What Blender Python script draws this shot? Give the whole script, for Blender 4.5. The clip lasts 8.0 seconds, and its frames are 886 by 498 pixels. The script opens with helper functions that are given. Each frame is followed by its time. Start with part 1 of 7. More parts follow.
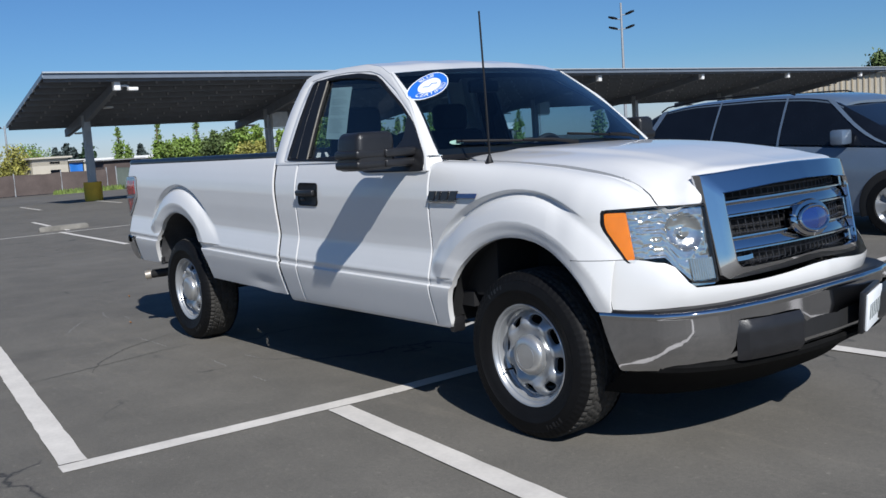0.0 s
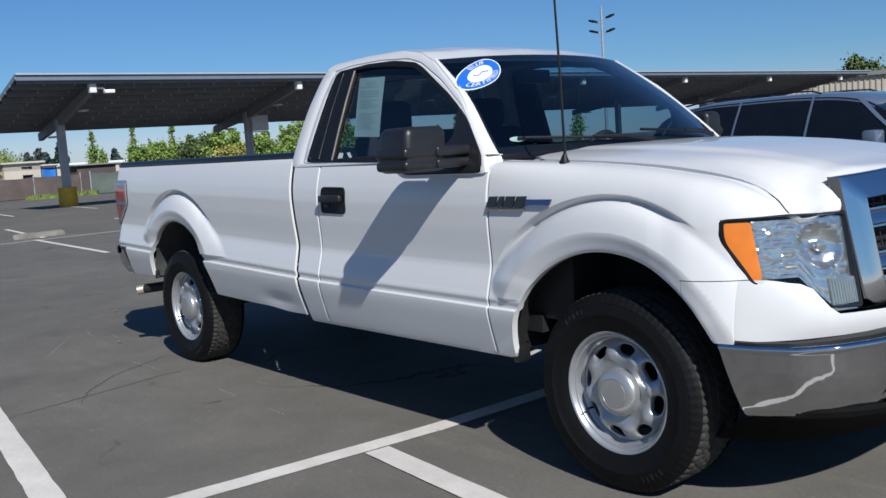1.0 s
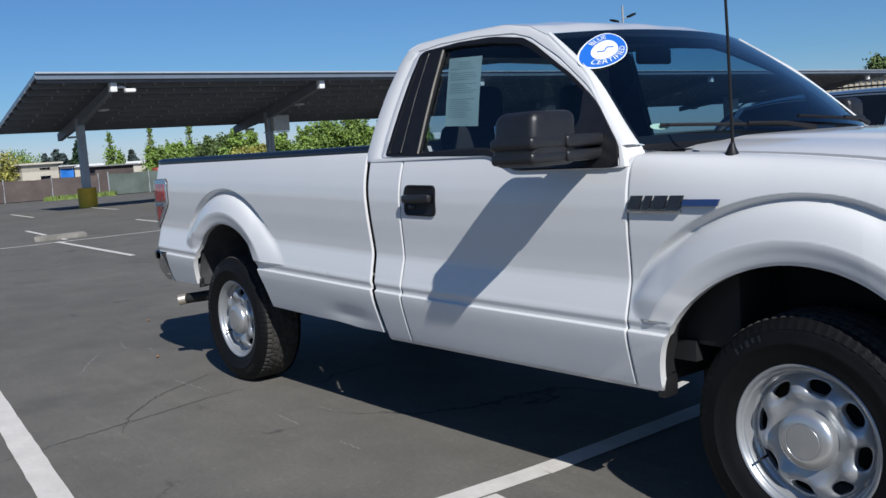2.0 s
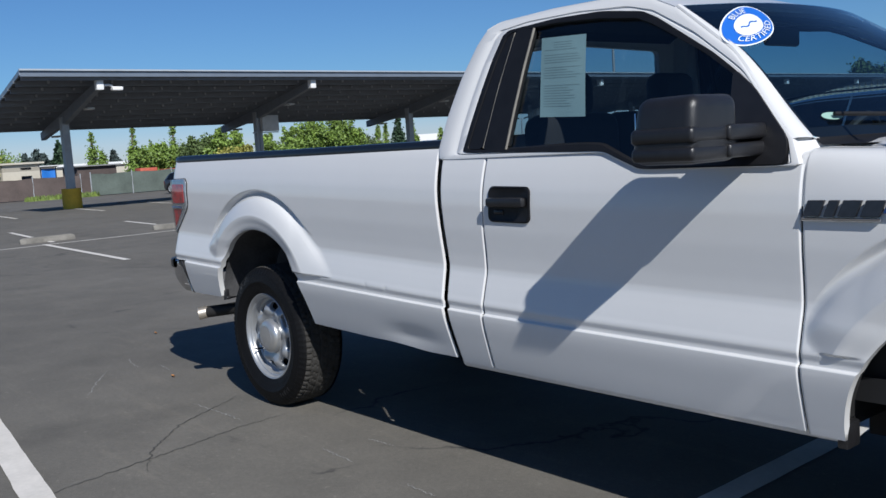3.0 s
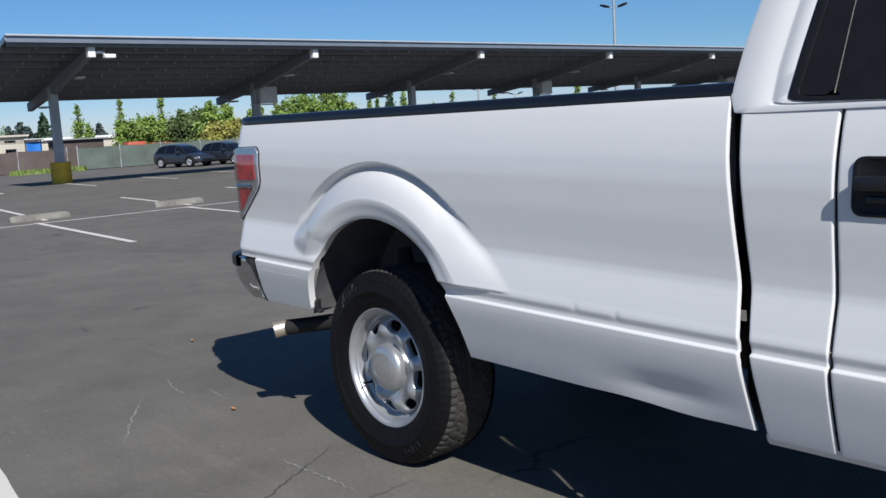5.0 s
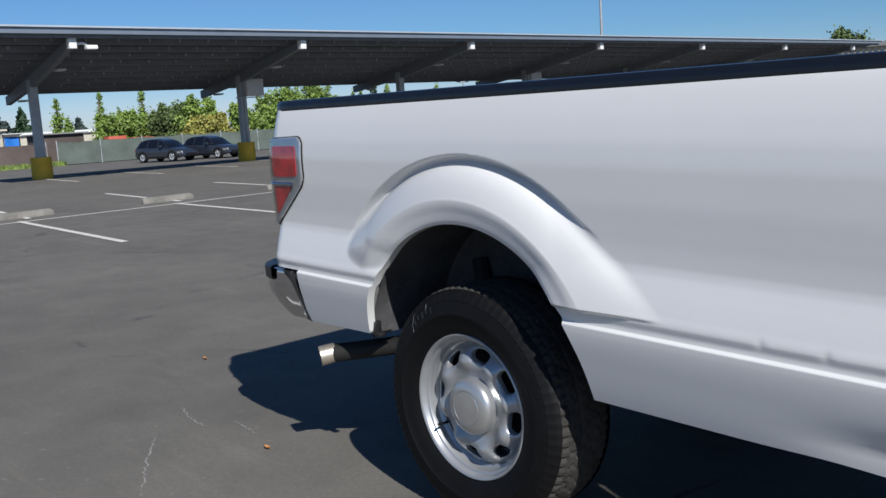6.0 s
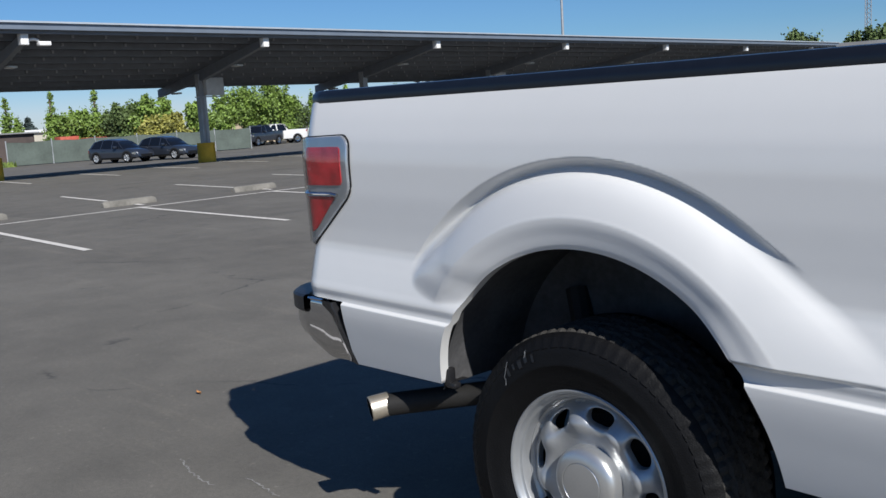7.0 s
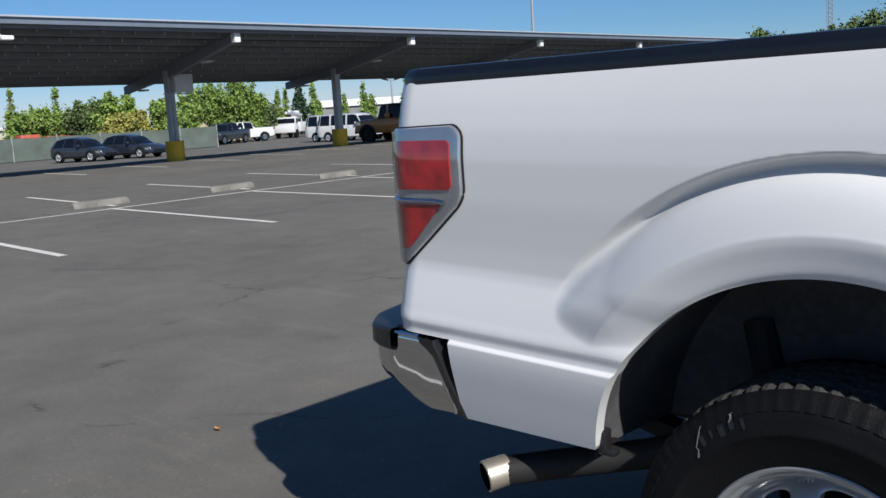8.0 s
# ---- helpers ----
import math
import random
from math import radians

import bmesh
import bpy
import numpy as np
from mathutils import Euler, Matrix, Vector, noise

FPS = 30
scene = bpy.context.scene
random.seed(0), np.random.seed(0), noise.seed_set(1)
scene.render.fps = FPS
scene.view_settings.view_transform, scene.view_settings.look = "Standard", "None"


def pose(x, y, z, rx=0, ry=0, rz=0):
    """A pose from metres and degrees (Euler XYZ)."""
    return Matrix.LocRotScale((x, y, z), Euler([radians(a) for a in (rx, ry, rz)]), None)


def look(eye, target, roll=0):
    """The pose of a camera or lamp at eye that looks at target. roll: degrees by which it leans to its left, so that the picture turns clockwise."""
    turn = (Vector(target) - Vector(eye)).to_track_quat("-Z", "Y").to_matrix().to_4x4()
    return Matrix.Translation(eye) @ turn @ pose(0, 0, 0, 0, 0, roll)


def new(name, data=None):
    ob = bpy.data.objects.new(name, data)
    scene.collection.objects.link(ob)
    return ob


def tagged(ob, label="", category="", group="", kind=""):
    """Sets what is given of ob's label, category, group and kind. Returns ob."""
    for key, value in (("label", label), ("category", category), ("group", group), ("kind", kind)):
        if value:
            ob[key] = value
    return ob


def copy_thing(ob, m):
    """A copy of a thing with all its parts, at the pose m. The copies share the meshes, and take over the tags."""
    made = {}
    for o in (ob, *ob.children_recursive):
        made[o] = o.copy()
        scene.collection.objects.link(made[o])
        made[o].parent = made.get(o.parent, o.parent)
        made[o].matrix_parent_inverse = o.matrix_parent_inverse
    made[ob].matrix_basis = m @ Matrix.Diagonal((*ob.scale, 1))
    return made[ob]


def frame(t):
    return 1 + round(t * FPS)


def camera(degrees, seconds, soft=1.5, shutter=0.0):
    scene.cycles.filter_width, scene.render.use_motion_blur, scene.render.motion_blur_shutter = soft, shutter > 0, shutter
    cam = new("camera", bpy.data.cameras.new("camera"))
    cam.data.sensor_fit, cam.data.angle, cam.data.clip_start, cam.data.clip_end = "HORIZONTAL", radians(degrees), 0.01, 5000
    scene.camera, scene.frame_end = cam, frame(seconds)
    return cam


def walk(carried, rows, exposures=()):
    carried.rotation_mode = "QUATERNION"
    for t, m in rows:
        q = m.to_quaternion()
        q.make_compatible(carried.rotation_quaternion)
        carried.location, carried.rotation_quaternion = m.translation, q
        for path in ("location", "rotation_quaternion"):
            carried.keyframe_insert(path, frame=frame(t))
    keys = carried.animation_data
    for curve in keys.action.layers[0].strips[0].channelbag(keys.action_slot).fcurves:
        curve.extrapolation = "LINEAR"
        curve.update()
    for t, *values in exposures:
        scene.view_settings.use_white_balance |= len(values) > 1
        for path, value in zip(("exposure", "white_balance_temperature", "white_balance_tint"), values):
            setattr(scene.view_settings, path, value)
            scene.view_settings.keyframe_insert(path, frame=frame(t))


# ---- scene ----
# ---- camera and its walk ----
cam = camera(51.1, 8.0)
PATH = [
    (0, (6.657, -3.722, 1.347), (5.097, -2.492, 1.119), -3.92),
    (0.5, (6.279, -3.671, 1.342), (4.748, -2.403, 1.118), -4.05),
    (1, (5.892, -3.564, 1.339), (4.364, -2.293, 1.117), -3.99),
    (1.5, (5.495, -3.487, 1.325), (3.942, -2.246, 1.109), -4.06),
    (3, (4.388, -3.362, 1.321), (2.865, -2.084, 1.106), -3.7),
    (3.5, (3.979, -3.317, 1.332), (2.471, -2.021, 1.115), -3.5),
    (4, (3.562, -3.198, 1.315), (2.087, -1.873, 1.051), -3.4),
    (4.5, (3.169, -3.112, 1.303), (1.667, -1.818, 1.04), -3.3),
    (6, (2.049, -2.848, 1.284), (0.574, -1.527, 1.0), -3.6),
    (6.5, (1.674, -2.775, 1.294), (0.241, -1.411, 1.007), -3.5),
    (7, (1.308, -2.663, 1.285), (-0.103, -1.275, 0.997), -3.5),
    (7.5, (0.943, -2.563, 1.272), (-0.477, -1.184, 0.986), -3.7),
    (8, (0.601, -2.505, 1.276), (-0.757, -1.066, 0.98), -3.5),
]
walk(cam, [(t, look(eye, target, roll)) for t, eye, target, roll in PATH], exposures=[(0, 0.17, 6050, 10), (3.5, 0.11, 6000, 10), (4.5, 0.31, 6100, 10), (6.2, 0.23, 6150, 10), (8, 0.28, 6200, 10)])

# ---- world and sun ----
# The sun stands 38 degrees high, ahead of the truck and a little to its right.
SUN = Vector((1.19, -0.42, 1.0)).normalized()
world = bpy.data.worlds.new("world")
scene.world = world
world.use_nodes = True
wn = world.node_tree
sky = wn.nodes.new("ShaderNodeTexSky")
sky.sky_type = "NISHITA"
sky.sun_disc = False
sky.sun_elevation = math.asin(SUN.z)
sky.sun_rotation = math.atan2(SUN.x, SUN.y)
sky.altitude = 300
sky.air_density, sky.dust_density, sky.ozone_density = 1.0, 0.2, 4.0
tone = wn.nodes.new("ShaderNodeMix")
tone.data_type, tone.blend_type = "RGBA", "MULTIPLY"
tone.inputs[0].default_value = 1.0
# deep blue above, paler where the sky itself turns pale towards the horizon
split = wn.nodes.new("ShaderNodeSeparateColor")
ratio = wn.nodes.new("ShaderNodeMath")
ratio.operation = "DIVIDE"
pale = wn.nodes.new("ShaderNodeMapRange")
pale.inputs["From Min"].default_value, pale.inputs["From Max"].default_value = 0.60, 1.05
tint = wn.nodes.new("ShaderNodeMix")
tint.data_type = "RGBA"
tint.inputs[6].default_value, tint.inputs[7].default_value = (0.66, 0.92, 1.18, 1), (0.92, 1.02, 1.32, 1)
wn.links.new(sky.outputs[0], split.inputs[0])
wn.links.new(split.outputs[0], ratio.inputs[0])
wn.links.new(split.outputs[2], ratio.inputs[1])
wn.links.new(ratio.outputs[0], pale.inputs[0])
wn.links.new(pale.outputs[0], tint.inputs[0])
wn.links.new(tint.outputs[2], tone.inputs[7])
wn.links.new(sky.outputs[0], tone.inputs[6])
wn.links.new(tone.outputs[2], wn.nodes["Background"].inputs[0])
wn.nodes["Background"].inputs[1].default_value = 0.058
sun_data = bpy.data.lights.new("sun", "SUN")
sun_data.energy, sun_data.angle, sun_data.color = 5.0, radians(0.53), (1.0, 0.95, 0.87)
sun = new("sun", sun_data)
sun.matrix_world = look(SUN * 50, (0, 0, 0))


# ---- materials ----
def material(name, colour, rough=0.5, metal=0.0, vary=0.15, scale=6.0, bump=0.0, bump_scale=80.0, coat=0.0, spec=0.5, tint=None, random_piece=0.0):
    m = bpy.data.materials.new(name)
    m.use_nodes = True
    nt = m.node_tree
    b = nt.nodes["Principled BSDF"]
    b.inputs["Roughness"].default_value = rough
    b.inputs["Metallic"].default_value = metal
    b.inputs["Specular IOR Level"].default_value = spec
    b.inputs["Coat Weight"].default_value = coat
    b.inputs["Coat Roughness"].default_value = 0.03
    co = nt.nodes.new("ShaderNodeTexCoord")
    n1 = nt.nodes.new("ShaderNodeTexNoise")
    n1.inputs["Scale"].default_value = scale
    n1.inputs["Detail"].default_value = 6
    n2 = nt.nodes.new("ShaderNodeTexNoise")
    n2.inputs["Scale"].default_value = scale * 9
    n2.inputs["Detail"].default_value = 4
    add = nt.nodes.new("ShaderNodeMath")
    add.operation = "MULTIPLY_ADD"
    add.inputs[1].default_value = 0.45
    ramp = nt.nodes.new("ShaderNodeValToRGB")
    lo = [max(0, c * (1 - vary)) for c in colour]
    hi = [min(1, c * (1 + vary)) for c in (tint or colour)]
    ramp.color_ramp.elements[0].position, ramp.color_ramp.elements[1].position = 0.42, 1.0
    ramp.color_ramp.elements[0].color, ramp.color_ramp.elements[1].color = (*lo, 1), (*hi, 1)
    for n in (n1, n2):
        nt.links.new(co.outputs["Object"], n.inputs["Vector"])
    nt.links.new(n2.outputs["Fac"], add.inputs[0])
    nt.links.new(n1.outputs["Fac"], add.inputs[2])
    nt.links.new(add.outputs[0], ramp.inputs[0])
    out = ramp.outputs[0]
    if random_piece:
        info = nt.nodes.new("ShaderNodeObjectInfo")
        hsv = nt.nodes.new("ShaderNodeHueSaturation")
        mr = nt.nodes.new("ShaderNodeMapRange")
        mr.inputs["To Min"].default_value, mr.inputs["To Max"].default_value = 1 - random_piece, 1 + random_piece
        nt.links.new(info.outputs["Random"], mr.inputs[0])
        nt.links.new(mr.outputs[0], hsv.inputs["Value"])
        nt.links.new(out, hsv.inputs["Color"])
        out = hsv.outputs[0]
    nt.links.new(out, b.inputs["Base Color"])
    if bump:
        n3 = nt.nodes.new("ShaderNodeTexNoise")
        n3.inputs["Scale"].default_value = bump_scale
        n3.inputs["Detail"].default_value = 5
        bp = nt.nodes.new("ShaderNodeBump")
        bp.inputs["Strength"].default_value = bump
        bp.inputs["Distance"].default_value = 0.01
        nt.links.new(co.outputs["Object"], n3.inputs["Vector"])
        nt.links.new(n3.outputs["Fac"], bp.inputs["Height"])
        nt.links.new(bp.outputs[0], b.inputs["Normal"])
    return m


def glass(name, colour, through_share, rough=0.02, ior=1.5):
    """A pane: part of the light goes through, tinted; the rest is gloss."""
    m = bpy.data.materials.new(name)
    m.use_nodes = True
    nt = m.node_tree
    nt.nodes.remove(nt.nodes["Principled BSDF"])
    out = nt.nodes["Material Output"]
    tr = nt.nodes.new("ShaderNodeBsdfTransparent")
    tr.inputs[0].default_value = (*[c * through_share for c in colour], 1)
    gl = nt.nodes.new("ShaderNodeBsdfGlossy")
    gl.inputs["Roughness"].default_value = rough
    lw = nt.nodes.new("ShaderNodeLayerWeight")
    lw.inputs["Blend"].default_value = 0.5
    pw = nt.nodes.new("ShaderNodeMath")
    pw.operation, pw.inputs[1].default_value = "POWER", 4.0
    fr = nt.nodes.new("ShaderNodeMath")
    fr.operation = "MULTIPLY_ADD"
    fr.inputs[1].default_value, fr.inputs[2].default_value = 0.9, ((ior - 1) / (ior + 1)) ** 2
    nt.links.new(lw.outputs["Facing"], pw.inputs[0])
    nt.links.new(pw.outputs[0], fr.inputs[0])
    mix = nt.nodes.new("ShaderNodeMixShader")
    nt.links.new(fr.outputs[0], mix.inputs[0])
    nt.links.new(tr.outputs[0], mix.inputs[1])
    nt.links.new(gl.outputs[0], mix.inputs[2])
    nt.links.new(mix.outputs[0], out.inputs[0])
    return m


def asphalt_material():
    m = bpy.data.materials.new("asphalt")
    m.use_nodes = True
    nt = m.node_tree
    b = nt.nodes["Principled BSDF"]
    b.inputs["Roughness"].default_value = 0.85
    b.inputs["Specular IOR Level"].default_value = 0.35
    co = nt.nodes.new("ShaderNodeTexCoord")
    obj = co.outputs["Object"]

    def noise_node(scale, detail, rough=0.55):
        n = nt.nodes.new("ShaderNodeTexNoise")
        n.inputs["Scale"].default_value, n.inputs["Detail"].default_value, n.inputs["Roughness"].default_value = scale, detail, rough
        nt.links.new(obj, n.inputs["Vector"])
        return n

    def ramp_node(src, a, ca, z, cz):
        r = nt.nodes.new("ShaderNodeValToRGB")
        r.color_ramp.elements[0].position, r.color_ramp.elements[1].position = a, z
        r.color_ramp.elements[0].color, r.color_ramp.elements[1].color = (*ca, 1), (*cz, 1)
        nt.links.new(src, r.inputs[0])
        return r

    def mixed(mode, fac, a, c):
        x = nt.nodes.new("ShaderNodeMix")
        x.data_type, x.blend_type = "RGBA", mode
        if isinstance(fac, float):
            x.inputs[0].default_value = fac
        else:
            nt.links.new(fac, x.inputs[0])
        nt.links.new(a, x.inputs[6])
        nt.links.new(c, x.inputs[7])
        return x.outputs[2]

    big = ramp_node(noise_node(0.35, 5).outputs["Fac"], 0.3, (0.117, 0.109, 0.095), 0.75, (0.156, 0.146, 0.127))
    mid = ramp_node(noise_node(2.2, 6, 0.65).outputs["Fac"], 0.3, (0.84, 0.84, 0.84), 0.8, (1.16, 1.15, 1.14))
    grain = ramp_node(noise_node(210, 3, 0.7).outputs["Fac"], 0.3, (0.62, 0.62, 0.62), 0.75, (1.4, 1.4, 1.4))
    c = mixed("MULTIPLY", 1.0, big.outputs[0], mid.outputs[0])
    c = mixed("MULTIPLY", 0.75, c, grain.outputs[0])
    c = mixed("MULTIPLY", 1.0, c, ramp_node(noise_node(45, 5, 0.7).outputs["Fac"], 0.3, (0.86, 0.86, 0.86), 0.75, (1.14, 1.14, 1.13)).outputs[0])
    # cracks: borders of large warped cells, worn thin by a noise
    warp = noise_node(1.3, 5)
    vadd = nt.nodes.new("ShaderNodeVectorMath")
    vadd.operation = "MULTIPLY_ADD"
    vadd.inputs[1].default_value = (0.9, 0.9, 0.9)
    nt.links.new(warp.outputs["Color"], vadd.inputs[0])
    nt.links.new(obj, vadd.inputs[2])
    vor = nt.nodes.new("ShaderNodeTexVoronoi")
    vor.feature = "DISTANCE_TO_EDGE"
    vor.inputs["Scale"].default_value = 0.27
    nt.links.new(vadd.outputs[0], vor.inputs["Vector"])
    crack = ramp_node(vor.outputs["Distance"], 0.0, (1, 1, 1), 0.0045, (0, 0, 0))
    worn = ramp_node(noise_node(0.9, 3).outputs["Fac"], 0.5, (0, 0, 0), 0.6, (1, 1, 1))
    cm = nt.nodes.new("ShaderNodeMath")
    cm.operation = "MULTIPLY"
    nt.links.new(crack.outputs[0], cm.inputs[0])
    nt.links.new(worn.outputs[0], cm.inputs[1])
    # pale drag marks and darker oil stains
    mp = nt.nodes.new("ShaderNodeMapping")
    mp.inputs["Rotation"].default_value = (0, 0, 0.5)
    mp.inputs["Scale"].default_value = (0.35, 3.2, 1.0)
    nt.links.new(obj, mp.inputs["Vector"])
    drag = nt.nodes.new("ShaderNodeTexNoise")
    drag.inputs["Scale"].default_value, drag.inputs["Detail"].default_value, drag.inputs["Roughness"].default_value = 1.6, 7, 0.7
    nt.links.new(mp.outputs[0], drag.inputs["Vector"])
    c = mixed("MULTIPLY", 1.0, c, ramp_node(drag.outputs["Fac"], 0.56, (1, 1, 1), 0.72, (1.22, 1.20, 1.17)).outputs[0])
    c = mixed("MULTIPLY", 1.0, c, ramp_node(noise_node(0.75, 7, 0.62).outputs["Fac"], 0.30, (0.80, 0.80, 0.81), 0.44, (1, 1, 1)).outputs[0])
    speck = noise_node(26, 2, 0.5)
    c = mixed("MULTIPLY", 1.0, c, ramp_node(speck.outputs["Fac"], 0.66, (1, 1, 1), 0.74, (1.35, 1.35, 1.33)).outputs[0])
    dark = nt.nodes.new("ShaderNodeRGB")
    dark.outputs[0].default_value = (0.03, 0.03, 0.031, 1)
    c = mixed("MIX", cm.outputs[0], c, dark.outputs[0])
    nt.links.new(c, b.inputs["Base Color"])
    bp = nt.nodes.new("ShaderNodeBump")
    bp.inputs["Strength"].default_value, bp.inputs["Distance"].default_value = 0.35, 0.004
    nt.links.new(noise_node(160, 4, 0.7).outputs["Fac"], bp.inputs["Height"])
    nt.links.new(bp.outputs[0], b.inputs["Normal"])
    return m


M_ASPHALT = asphalt_material()
M_CRACK = material("crack_dark", (0.058, 0.055, 0.051), 0.95, vary=0.4, scale=20)
M_SCRAPE = material("pale_scrape", (0.24, 0.235, 0.22), 0.9, vary=0.4, scale=30)
M_DRYLEAF = material("dry_leaf", (0.42, 0.20, 0.07), 0.7, vary=0.3, scale=60)
M_PAINT_LINE = material("line_paint", (0.60, 0.565, 0.515), 0.8, vary=0.14, scale=5, bump=0.3, bump_scale=150)
M_WHITE = material("white_car_paint", (0.635, 0.632, 0.622), 0.32, vary=0.015, scale=2, coat=0.8, spec=0.25)
M_CHROME = material("chrome", (0.58, 0.58, 0.59), 0.06, 1.0, vary=0.03)
M_SATIN = material("satin_plastic", (0.013, 0.013, 0.0145), 0.36, vary=0.2, scale=30, bump=0.12, bump_scale=500)
M_DAM = material("air_dam_plastic", (0.005, 0.005, 0.005), 0.9, vary=0.3, scale=20, spec=0.1)
M_RAIL = material("rail_cap_plastic", (0.006, 0.007, 0.010), 0.3, vary=0.2, scale=20, bump=0.1, bump_scale=400, spec=0.7)
M_BLACK = material("black_plastic", (0.008, 0.008, 0.009), 0.5, vary=0.25, scale=20, spec=0.3)
M_WELL = material("grey_wheel_well", (0.065, 0.065, 0.068), 0.75, vary=0.5, scale=7, bump=0.2, bump_scale=60)
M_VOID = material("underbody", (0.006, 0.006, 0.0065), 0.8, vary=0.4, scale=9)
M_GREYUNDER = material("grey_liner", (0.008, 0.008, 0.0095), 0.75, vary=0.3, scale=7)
M_TYRE = material("tyre_rubber", (0.0055, 0.0055, 0.006), 0.55, vary=0.25, scale=12, bump=0.2, bump_scale=250, spec=0.15)
M_SCUFF = material("paint_scuff", (0.20, 0.20, 0.195), 0.8, vary=0.5, scale=60)
M_TREAD = material("tyre_tread", (0.042, 0.040, 0.037), 0.9, vary=0.35, scale=18, bump=0.3, bump_scale=200, spec=0.15)
M_WHEEL = material("silver_wheel_paint", (0.39, 0.40, 0.41), 0.34, 0.55, vary=0.06, scale=25, coat=0.3)
M_CAP = material("hub_cap_silver", (0.55, 0.55, 0.54), 0.28, 0.75, vary=0.05, scale=20)
M_WSGLASS = glass("windscreen_glass", (0.58, 0.84, 1.0), 0.74, ior=1.85)
M_GLASS = glass("tinted_glass", (0.62, 0.74, 0.80), 0.85, ior=1.7)
M_GLASS_DARK = glass("privacy_glass", (0.06, 0.08, 0.10), 0.6)
M_LENS = glass("clear_lens", (0.93, 0.95, 0.95), 0.95)
M_AMBER = material("amber_lens", (0.74, 0.195, 0.001), 0.25, vary=0.14, scale=30, coat=0.3)
M_RED = material("red_lens", (0.36, 0.014, 0.018), 0.10, vary=0.5, scale=22, coat=1.0)
M_REFLECT = material("lamp_reflector", (0.68, 0.67, 0.64), 0.14, 0.9, vary=0.1, scale=25, bump=0.08, bump_scale=40)
M_LAMPEDGE = material("lamp_border", (0.44, 0.46, 0.49), 0.12, 0.7, vary=0.1, scale=25)
M_FAINT = material("faint_print", (0.20, 0.265, 0.27), 0.7)
M_PAPER = material("paper", (0.27, 0.37, 0.38), 0.7, vary=0.05)
M_PRINT = material("print_grey", (0.16, 0.18, 0.18), 0.7)
M_BLUE = material("sticker_blue", (0.02, 0.13, 0.52), 0.4, vary=0.1)
M_STICKER = material("sticker_white", (0.75, 0.77, 0.78), 0.5, vary=0.05)
M_BADGE = material("dark_badge_chrome", (0.04, 0.042, 0.05), 0.2, 0.5, vary=0.2, scale=60)
M_EMBLEM = material("emblem_blue", (0.012, 0.030, 0.13), 0.2, vary=0.1, coat=1.0)
M_SEAT = material("grey_cloth", (0.011, 0.0115, 0.013), 0.9, vary=0.2, scale=40)
M_DASH = material("dark_dash", (0.009, 0.009, 0.010), 0.7)
# pipe steel carries the shade under bumper and bed in its colour
M_EXHAUST = material("shaded_exhaust_steel", (0.016, 0.015, 0.014), 0.7, 0.3, vary=0.4, scale=15)
M_TIP = material("exhaust_tip", (0.62, 0.55, 0.45), 0.35, 0.8, vary=0.15, scale=40)
M_STEEL = material("galvanised_steel", (0.34, 0.355, 0.37), 0.5, 0.35, vary=0.15, scale=3)
M_BEAM = material("painted_beam", (0.150, 0.163, 0.185), 0.6, vary=0.15, scale=3)
M_PANEL = material("solar_panel_back", (0.050, 0.055, 0.068), 0.6, vary=0.3, scale=2, random_piece=0.18)
M_FLASH = material("edge_flashing", (0.42, 0.46, 0.50), 0.45, 0.3, vary=0.1, scale=2)
M_FASCIA = material("canopy_edge", (0.17, 0.20, 0.245), 0.4, 0.3, vary=0.1, scale=2)
M_PANELTOP = material("solar_glass", (0.02, 0.03, 0.07), 0.15, vary=0.1)
M_YELLOW = material("yellow_paint", (0.58, 0.36, 0.025), 0.7, vary=0.2, scale=3, bump=0.2, bump_scale=40)
M_CONC = material("concrete", (0.165, 0.155, 0.135), 0.9, vary=0.4, scale=5, bump=0.4, bump_scale=60)
M_LAMPWHITE = material("white_fixture", (0.75, 0.75, 0.74), 0.4, vary=0.05)
M_BOXGREY = material("grey_cabinet", (0.5, 0.5, 0.49), 0.55, vary=0.1)
M_FENCE_G = material("green_screen", (0.085, 0.105, 0.09), 0.8, vary=0.3, scale=0.8)
M_FENCE_B = material("brown_screen", (0.085, 0.065, 0.058), 0.85, vary=0.25, scale=1.2)
M_BARK = material("bark", (0.12, 0.09, 0.065), 0.9, vary=0.3, scale=8)
M_LEAF = material("leaf_green", (0.055, 0.105, 0.018), 0.55, vary=0.6, scale=1.4, tint=(0.17, 0.25, 0.045))
M_LEAF_OLIVE = material("leaf_olive", (0.045, 0.075, 0.022), 0.7, vary=0.5, scale=0.5, tint=(0.09, 0.13, 0.035))
M_LEAF_DARK = material("leaf_dark", (0.022, 0.050, 0.020), 0.7, vary=0.4, scale=0.6)
M_LEAF_YEL = material("leaf_yellow", (0.10, 0.12, 0.022), 0.6, vary=0.5, scale=1.2, tint=(0.30, 0.28, 0.06))
M_LEAF_FAR = material("leaf_far", (0.045, 0.065, 0.06), 0.8, vary=0.3, scale=0.4)
M_STUCCO = material("pale_stucco", (0.50, 0.46, 0.38), 0.9, vary=0.12, scale=0.5)
M_TAN = material("tan_wall", (0.42, 0.35, 0.24), 0.9, vary=0.1, scale=0.4)
M_ROOF = material("grey_roof", (0.22, 0.22, 0.22), 0.8, vary=0.2, scale=0.3)
M_TARP = material("blue_tarp", (0.02, 0.16, 0.55), 0.6, vary=0.2, scale=1)
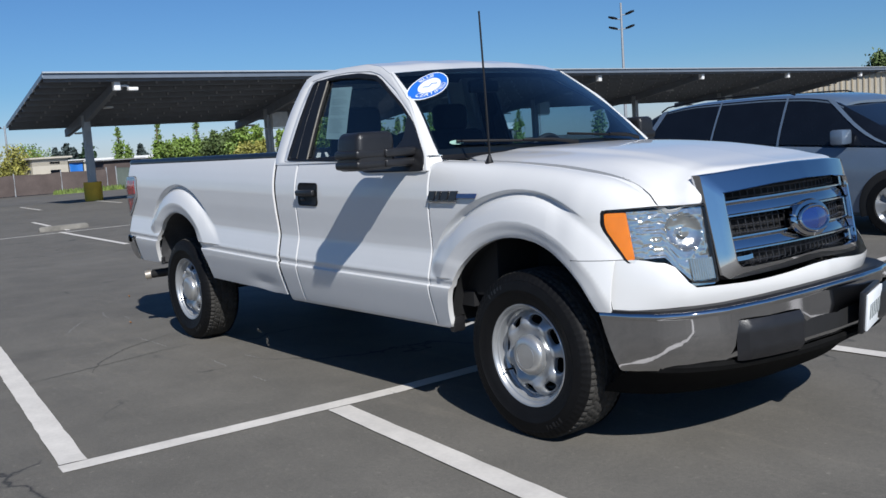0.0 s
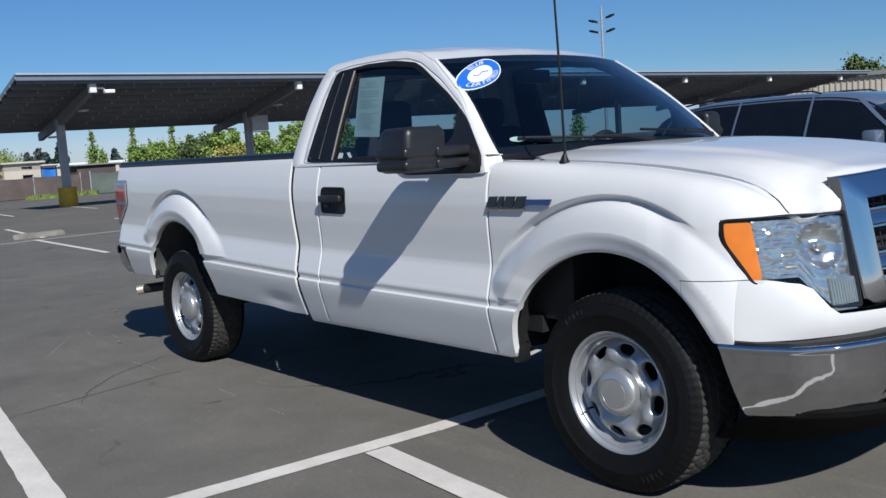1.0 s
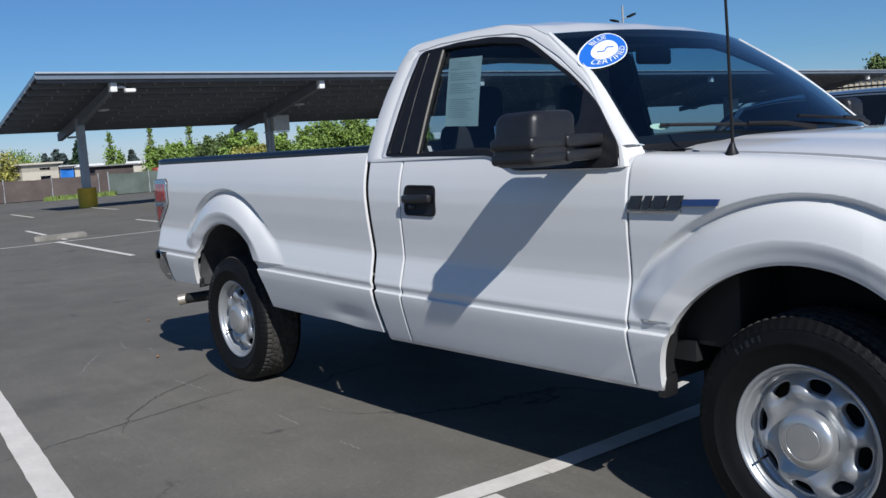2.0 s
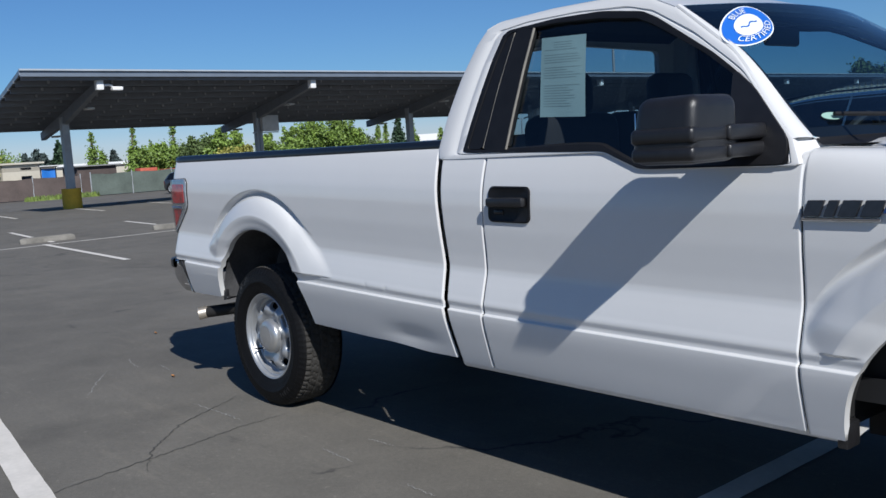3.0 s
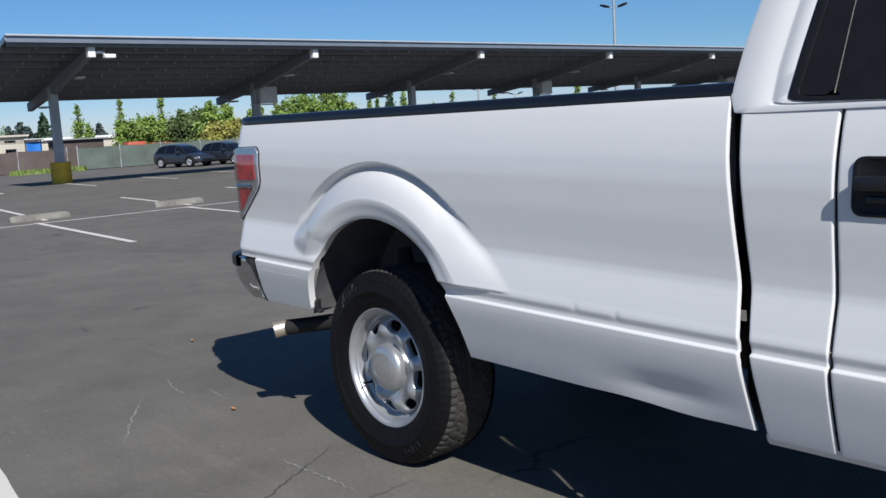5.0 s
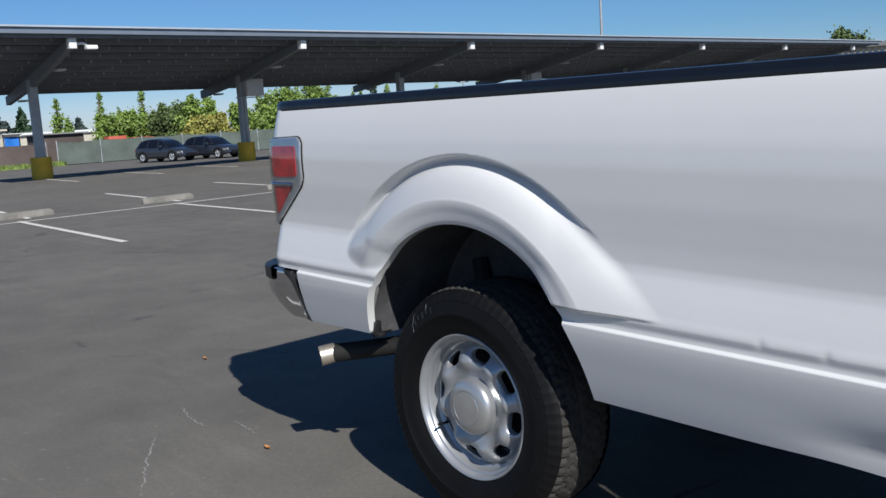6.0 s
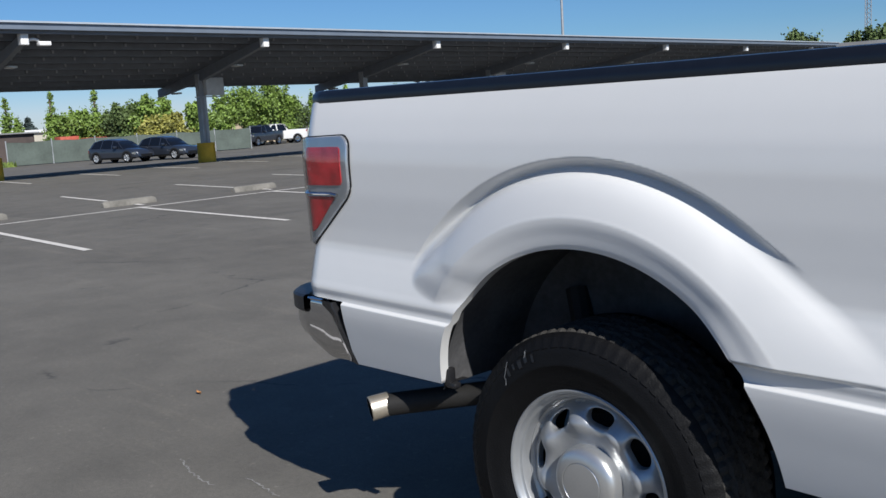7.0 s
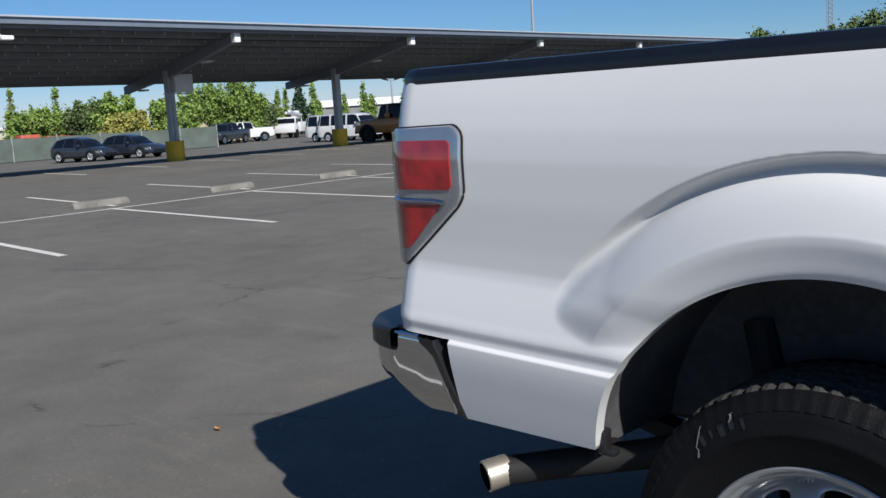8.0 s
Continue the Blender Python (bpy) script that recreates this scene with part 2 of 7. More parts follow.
M_WIN = material("far_window", (0.006, 0.008, 0.013), 0.05, spec=0.32)
M_SUV = material("dark_grey_paint", (0.030, 0.036, 0.050), 0.3, 0.3, vary=0.05, coat=1)
M_VAN = material("silver_blue_paint", (0.115, 0.155, 0.215), 0.33, 0.2, vary=0.05, coat=0.9)
M_JEEP = material("ochre_paint", (0.50, 0.20, 0.035), 0.35, vary=0.05, coat=0.8)
M_ORANGE = material("orange_sheet", (0.40, 0.085, 0.05), 0.7, vary=0.3)
M_WEED = material("weed_green", (0.060, 0.105, 0.022), 0.7, vary=0.5, scale=2, tint=(0.15, 0.20, 0.04))


# ---- mesh tools ----
def part(name, bm, mat, parent=None, label="", smooth=True, angle=35):
    """Links a bmesh as one mesh object, under a thing or a part where one is given."""
    me = bpy.data.meshes.new(name)
    bmesh.ops.recalc_face_normals(bm, faces=bm.faces)
    bm.to_mesh(me)
    bm.free()
    if smooth:
        me.shade_smooth()
        me.set_sharp_from_angle(angle=radians(angle))
    me.materials.append(mat)
    ob = new(name, me)
    if parent:
        ob.parent = parent
    if label:
        ob["label"] = label
    return ob


def thing(name, place, label, category, group="", turn=0.0):
    ob = new(name)
    ob.matrix_world = pose(*place, 0, 0, turn)
    ob.empty_display_size = 0.2
    bpy.context.view_layer.update()
    return tagged(ob, label, category, group)


def box(bm, x0, x1, y0, y1, z0, z1, bevel=0.0, seg=2):
    r = bmesh.ops.create_cube(bm, size=1.0, matrix=Matrix.Translation(((x0 + x1) / 2, (y0 + y1) / 2, (z0 + z1) / 2)) @ Matrix.Diagonal((abs(x1 - x0), abs(y1 - y0), abs(z1 - z0), 1)))
    if bevel:
        es = list({e for v in r["verts"] for e in v.link_edges})
        bmesh.ops.bevel(bm, geom=es, offset=bevel, segments=seg, profile=0.5, affect="EDGES")
    return r["verts"]


def tube(bm, pts, radius, n=10, caps=True):
    """A tube along points; radius is a number or one per point."""
    pts = [Vector(p) for p in pts]
    rad = radius if isinstance(radius, (list, tuple)) else [radius] * len(pts)
    rings = []
    up = Vector((0.0123, 0.0217, 1.0)).normalized()
    for i, p in enumerate(pts):
        d = (pts[min(i + 1, len(pts) - 1)] - pts[max(i - 1, 0)]).normalized()
        ref = up if abs(d.dot(up)) < 0.95 else Vector((1, 0, 0))
        a = d.cross(ref).normalized()
        c = d.cross(a).normalized()
        rings.append([bm.verts.new(p + rad[i] * (math.cos(2 * math.pi * k / n) * a + math.sin(2 * math.pi * k / n) * c)) for k in range(n)])
    for r0, r1 in zip(rings, rings[1:]):
        for k in range(n):
            bm.faces.new((r0[k], r0[(k + 1) % n], r1[(k + 1) % n], r1[k]))
    if caps:
        bm.faces.new(rings[0][::-1])
        bm.faces.new(rings[-1])


def grid(bm, rows, wrap=False):
    """Quads between rows of points of equal length. Returns the vertices."""
    vs = [[bm.verts.new(p) for p in r] for r in rows]
    for a, b in zip(vs, vs[1:]):
        m = len(a)
        for k in range(m if wrap else m - 1):
            bm.faces.new((a[k], a[(k + 1) % m], b[(k + 1) % m], b[k]))
    return vs


def lathe(bm, profile, n=48, centre=(0, 0, 0)):
    """Turns (radius, y) pairs round the y axis."""
    c = Vector(centre)
    grid(bm, [[c + Vector((r * math.cos(2 * math.pi * k / n), y, r * math.sin(2 * math.pi * k / n))) for k in range(n)] for r, y in profile], wrap=True)


def lerp_table(x, table):
    if x <= table[0][0]:
        return table[0][1]
    for (xa, ya), (xb, yb) in zip(table, table[1:]):
        if x <= xb:
            return ya + (yb - ya) * (x - xa) / (xb - xa)
    return table[-1][1]


def smooth_table(x, table):
    """Catmull-Rom through (x, y) pairs."""
    n = len(table)
    if x <= table[0][0]:
        return table[0][1]
    if x >= table[-1][0]:
        return table[-1][1]
    i = next(k for k in range(n - 1) if x <= table[k + 1][0])
    x0, y0 = table[i]
    x1, y1 = table[i + 1]

    def slope(k):
        if k == 0:
            return (table[1][1] - table[0][1]) / (table[1][0] - table[0][0])
        if k == n - 1:
            return (table[-1][1] - table[-2][1]) / (table[-1][0] - table[-2][0])
        a = (table[k][1] - table[k - 1][1]) / (table[k][0] - table[k - 1][0])
        b = (table[k + 1][1] - table[k][1]) / (table[k + 1][0] - table[k][0])
        return 0 if a * b <= 0 else 2 * a * b / (a + b)

    h = x1 - x0
    t = (x - x0) / h
    return (2 * t**3 - 3 * t**2 + 1) * y0 + (t**3 - 2 * t**2 + t) * h * slope(i) + (-2 * t**3 + 3 * t**2) * y1 + (t**3 - t**2) * h * slope(i + 1)


def step(a, b, x):
    t = min(1, max(0, (x - a) / (b - a)))
    return t * t * (3 - 2 * t)


def spaced(a, b, n):
    return [a + (b - a) * i / (n - 1) for i in range(n)]


def resample(pts, n, closed=False):
    pts = [Vector(p) for p in pts]
    if closed:
        pts = pts + [pts[0]]
    d = [0.0]
    for a, b in zip(pts, pts[1:]):
        d.append(d[-1] + (b - a).length)
    out = []
    j = 0
    for i in range(n):
        s = d[-1] * i / (n if closed else n - 1)
        while j < len(pts) - 2 and d[j + 1] < s:
            j += 1
        k = (s - d[j]) / max(1e-9, d[j + 1] - d[j])
        out.append(pts[j].lerp(pts[j + 1], min(1, max(0, k))))
    return out


def rounded(pts, radius, n=5):
    """A closed plane polygon (2D) with its corners rounded."""
    out = []
    m = len(pts)
    for i in range(m):
        p, a, b = Vector(pts[i]), Vector(pts[i - 1]), Vector(pts[(i + 1) % m])
        r = radius[i] if isinstance(radius, (list, tuple)) else radius
        r = min(r, (a - p).length * 0.45, (b - p).length * 0.45)
        s, e = p + (a - p).normalized() * r, p + (b - p).normalized() * r
        for k in range(n + 1):
            t = k / n
            out.append((1 - t) ** 2 * s + 2 * t * (1 - t) * p + t * t * e)
    return out
# ---- the pickup ----
WB, HUB = 3.69, 0.379
ARCHES = ((0.03, 0.48, 0.483), (3.70, 0.44, 0.475))
CREASE = [(-1.1, 0.765), (-0.4, 0.742), (0.5, 0.722), (1.0, 0.706), (1.7, 0.684), (3.12, 0.663), (4.2, 0.650)]
PROFILE = [(-0.30, 0.925), (-0.26, 0.945), (-0.2, 0.967), (-0.1, 0.994), (-0.04, 1.0075), (-0.0065, 1.0112), (-0.0045, 1.0100), (-0.0005, 1.0015), (0.001, 0.9995), (0.010, 0.9990), (0.026, 1.0030), (0.031, 1.0040), (0.06, 0.9975), (0.10, 0.9870), (0.13, 0.9785), (0.155, 0.9722), (0.175, 0.9702), (0.21, 0.9706), (0.26, 0.9730), (0.33, 0.9762), (0.40, 0.9765), (0.46, 0.972), (0.52, 0.960), (0.58, 0.942), (0.62, 0.926), (0.66, 0.900)]
DZ = [-0.3, -0.27, -0.24, -0.21, -0.18, -0.15, -0.12, -0.09, -0.06, -0.03, -0.014, -0.009, -0.007, -0.0055, -0.004, -0.0025, -0.001, 0.001, 0.003, 0.009, 0.014, 0.020, 0.026, 0.029, 0.032, 0.038, 0.045] + [0.050 + 0.0045 * i for i in range(107)] + [0.535 + 0.012 * i for i in range(11)] + [0.66]
FLARE = [(0.0, 0.996), (0.010, 1.0020), (0.035, 1.0080), (0.064, 1.0145), (0.073, 1.0150), (0.083, 1.0125), (0.11, 1.0040), (0.135, 0.9935), (0.155, 0.9805), (0.168, 0.9660), (0.178, 0.950), (0.24, 0.84)]
# plan of the front end: half width -> x at z 0.72
FRONT = [(0.0, 4.575), (0.2, 4.562), (0.45, 4.512), (0.62, 4.455), (0.70, 4.418), (0.767, 4.372), (0.83, 4.325), (0.879, 4.278), (0.93, 4.205), (0.955, 4.14), (0.975, 4.05), (0.985, 3.95)]


def crease(x):
    return smooth_table(x, CREASE)


def arch_z(x):
    for xc, zc, r in ARCHES:
        if abs(x - xc) < r:
            return zc + math.sqrt(r * r - (x - xc) ** 2)
    return -1


def smooth_max(a, b, k=0.007):
    h = max(k - abs(a - b), 0) / k
    return max(a, b) + h * h * k * 0.25


def flared(x, z, w, off=0.0):
    """The body width w, swollen by the wheel arches above the crease."""
    for xc, zc, r in ARCHES:
        rho = math.hypot(x - xc, z - zc) - r
        if -0.03 < rho < 0.75 and z > zc - 0.12:
            ang = math.degrees(math.atan2(x - xc, z - zc))
            if xc < 1:
                # the flare runs out gently towards the door
                rho -= 0.70 * max(0.0, rho - 0.06) * step(38, 84, ang) + 0.16 * max(0.0, rho - 0.085) * step(-40, -80, ang)
            low_ = (0.050 * step(crease(x) + 0.041, crease(x) + 0.030, z) + 0.4 * max(0.0, crease(x) - z)) if xc < 1 or ang < 0 else 0.0
            if xc < 1 and ang < 0:
                low_ += 0.011 * step(-48, -80, ang) + 0.022 * step(crease(x) + 0.17, crease(x) + 0.03, z)
            if xc < 1 and ang > 0:
                low_ += 0.014 * step(60, 80, ang) * step(crease(x) + 0.14, crease(x) + 0.03, z)
            if xc > 1:
                low_ += 0.034 * step(58, 92, ang)
            # an undercut along the upper edge of the flare, thinning out at both ends
            fold = (step(50, 20, ang) if xc < 1 else step(36, 10, ang)) * step(-56, -24, ang)
            thick = 0.010 + 0.026 * fold
            w -= 0.040 * fold * step(0, 1, max(0.0, min(1.0, (0.208 - rho) / thick)) ** 0.78)
            w = smooth_max(w, smooth_table(max(0, rho), FLARE) - low_ - off, 0.007 + (0.045 if ang > 0 else 0.055 * step(crease(x) + 0.03, crease(x) + 0.13, z)) * (1 - fold))
    return w


def half_width(x, z):
    """Half width of the lower body at x and z."""
    w = flared(x, z, smooth_table(z - crease(x), PROFILE))
    # dents low on the bed side, ahead of the rear wheel
    w -= 0.011 * math.exp(-(((x - 1.30) / 0.16) ** 2) - ((z - 0.535) / 0.04) ** 2)
    w -= 0.0016 * math.exp(-(((x - 1.02) / 0.012) ** 2) - ((z - 0.738) / 0.012) ** 2)
    w -= 0.0016 * math.exp(-(((x - 1.17) / 0.012) ** 2) - ((z - 0.732) / 0.012) ** 2)
    # rear corner
    if x < -0.93:
        q = min(1, (-0.93 - x) / 0.092)
        w -= 0.092 * (1 - math.sqrt(max(0, 1 - q * q)))
    return w


def gap_shift(x, z):
    return (0.04 - 0.1 * (z - 0.475)) * max(0, 1 - abs(x - 1.55) / 0.22)


def columns(x0, x1, step_x=0.0045):
    xs = set(spaced(x0, x1, int((x1 - x0) / step_x) + 1))
    for e in (0.0015, 0.003, 0.005):
        xs |= {x0 + e, x1 - e}
    for xc, zc, r in ARCHES:
        for s in (-1, 1):
            for k in range(12):
                x = xc + s * (r - 0.045 * (k / 11) ** 2)
                if x0 < x < x1:
                    xs.add(x)
    out = []
    for x in sorted(xs):
        if not out or x - out[-1] > 0.0013 or x == x1:
            out.append(x)
    return out


def skin(name, xs, zrows, width, side, label, parent, depth=0.03, mat=M_WHITE):
    """A stamped panel y = width(x, z), shaded by its true slope, with a flange turned inwards."""
    bm = bmesh.new()
    grid(bm, [[(x, width(x, z), z) for z in zrows(x)] for x in xs])
    bmesh.ops.remove_doubles(bm, verts=bm.verts, dist=0.0005)
    # the lower edge steps up where the lamp and the fascia begin: no bridge across the step
    for slot, zs in ((4.035, 0.835), (4.153, 1.032)):
        odd = [f for f in bm.faces if all(abs(v.co.x - slot) < 0.0008 for v in f.verts) and min(v.co.z for v in f.verts) < zs]
        bmesh.ops.delete(bm, geom=odd, context="FACES")
    me = bpy.data.meshes.new(name)
    bm.to_mesh(me)
    bm.free()
    bm = bmesh.new()
    bm.from_mesh(me)
    bm.verts.ensure_lookup_table()
    bm.verts.index_update()
    count = len(bm.verts)
    normals = []
    e = 0.0012
    for v in bm.verts:
        x, _, z = v.co
        wx = (width(x + e, z) - width(x - e, z)) / (2 * e)
        wz = (width(x, z + e) - width(x, z - e)) / (2 * e)
        normals.append(Vector((-wx, 1.0, -wz)).normalized() * Vector((1, 1, 1)))
    rim = {}
    for ed in [ed for ed in bm.edges if ed.is_boundary and not all(4.151 < v.co.x < 4.155 for v in ed.verts)]:
        quad = []
        for v in ed.verts:
            if v not in rim:
                rim[v] = (bm.verts.new(v.co), bm.verts.new(v.co - Vector((0, depth if min(abs(math.hypot(v.co.x - xc, v.co.z - zc) - r) for xc, zc, r in ARCHES) < 0.012 else min(depth, 0.007), 0))))
            quad.append(rim[v])
        bm.faces.new((quad[0][0], quad[1][0], quad[1][1], quad[0][1]))
    bm.verts.index_update()
    bmesh.ops.recalc_face_normals(bm, faces=[f for f in bm.faces if f.verts[0].index >= count])
    for v in bm.verts:
        v.co.x += gap_shift(v.co.x, v.co.z)
        v.co.y *= side
    bm.verts.index_update()
    bm.normal_update()
    flip = [f for f in bm.faces if all(v.index < count for v in f.verts) and f.normal.y * side < 0]
    bmesh.ops.reverse_faces(bm, faces=flip)
    bm.to_mesh(me)
    bm.free()
    me.shade_smooth()
    up_ = [Vector(n.vector) for n in me.vertex_normals]
    me.normals_split_custom_set_from_vertices([Vector((n.x, n.y * side, n.z)) if i < count else up_[i] for i, n in enumerate(normals + up_[count:])])
    me.materials.append(mat)
    ob = new(name, me)
    ob.parent = parent
    if label:
        ob["label"] = label
    return ob


def body_side(name, x0, x1, zbot, ztop, side, label, parent=None, soft=(True, True)):
    def width(x, z):
        e = min((x - x0) if soft[0] else 1, (x1 - x) if soft[1] else 1)
        return half_width(x, z) - 0.004 * max(0, 1 - max(0, e) / 0.005) ** 2

    def zrows(x):
        lo, hi = max(zbot(x), arch_z(x)), ztop(x)
        return [min(hi, max(lo, crease(x) + dz)) for dz in DZ]

    return skin(name, columns(x0, x1, 0.0045 if side < 0 else 0.02), zrows, width, side, label, parent)


def flange(bm, shift):
    edges = [e for e in bm.edges if e.is_boundary]
    r = bmesh.ops.extrude_edge_only(bm, edges=edges)
    bmesh.ops.translate(bm, vec=shift, verts=[g for g in r["geom"] if isinstance(g, bmesh.types.BMVert)])


def plate_ring(bm, outer, inner, place, rows=6):
    """Fills the band between two closed outlines of equal count, laid on a surface."""
    rr = [[place(o.lerp(i, k / rows)) for o, i in zip(outer, inner)] for k in range(rows + 1)]
    return grid(bm, rr, wrap=True)


def fan_patch(bm, outline, place, rows=6):
    """Fills a closed outline towards its centre, laid on a surface."""
    c = sum((Vector(p) for p in outline), Vector((0, 0))) / len(outline)
    rr = [[place(Vector(o).lerp(c, k / rows)) for o in outline] for k in range(rows)]
    vs = grid(bm, rr, wrap=True)
    m = bm.verts.new(place(c))
    last = vs[-1]
    for k in range(len(last)):
        bm.faces.new((last[k], last[(k + 1) % len(last)], m))
    return vs


truck = thing("pickup_truck", (0, 0, 0), "white single-cab long-bed pickup truck with chrome bumpers parked on asphalt", "truck")

# bed sides, cab corners, doors, rockers, fenders
for s in (-1, 1):
    bed = body_side("bed_side", -1.0205, 1.538, lambda x: crease(x) + 0.001 if x < -0.815 else (0.562 if x < 0 else 0.505 - 0.028 * (x - 0.5) + 0.003 * math.exp(-(((x - 1.14) / 0.10) ** 2)) - 0.005 * math.exp(-(((x - 1.38) / 0.09) ** 2))), lambda x: 1.34 - 0.008 * x, s, "white bed side with flared wheel arch and a dent", parent=truck, soft=(False, True))
    body_side("cab_corner", 1.569, 1.785, lambda x: 0.462, lambda x: 1.275, s, "", parent=truck)
    door = body_side("door", 1.794, 3.1135, lambda x: 0.462, lambda x: smooth_table(x, [(1.8, 1.290), (2.33, 1.289), (2.40, 1.270), (2.48, 1.232), (2.54, 1.220), (3.1, 1.213)]), s, "white door with black handle", parent=truck)
    # rocker under the cab
    bm = bmesh.new()
    grid(bm, [[(x, s * w, z) for w, z in ((0.955, 0.470), (0.950, 0.452), (0.938, 0.440), (0.90, 0.436), (0.80, 0.45))] for x in spaced(1.60, 3.215, 20)])
    part("rocker_panel", bm, M_WHITE, truck)
    # dark strips added behind the panel gaps to paint in their shade
    for xa, xb, w, zt in ((1.52, 1.66, 0.905, 1.26), (1.77, 1.81, 0.915, 1.24), (3.09, 3.14, 0.915, 1.18)):
        bm = bmesh.new()
        box(bm, xa, xb, s * 0.88, s * w, 0.48, zt)
        part("gap_seal", bm, M_BLACK, truck, "black backing strip behind a panel gap")


# front: hood, fenders, fascia, lamps, grille
SEAM = [(3.05, 1.262), (3.44, 1.242), (3.8, 1.212), (4.0, 1.183), (4.12, 1.156), (4.2, 1.124), (4.26, 1.085), (4.31, 1.037), (4.45, 1.035)]


def seam_z(x):
    return smooth_table(x, SEAM)


def front_x(w, z):
    return lerp_smooth_front(abs(w)) - (z - 0.72) * 0.17


def lerp_smooth_front(w):
    return smooth_table(w, FRONT)


def taper(x, z):
    """How far the flank has come in towards the nose at x."""
    return smooth_max(0.0, 0.982 - next_width(x, z), 0.02) if x > 3.8 else 0.0


def fender_base(x):
    w0 = smooth_table(0.985 - crease(x), PROFILE)
    w0 += (0.982 - w0) * step(3.86, 4.06, x) - taper(x, 0.985)
    ws = min(0.80 - 0.033 * step(3.2, 4.3, x), w0 - 0.01)
    return w0, ws, max(seam_z(x), 1.0)


def fender_width(x, z):
    if z < 0.985:
        w = smooth_table(z - crease(x), PROFILE)
        w += (0.982 - w) * step(3.86, 4.06, x) - taper(x, z)
    else:
        w0, ws, zs = fender_base(x)
        a = math.asin(min(1, (z - 0.985) / (zs - 0.985)) ** (1 / 0.9))
        w = ws + (w0 - ws) * max(0, math.cos(a)) ** (0.30 + 0.32 * step(3.16, 3.62, x))
    w = flared(x, z, w, taper(x, z))
    return w - 0.006 * max(0, 1 - max(0, x - 3.118) / 0.009) ** 2


def next_width(x, z):
    """Half width of the front end where its plan reaches x."""
    base = x + (z - 0.72) * 0.17
    inv = sorted((fx, w) for w, fx in FRONT)
    return smooth_table(base, inv)


def fender_rows(x):
    lo = max(0.455, arch_z(x))
    if x > 4.035:
        lo = max(lo, 0.836)
    if x > 4.153:
        lo = 1.033
    zs = max(seam_z(x), 1.0)
    side_z = [min(0.985, crease(x) + dz) for dz in DZ if crease(x) + dz < 1.0]
    side_z += [0.985] * (116 - len(side_z))
    top_z = [0.985 + (zs - 0.985) * math.sin(v * math.pi / 2) ** 0.9 for v in spaced(0.0, 1.0, 76)[1:]]
    return [max(lo, z) for z in side_z + top_z]


for s in (-1, 1):
    fx = [x for x in columns(3.118, 4.308, 0.0045 if s < 0 else 0.02) if min(abs(x - 4.035), abs(x - 4.153)) > 0.002]
    skin("front_fender", sorted(fx + [4.0345, 4.0355, 4.1525, 4.1535]), fender_rows, fender_width, s, "", truck)
    # the cheek behind the lamp's outer edge, and the fascia below it
    skin("fender_cheek", spaced(4.1525, 4.268, 24), lambda x: spaced(0.836, max(0.8365, lerp_table(x, [(4.1525, 0.972), (4.20, 0.880), (4.236, 0.8365)])), 14), fender_width, s, "", truck, depth=0.012)
    def low_width(x, z):
        return fender_width(x, z) - 0.30 * max(0, 0.70 - z) ** 1.5
    skin("fascia_side", sorted(spaced(4.037, 4.205, 24)), lambda x: spaced(min(0.83, max(0.628, arch_z(x))), 0.833, 16), low_width, s, "", truck, depth=0.02)


def hood_z(x, y):
    f = abs(y)
    edge = seam_z(x) + 0.002
    crown = smooth_table(x, [(3.05, 1.300), (3.5, 1.290), (3.9, 1.262), (4.2, 1.215), (4.35, 1.185), (4.5, 1.165)])
    back = smooth_table(f, [(0, 1.0), (0.3, 0.97), (0.44, 0.90), (0.54, 0.62), (0.62, 0.50), (0.72, 0.28), (0.80, 0.0)])
    front = smooth_table(f, [(0, 1.0), (0.45, 0.95), (0.57, 0.84), (0.63, 0.60), (0.69, 0.22), (0.74, 0.04), (0.80, 0.0)])
    t = step(3.8, 4.32, x)
    k = back + (front - back) * t
    return edge + (crown - edge) * k


bm = bmesh.new()
rows = []
for i in range(121):
    y = -0.796 + 1.592 * i / 120
    xe = front_x(y, 1.13) - 0.012 if abs(y) < 0.62 else smooth_table(abs(y), [(0.62, front_x(0.62, 1.13) - 0.012), (0.70, 4.345), (0.767, 4.305), (0.79, 4.28)])
    xs = 3.13 + 0.18 * (1 - (y / 0.79) ** 2)
    row = []
    for k in range(44):
        x = xs + (xe - xs) * k / 43
        yy = y * (1 - 0.035 * step(3.2, 4.3, x))
        z = hood_z(x, y)
        near = (xe - x)
        z -= 0.020 * max(0, 1 - near / 0.05) ** 2
        row.append((x, yy, z))
    # the front lip, down to the lamps and the grille
    x1, y1, z1 = row[-1]
    zf = 1.140 - 0.103 * step(0.575, 0.618, abs(y1))
    for q in (0.15, 0.4, 0.7, 1.0):
        z = z1 + (min(zf, z1 - 0.004) - z1) * q
        row.append((x1 + (front_x(y1, z) - 0.003 - x1) * min(1, q * 1.6), y1, z))
    rows.append(row)
grid(bm, rows)
flange(bm, Vector((-0.01, 0, -0.012)))
part("hood", bm, M_WHITE, truck, "white hood with raised centre")

for s in (-1, 1):
    bm = bmesh.new()
    tube(bm, [(x, s * (fender_base(x)[1] - 0.004), seam_z(x) - 0.0005) for x in spaced(4.11, 4.30, 30)], 0.0034, 6)
    part("hood_seam", bm, M_BLACK, truck, "dark seam beside the hood")

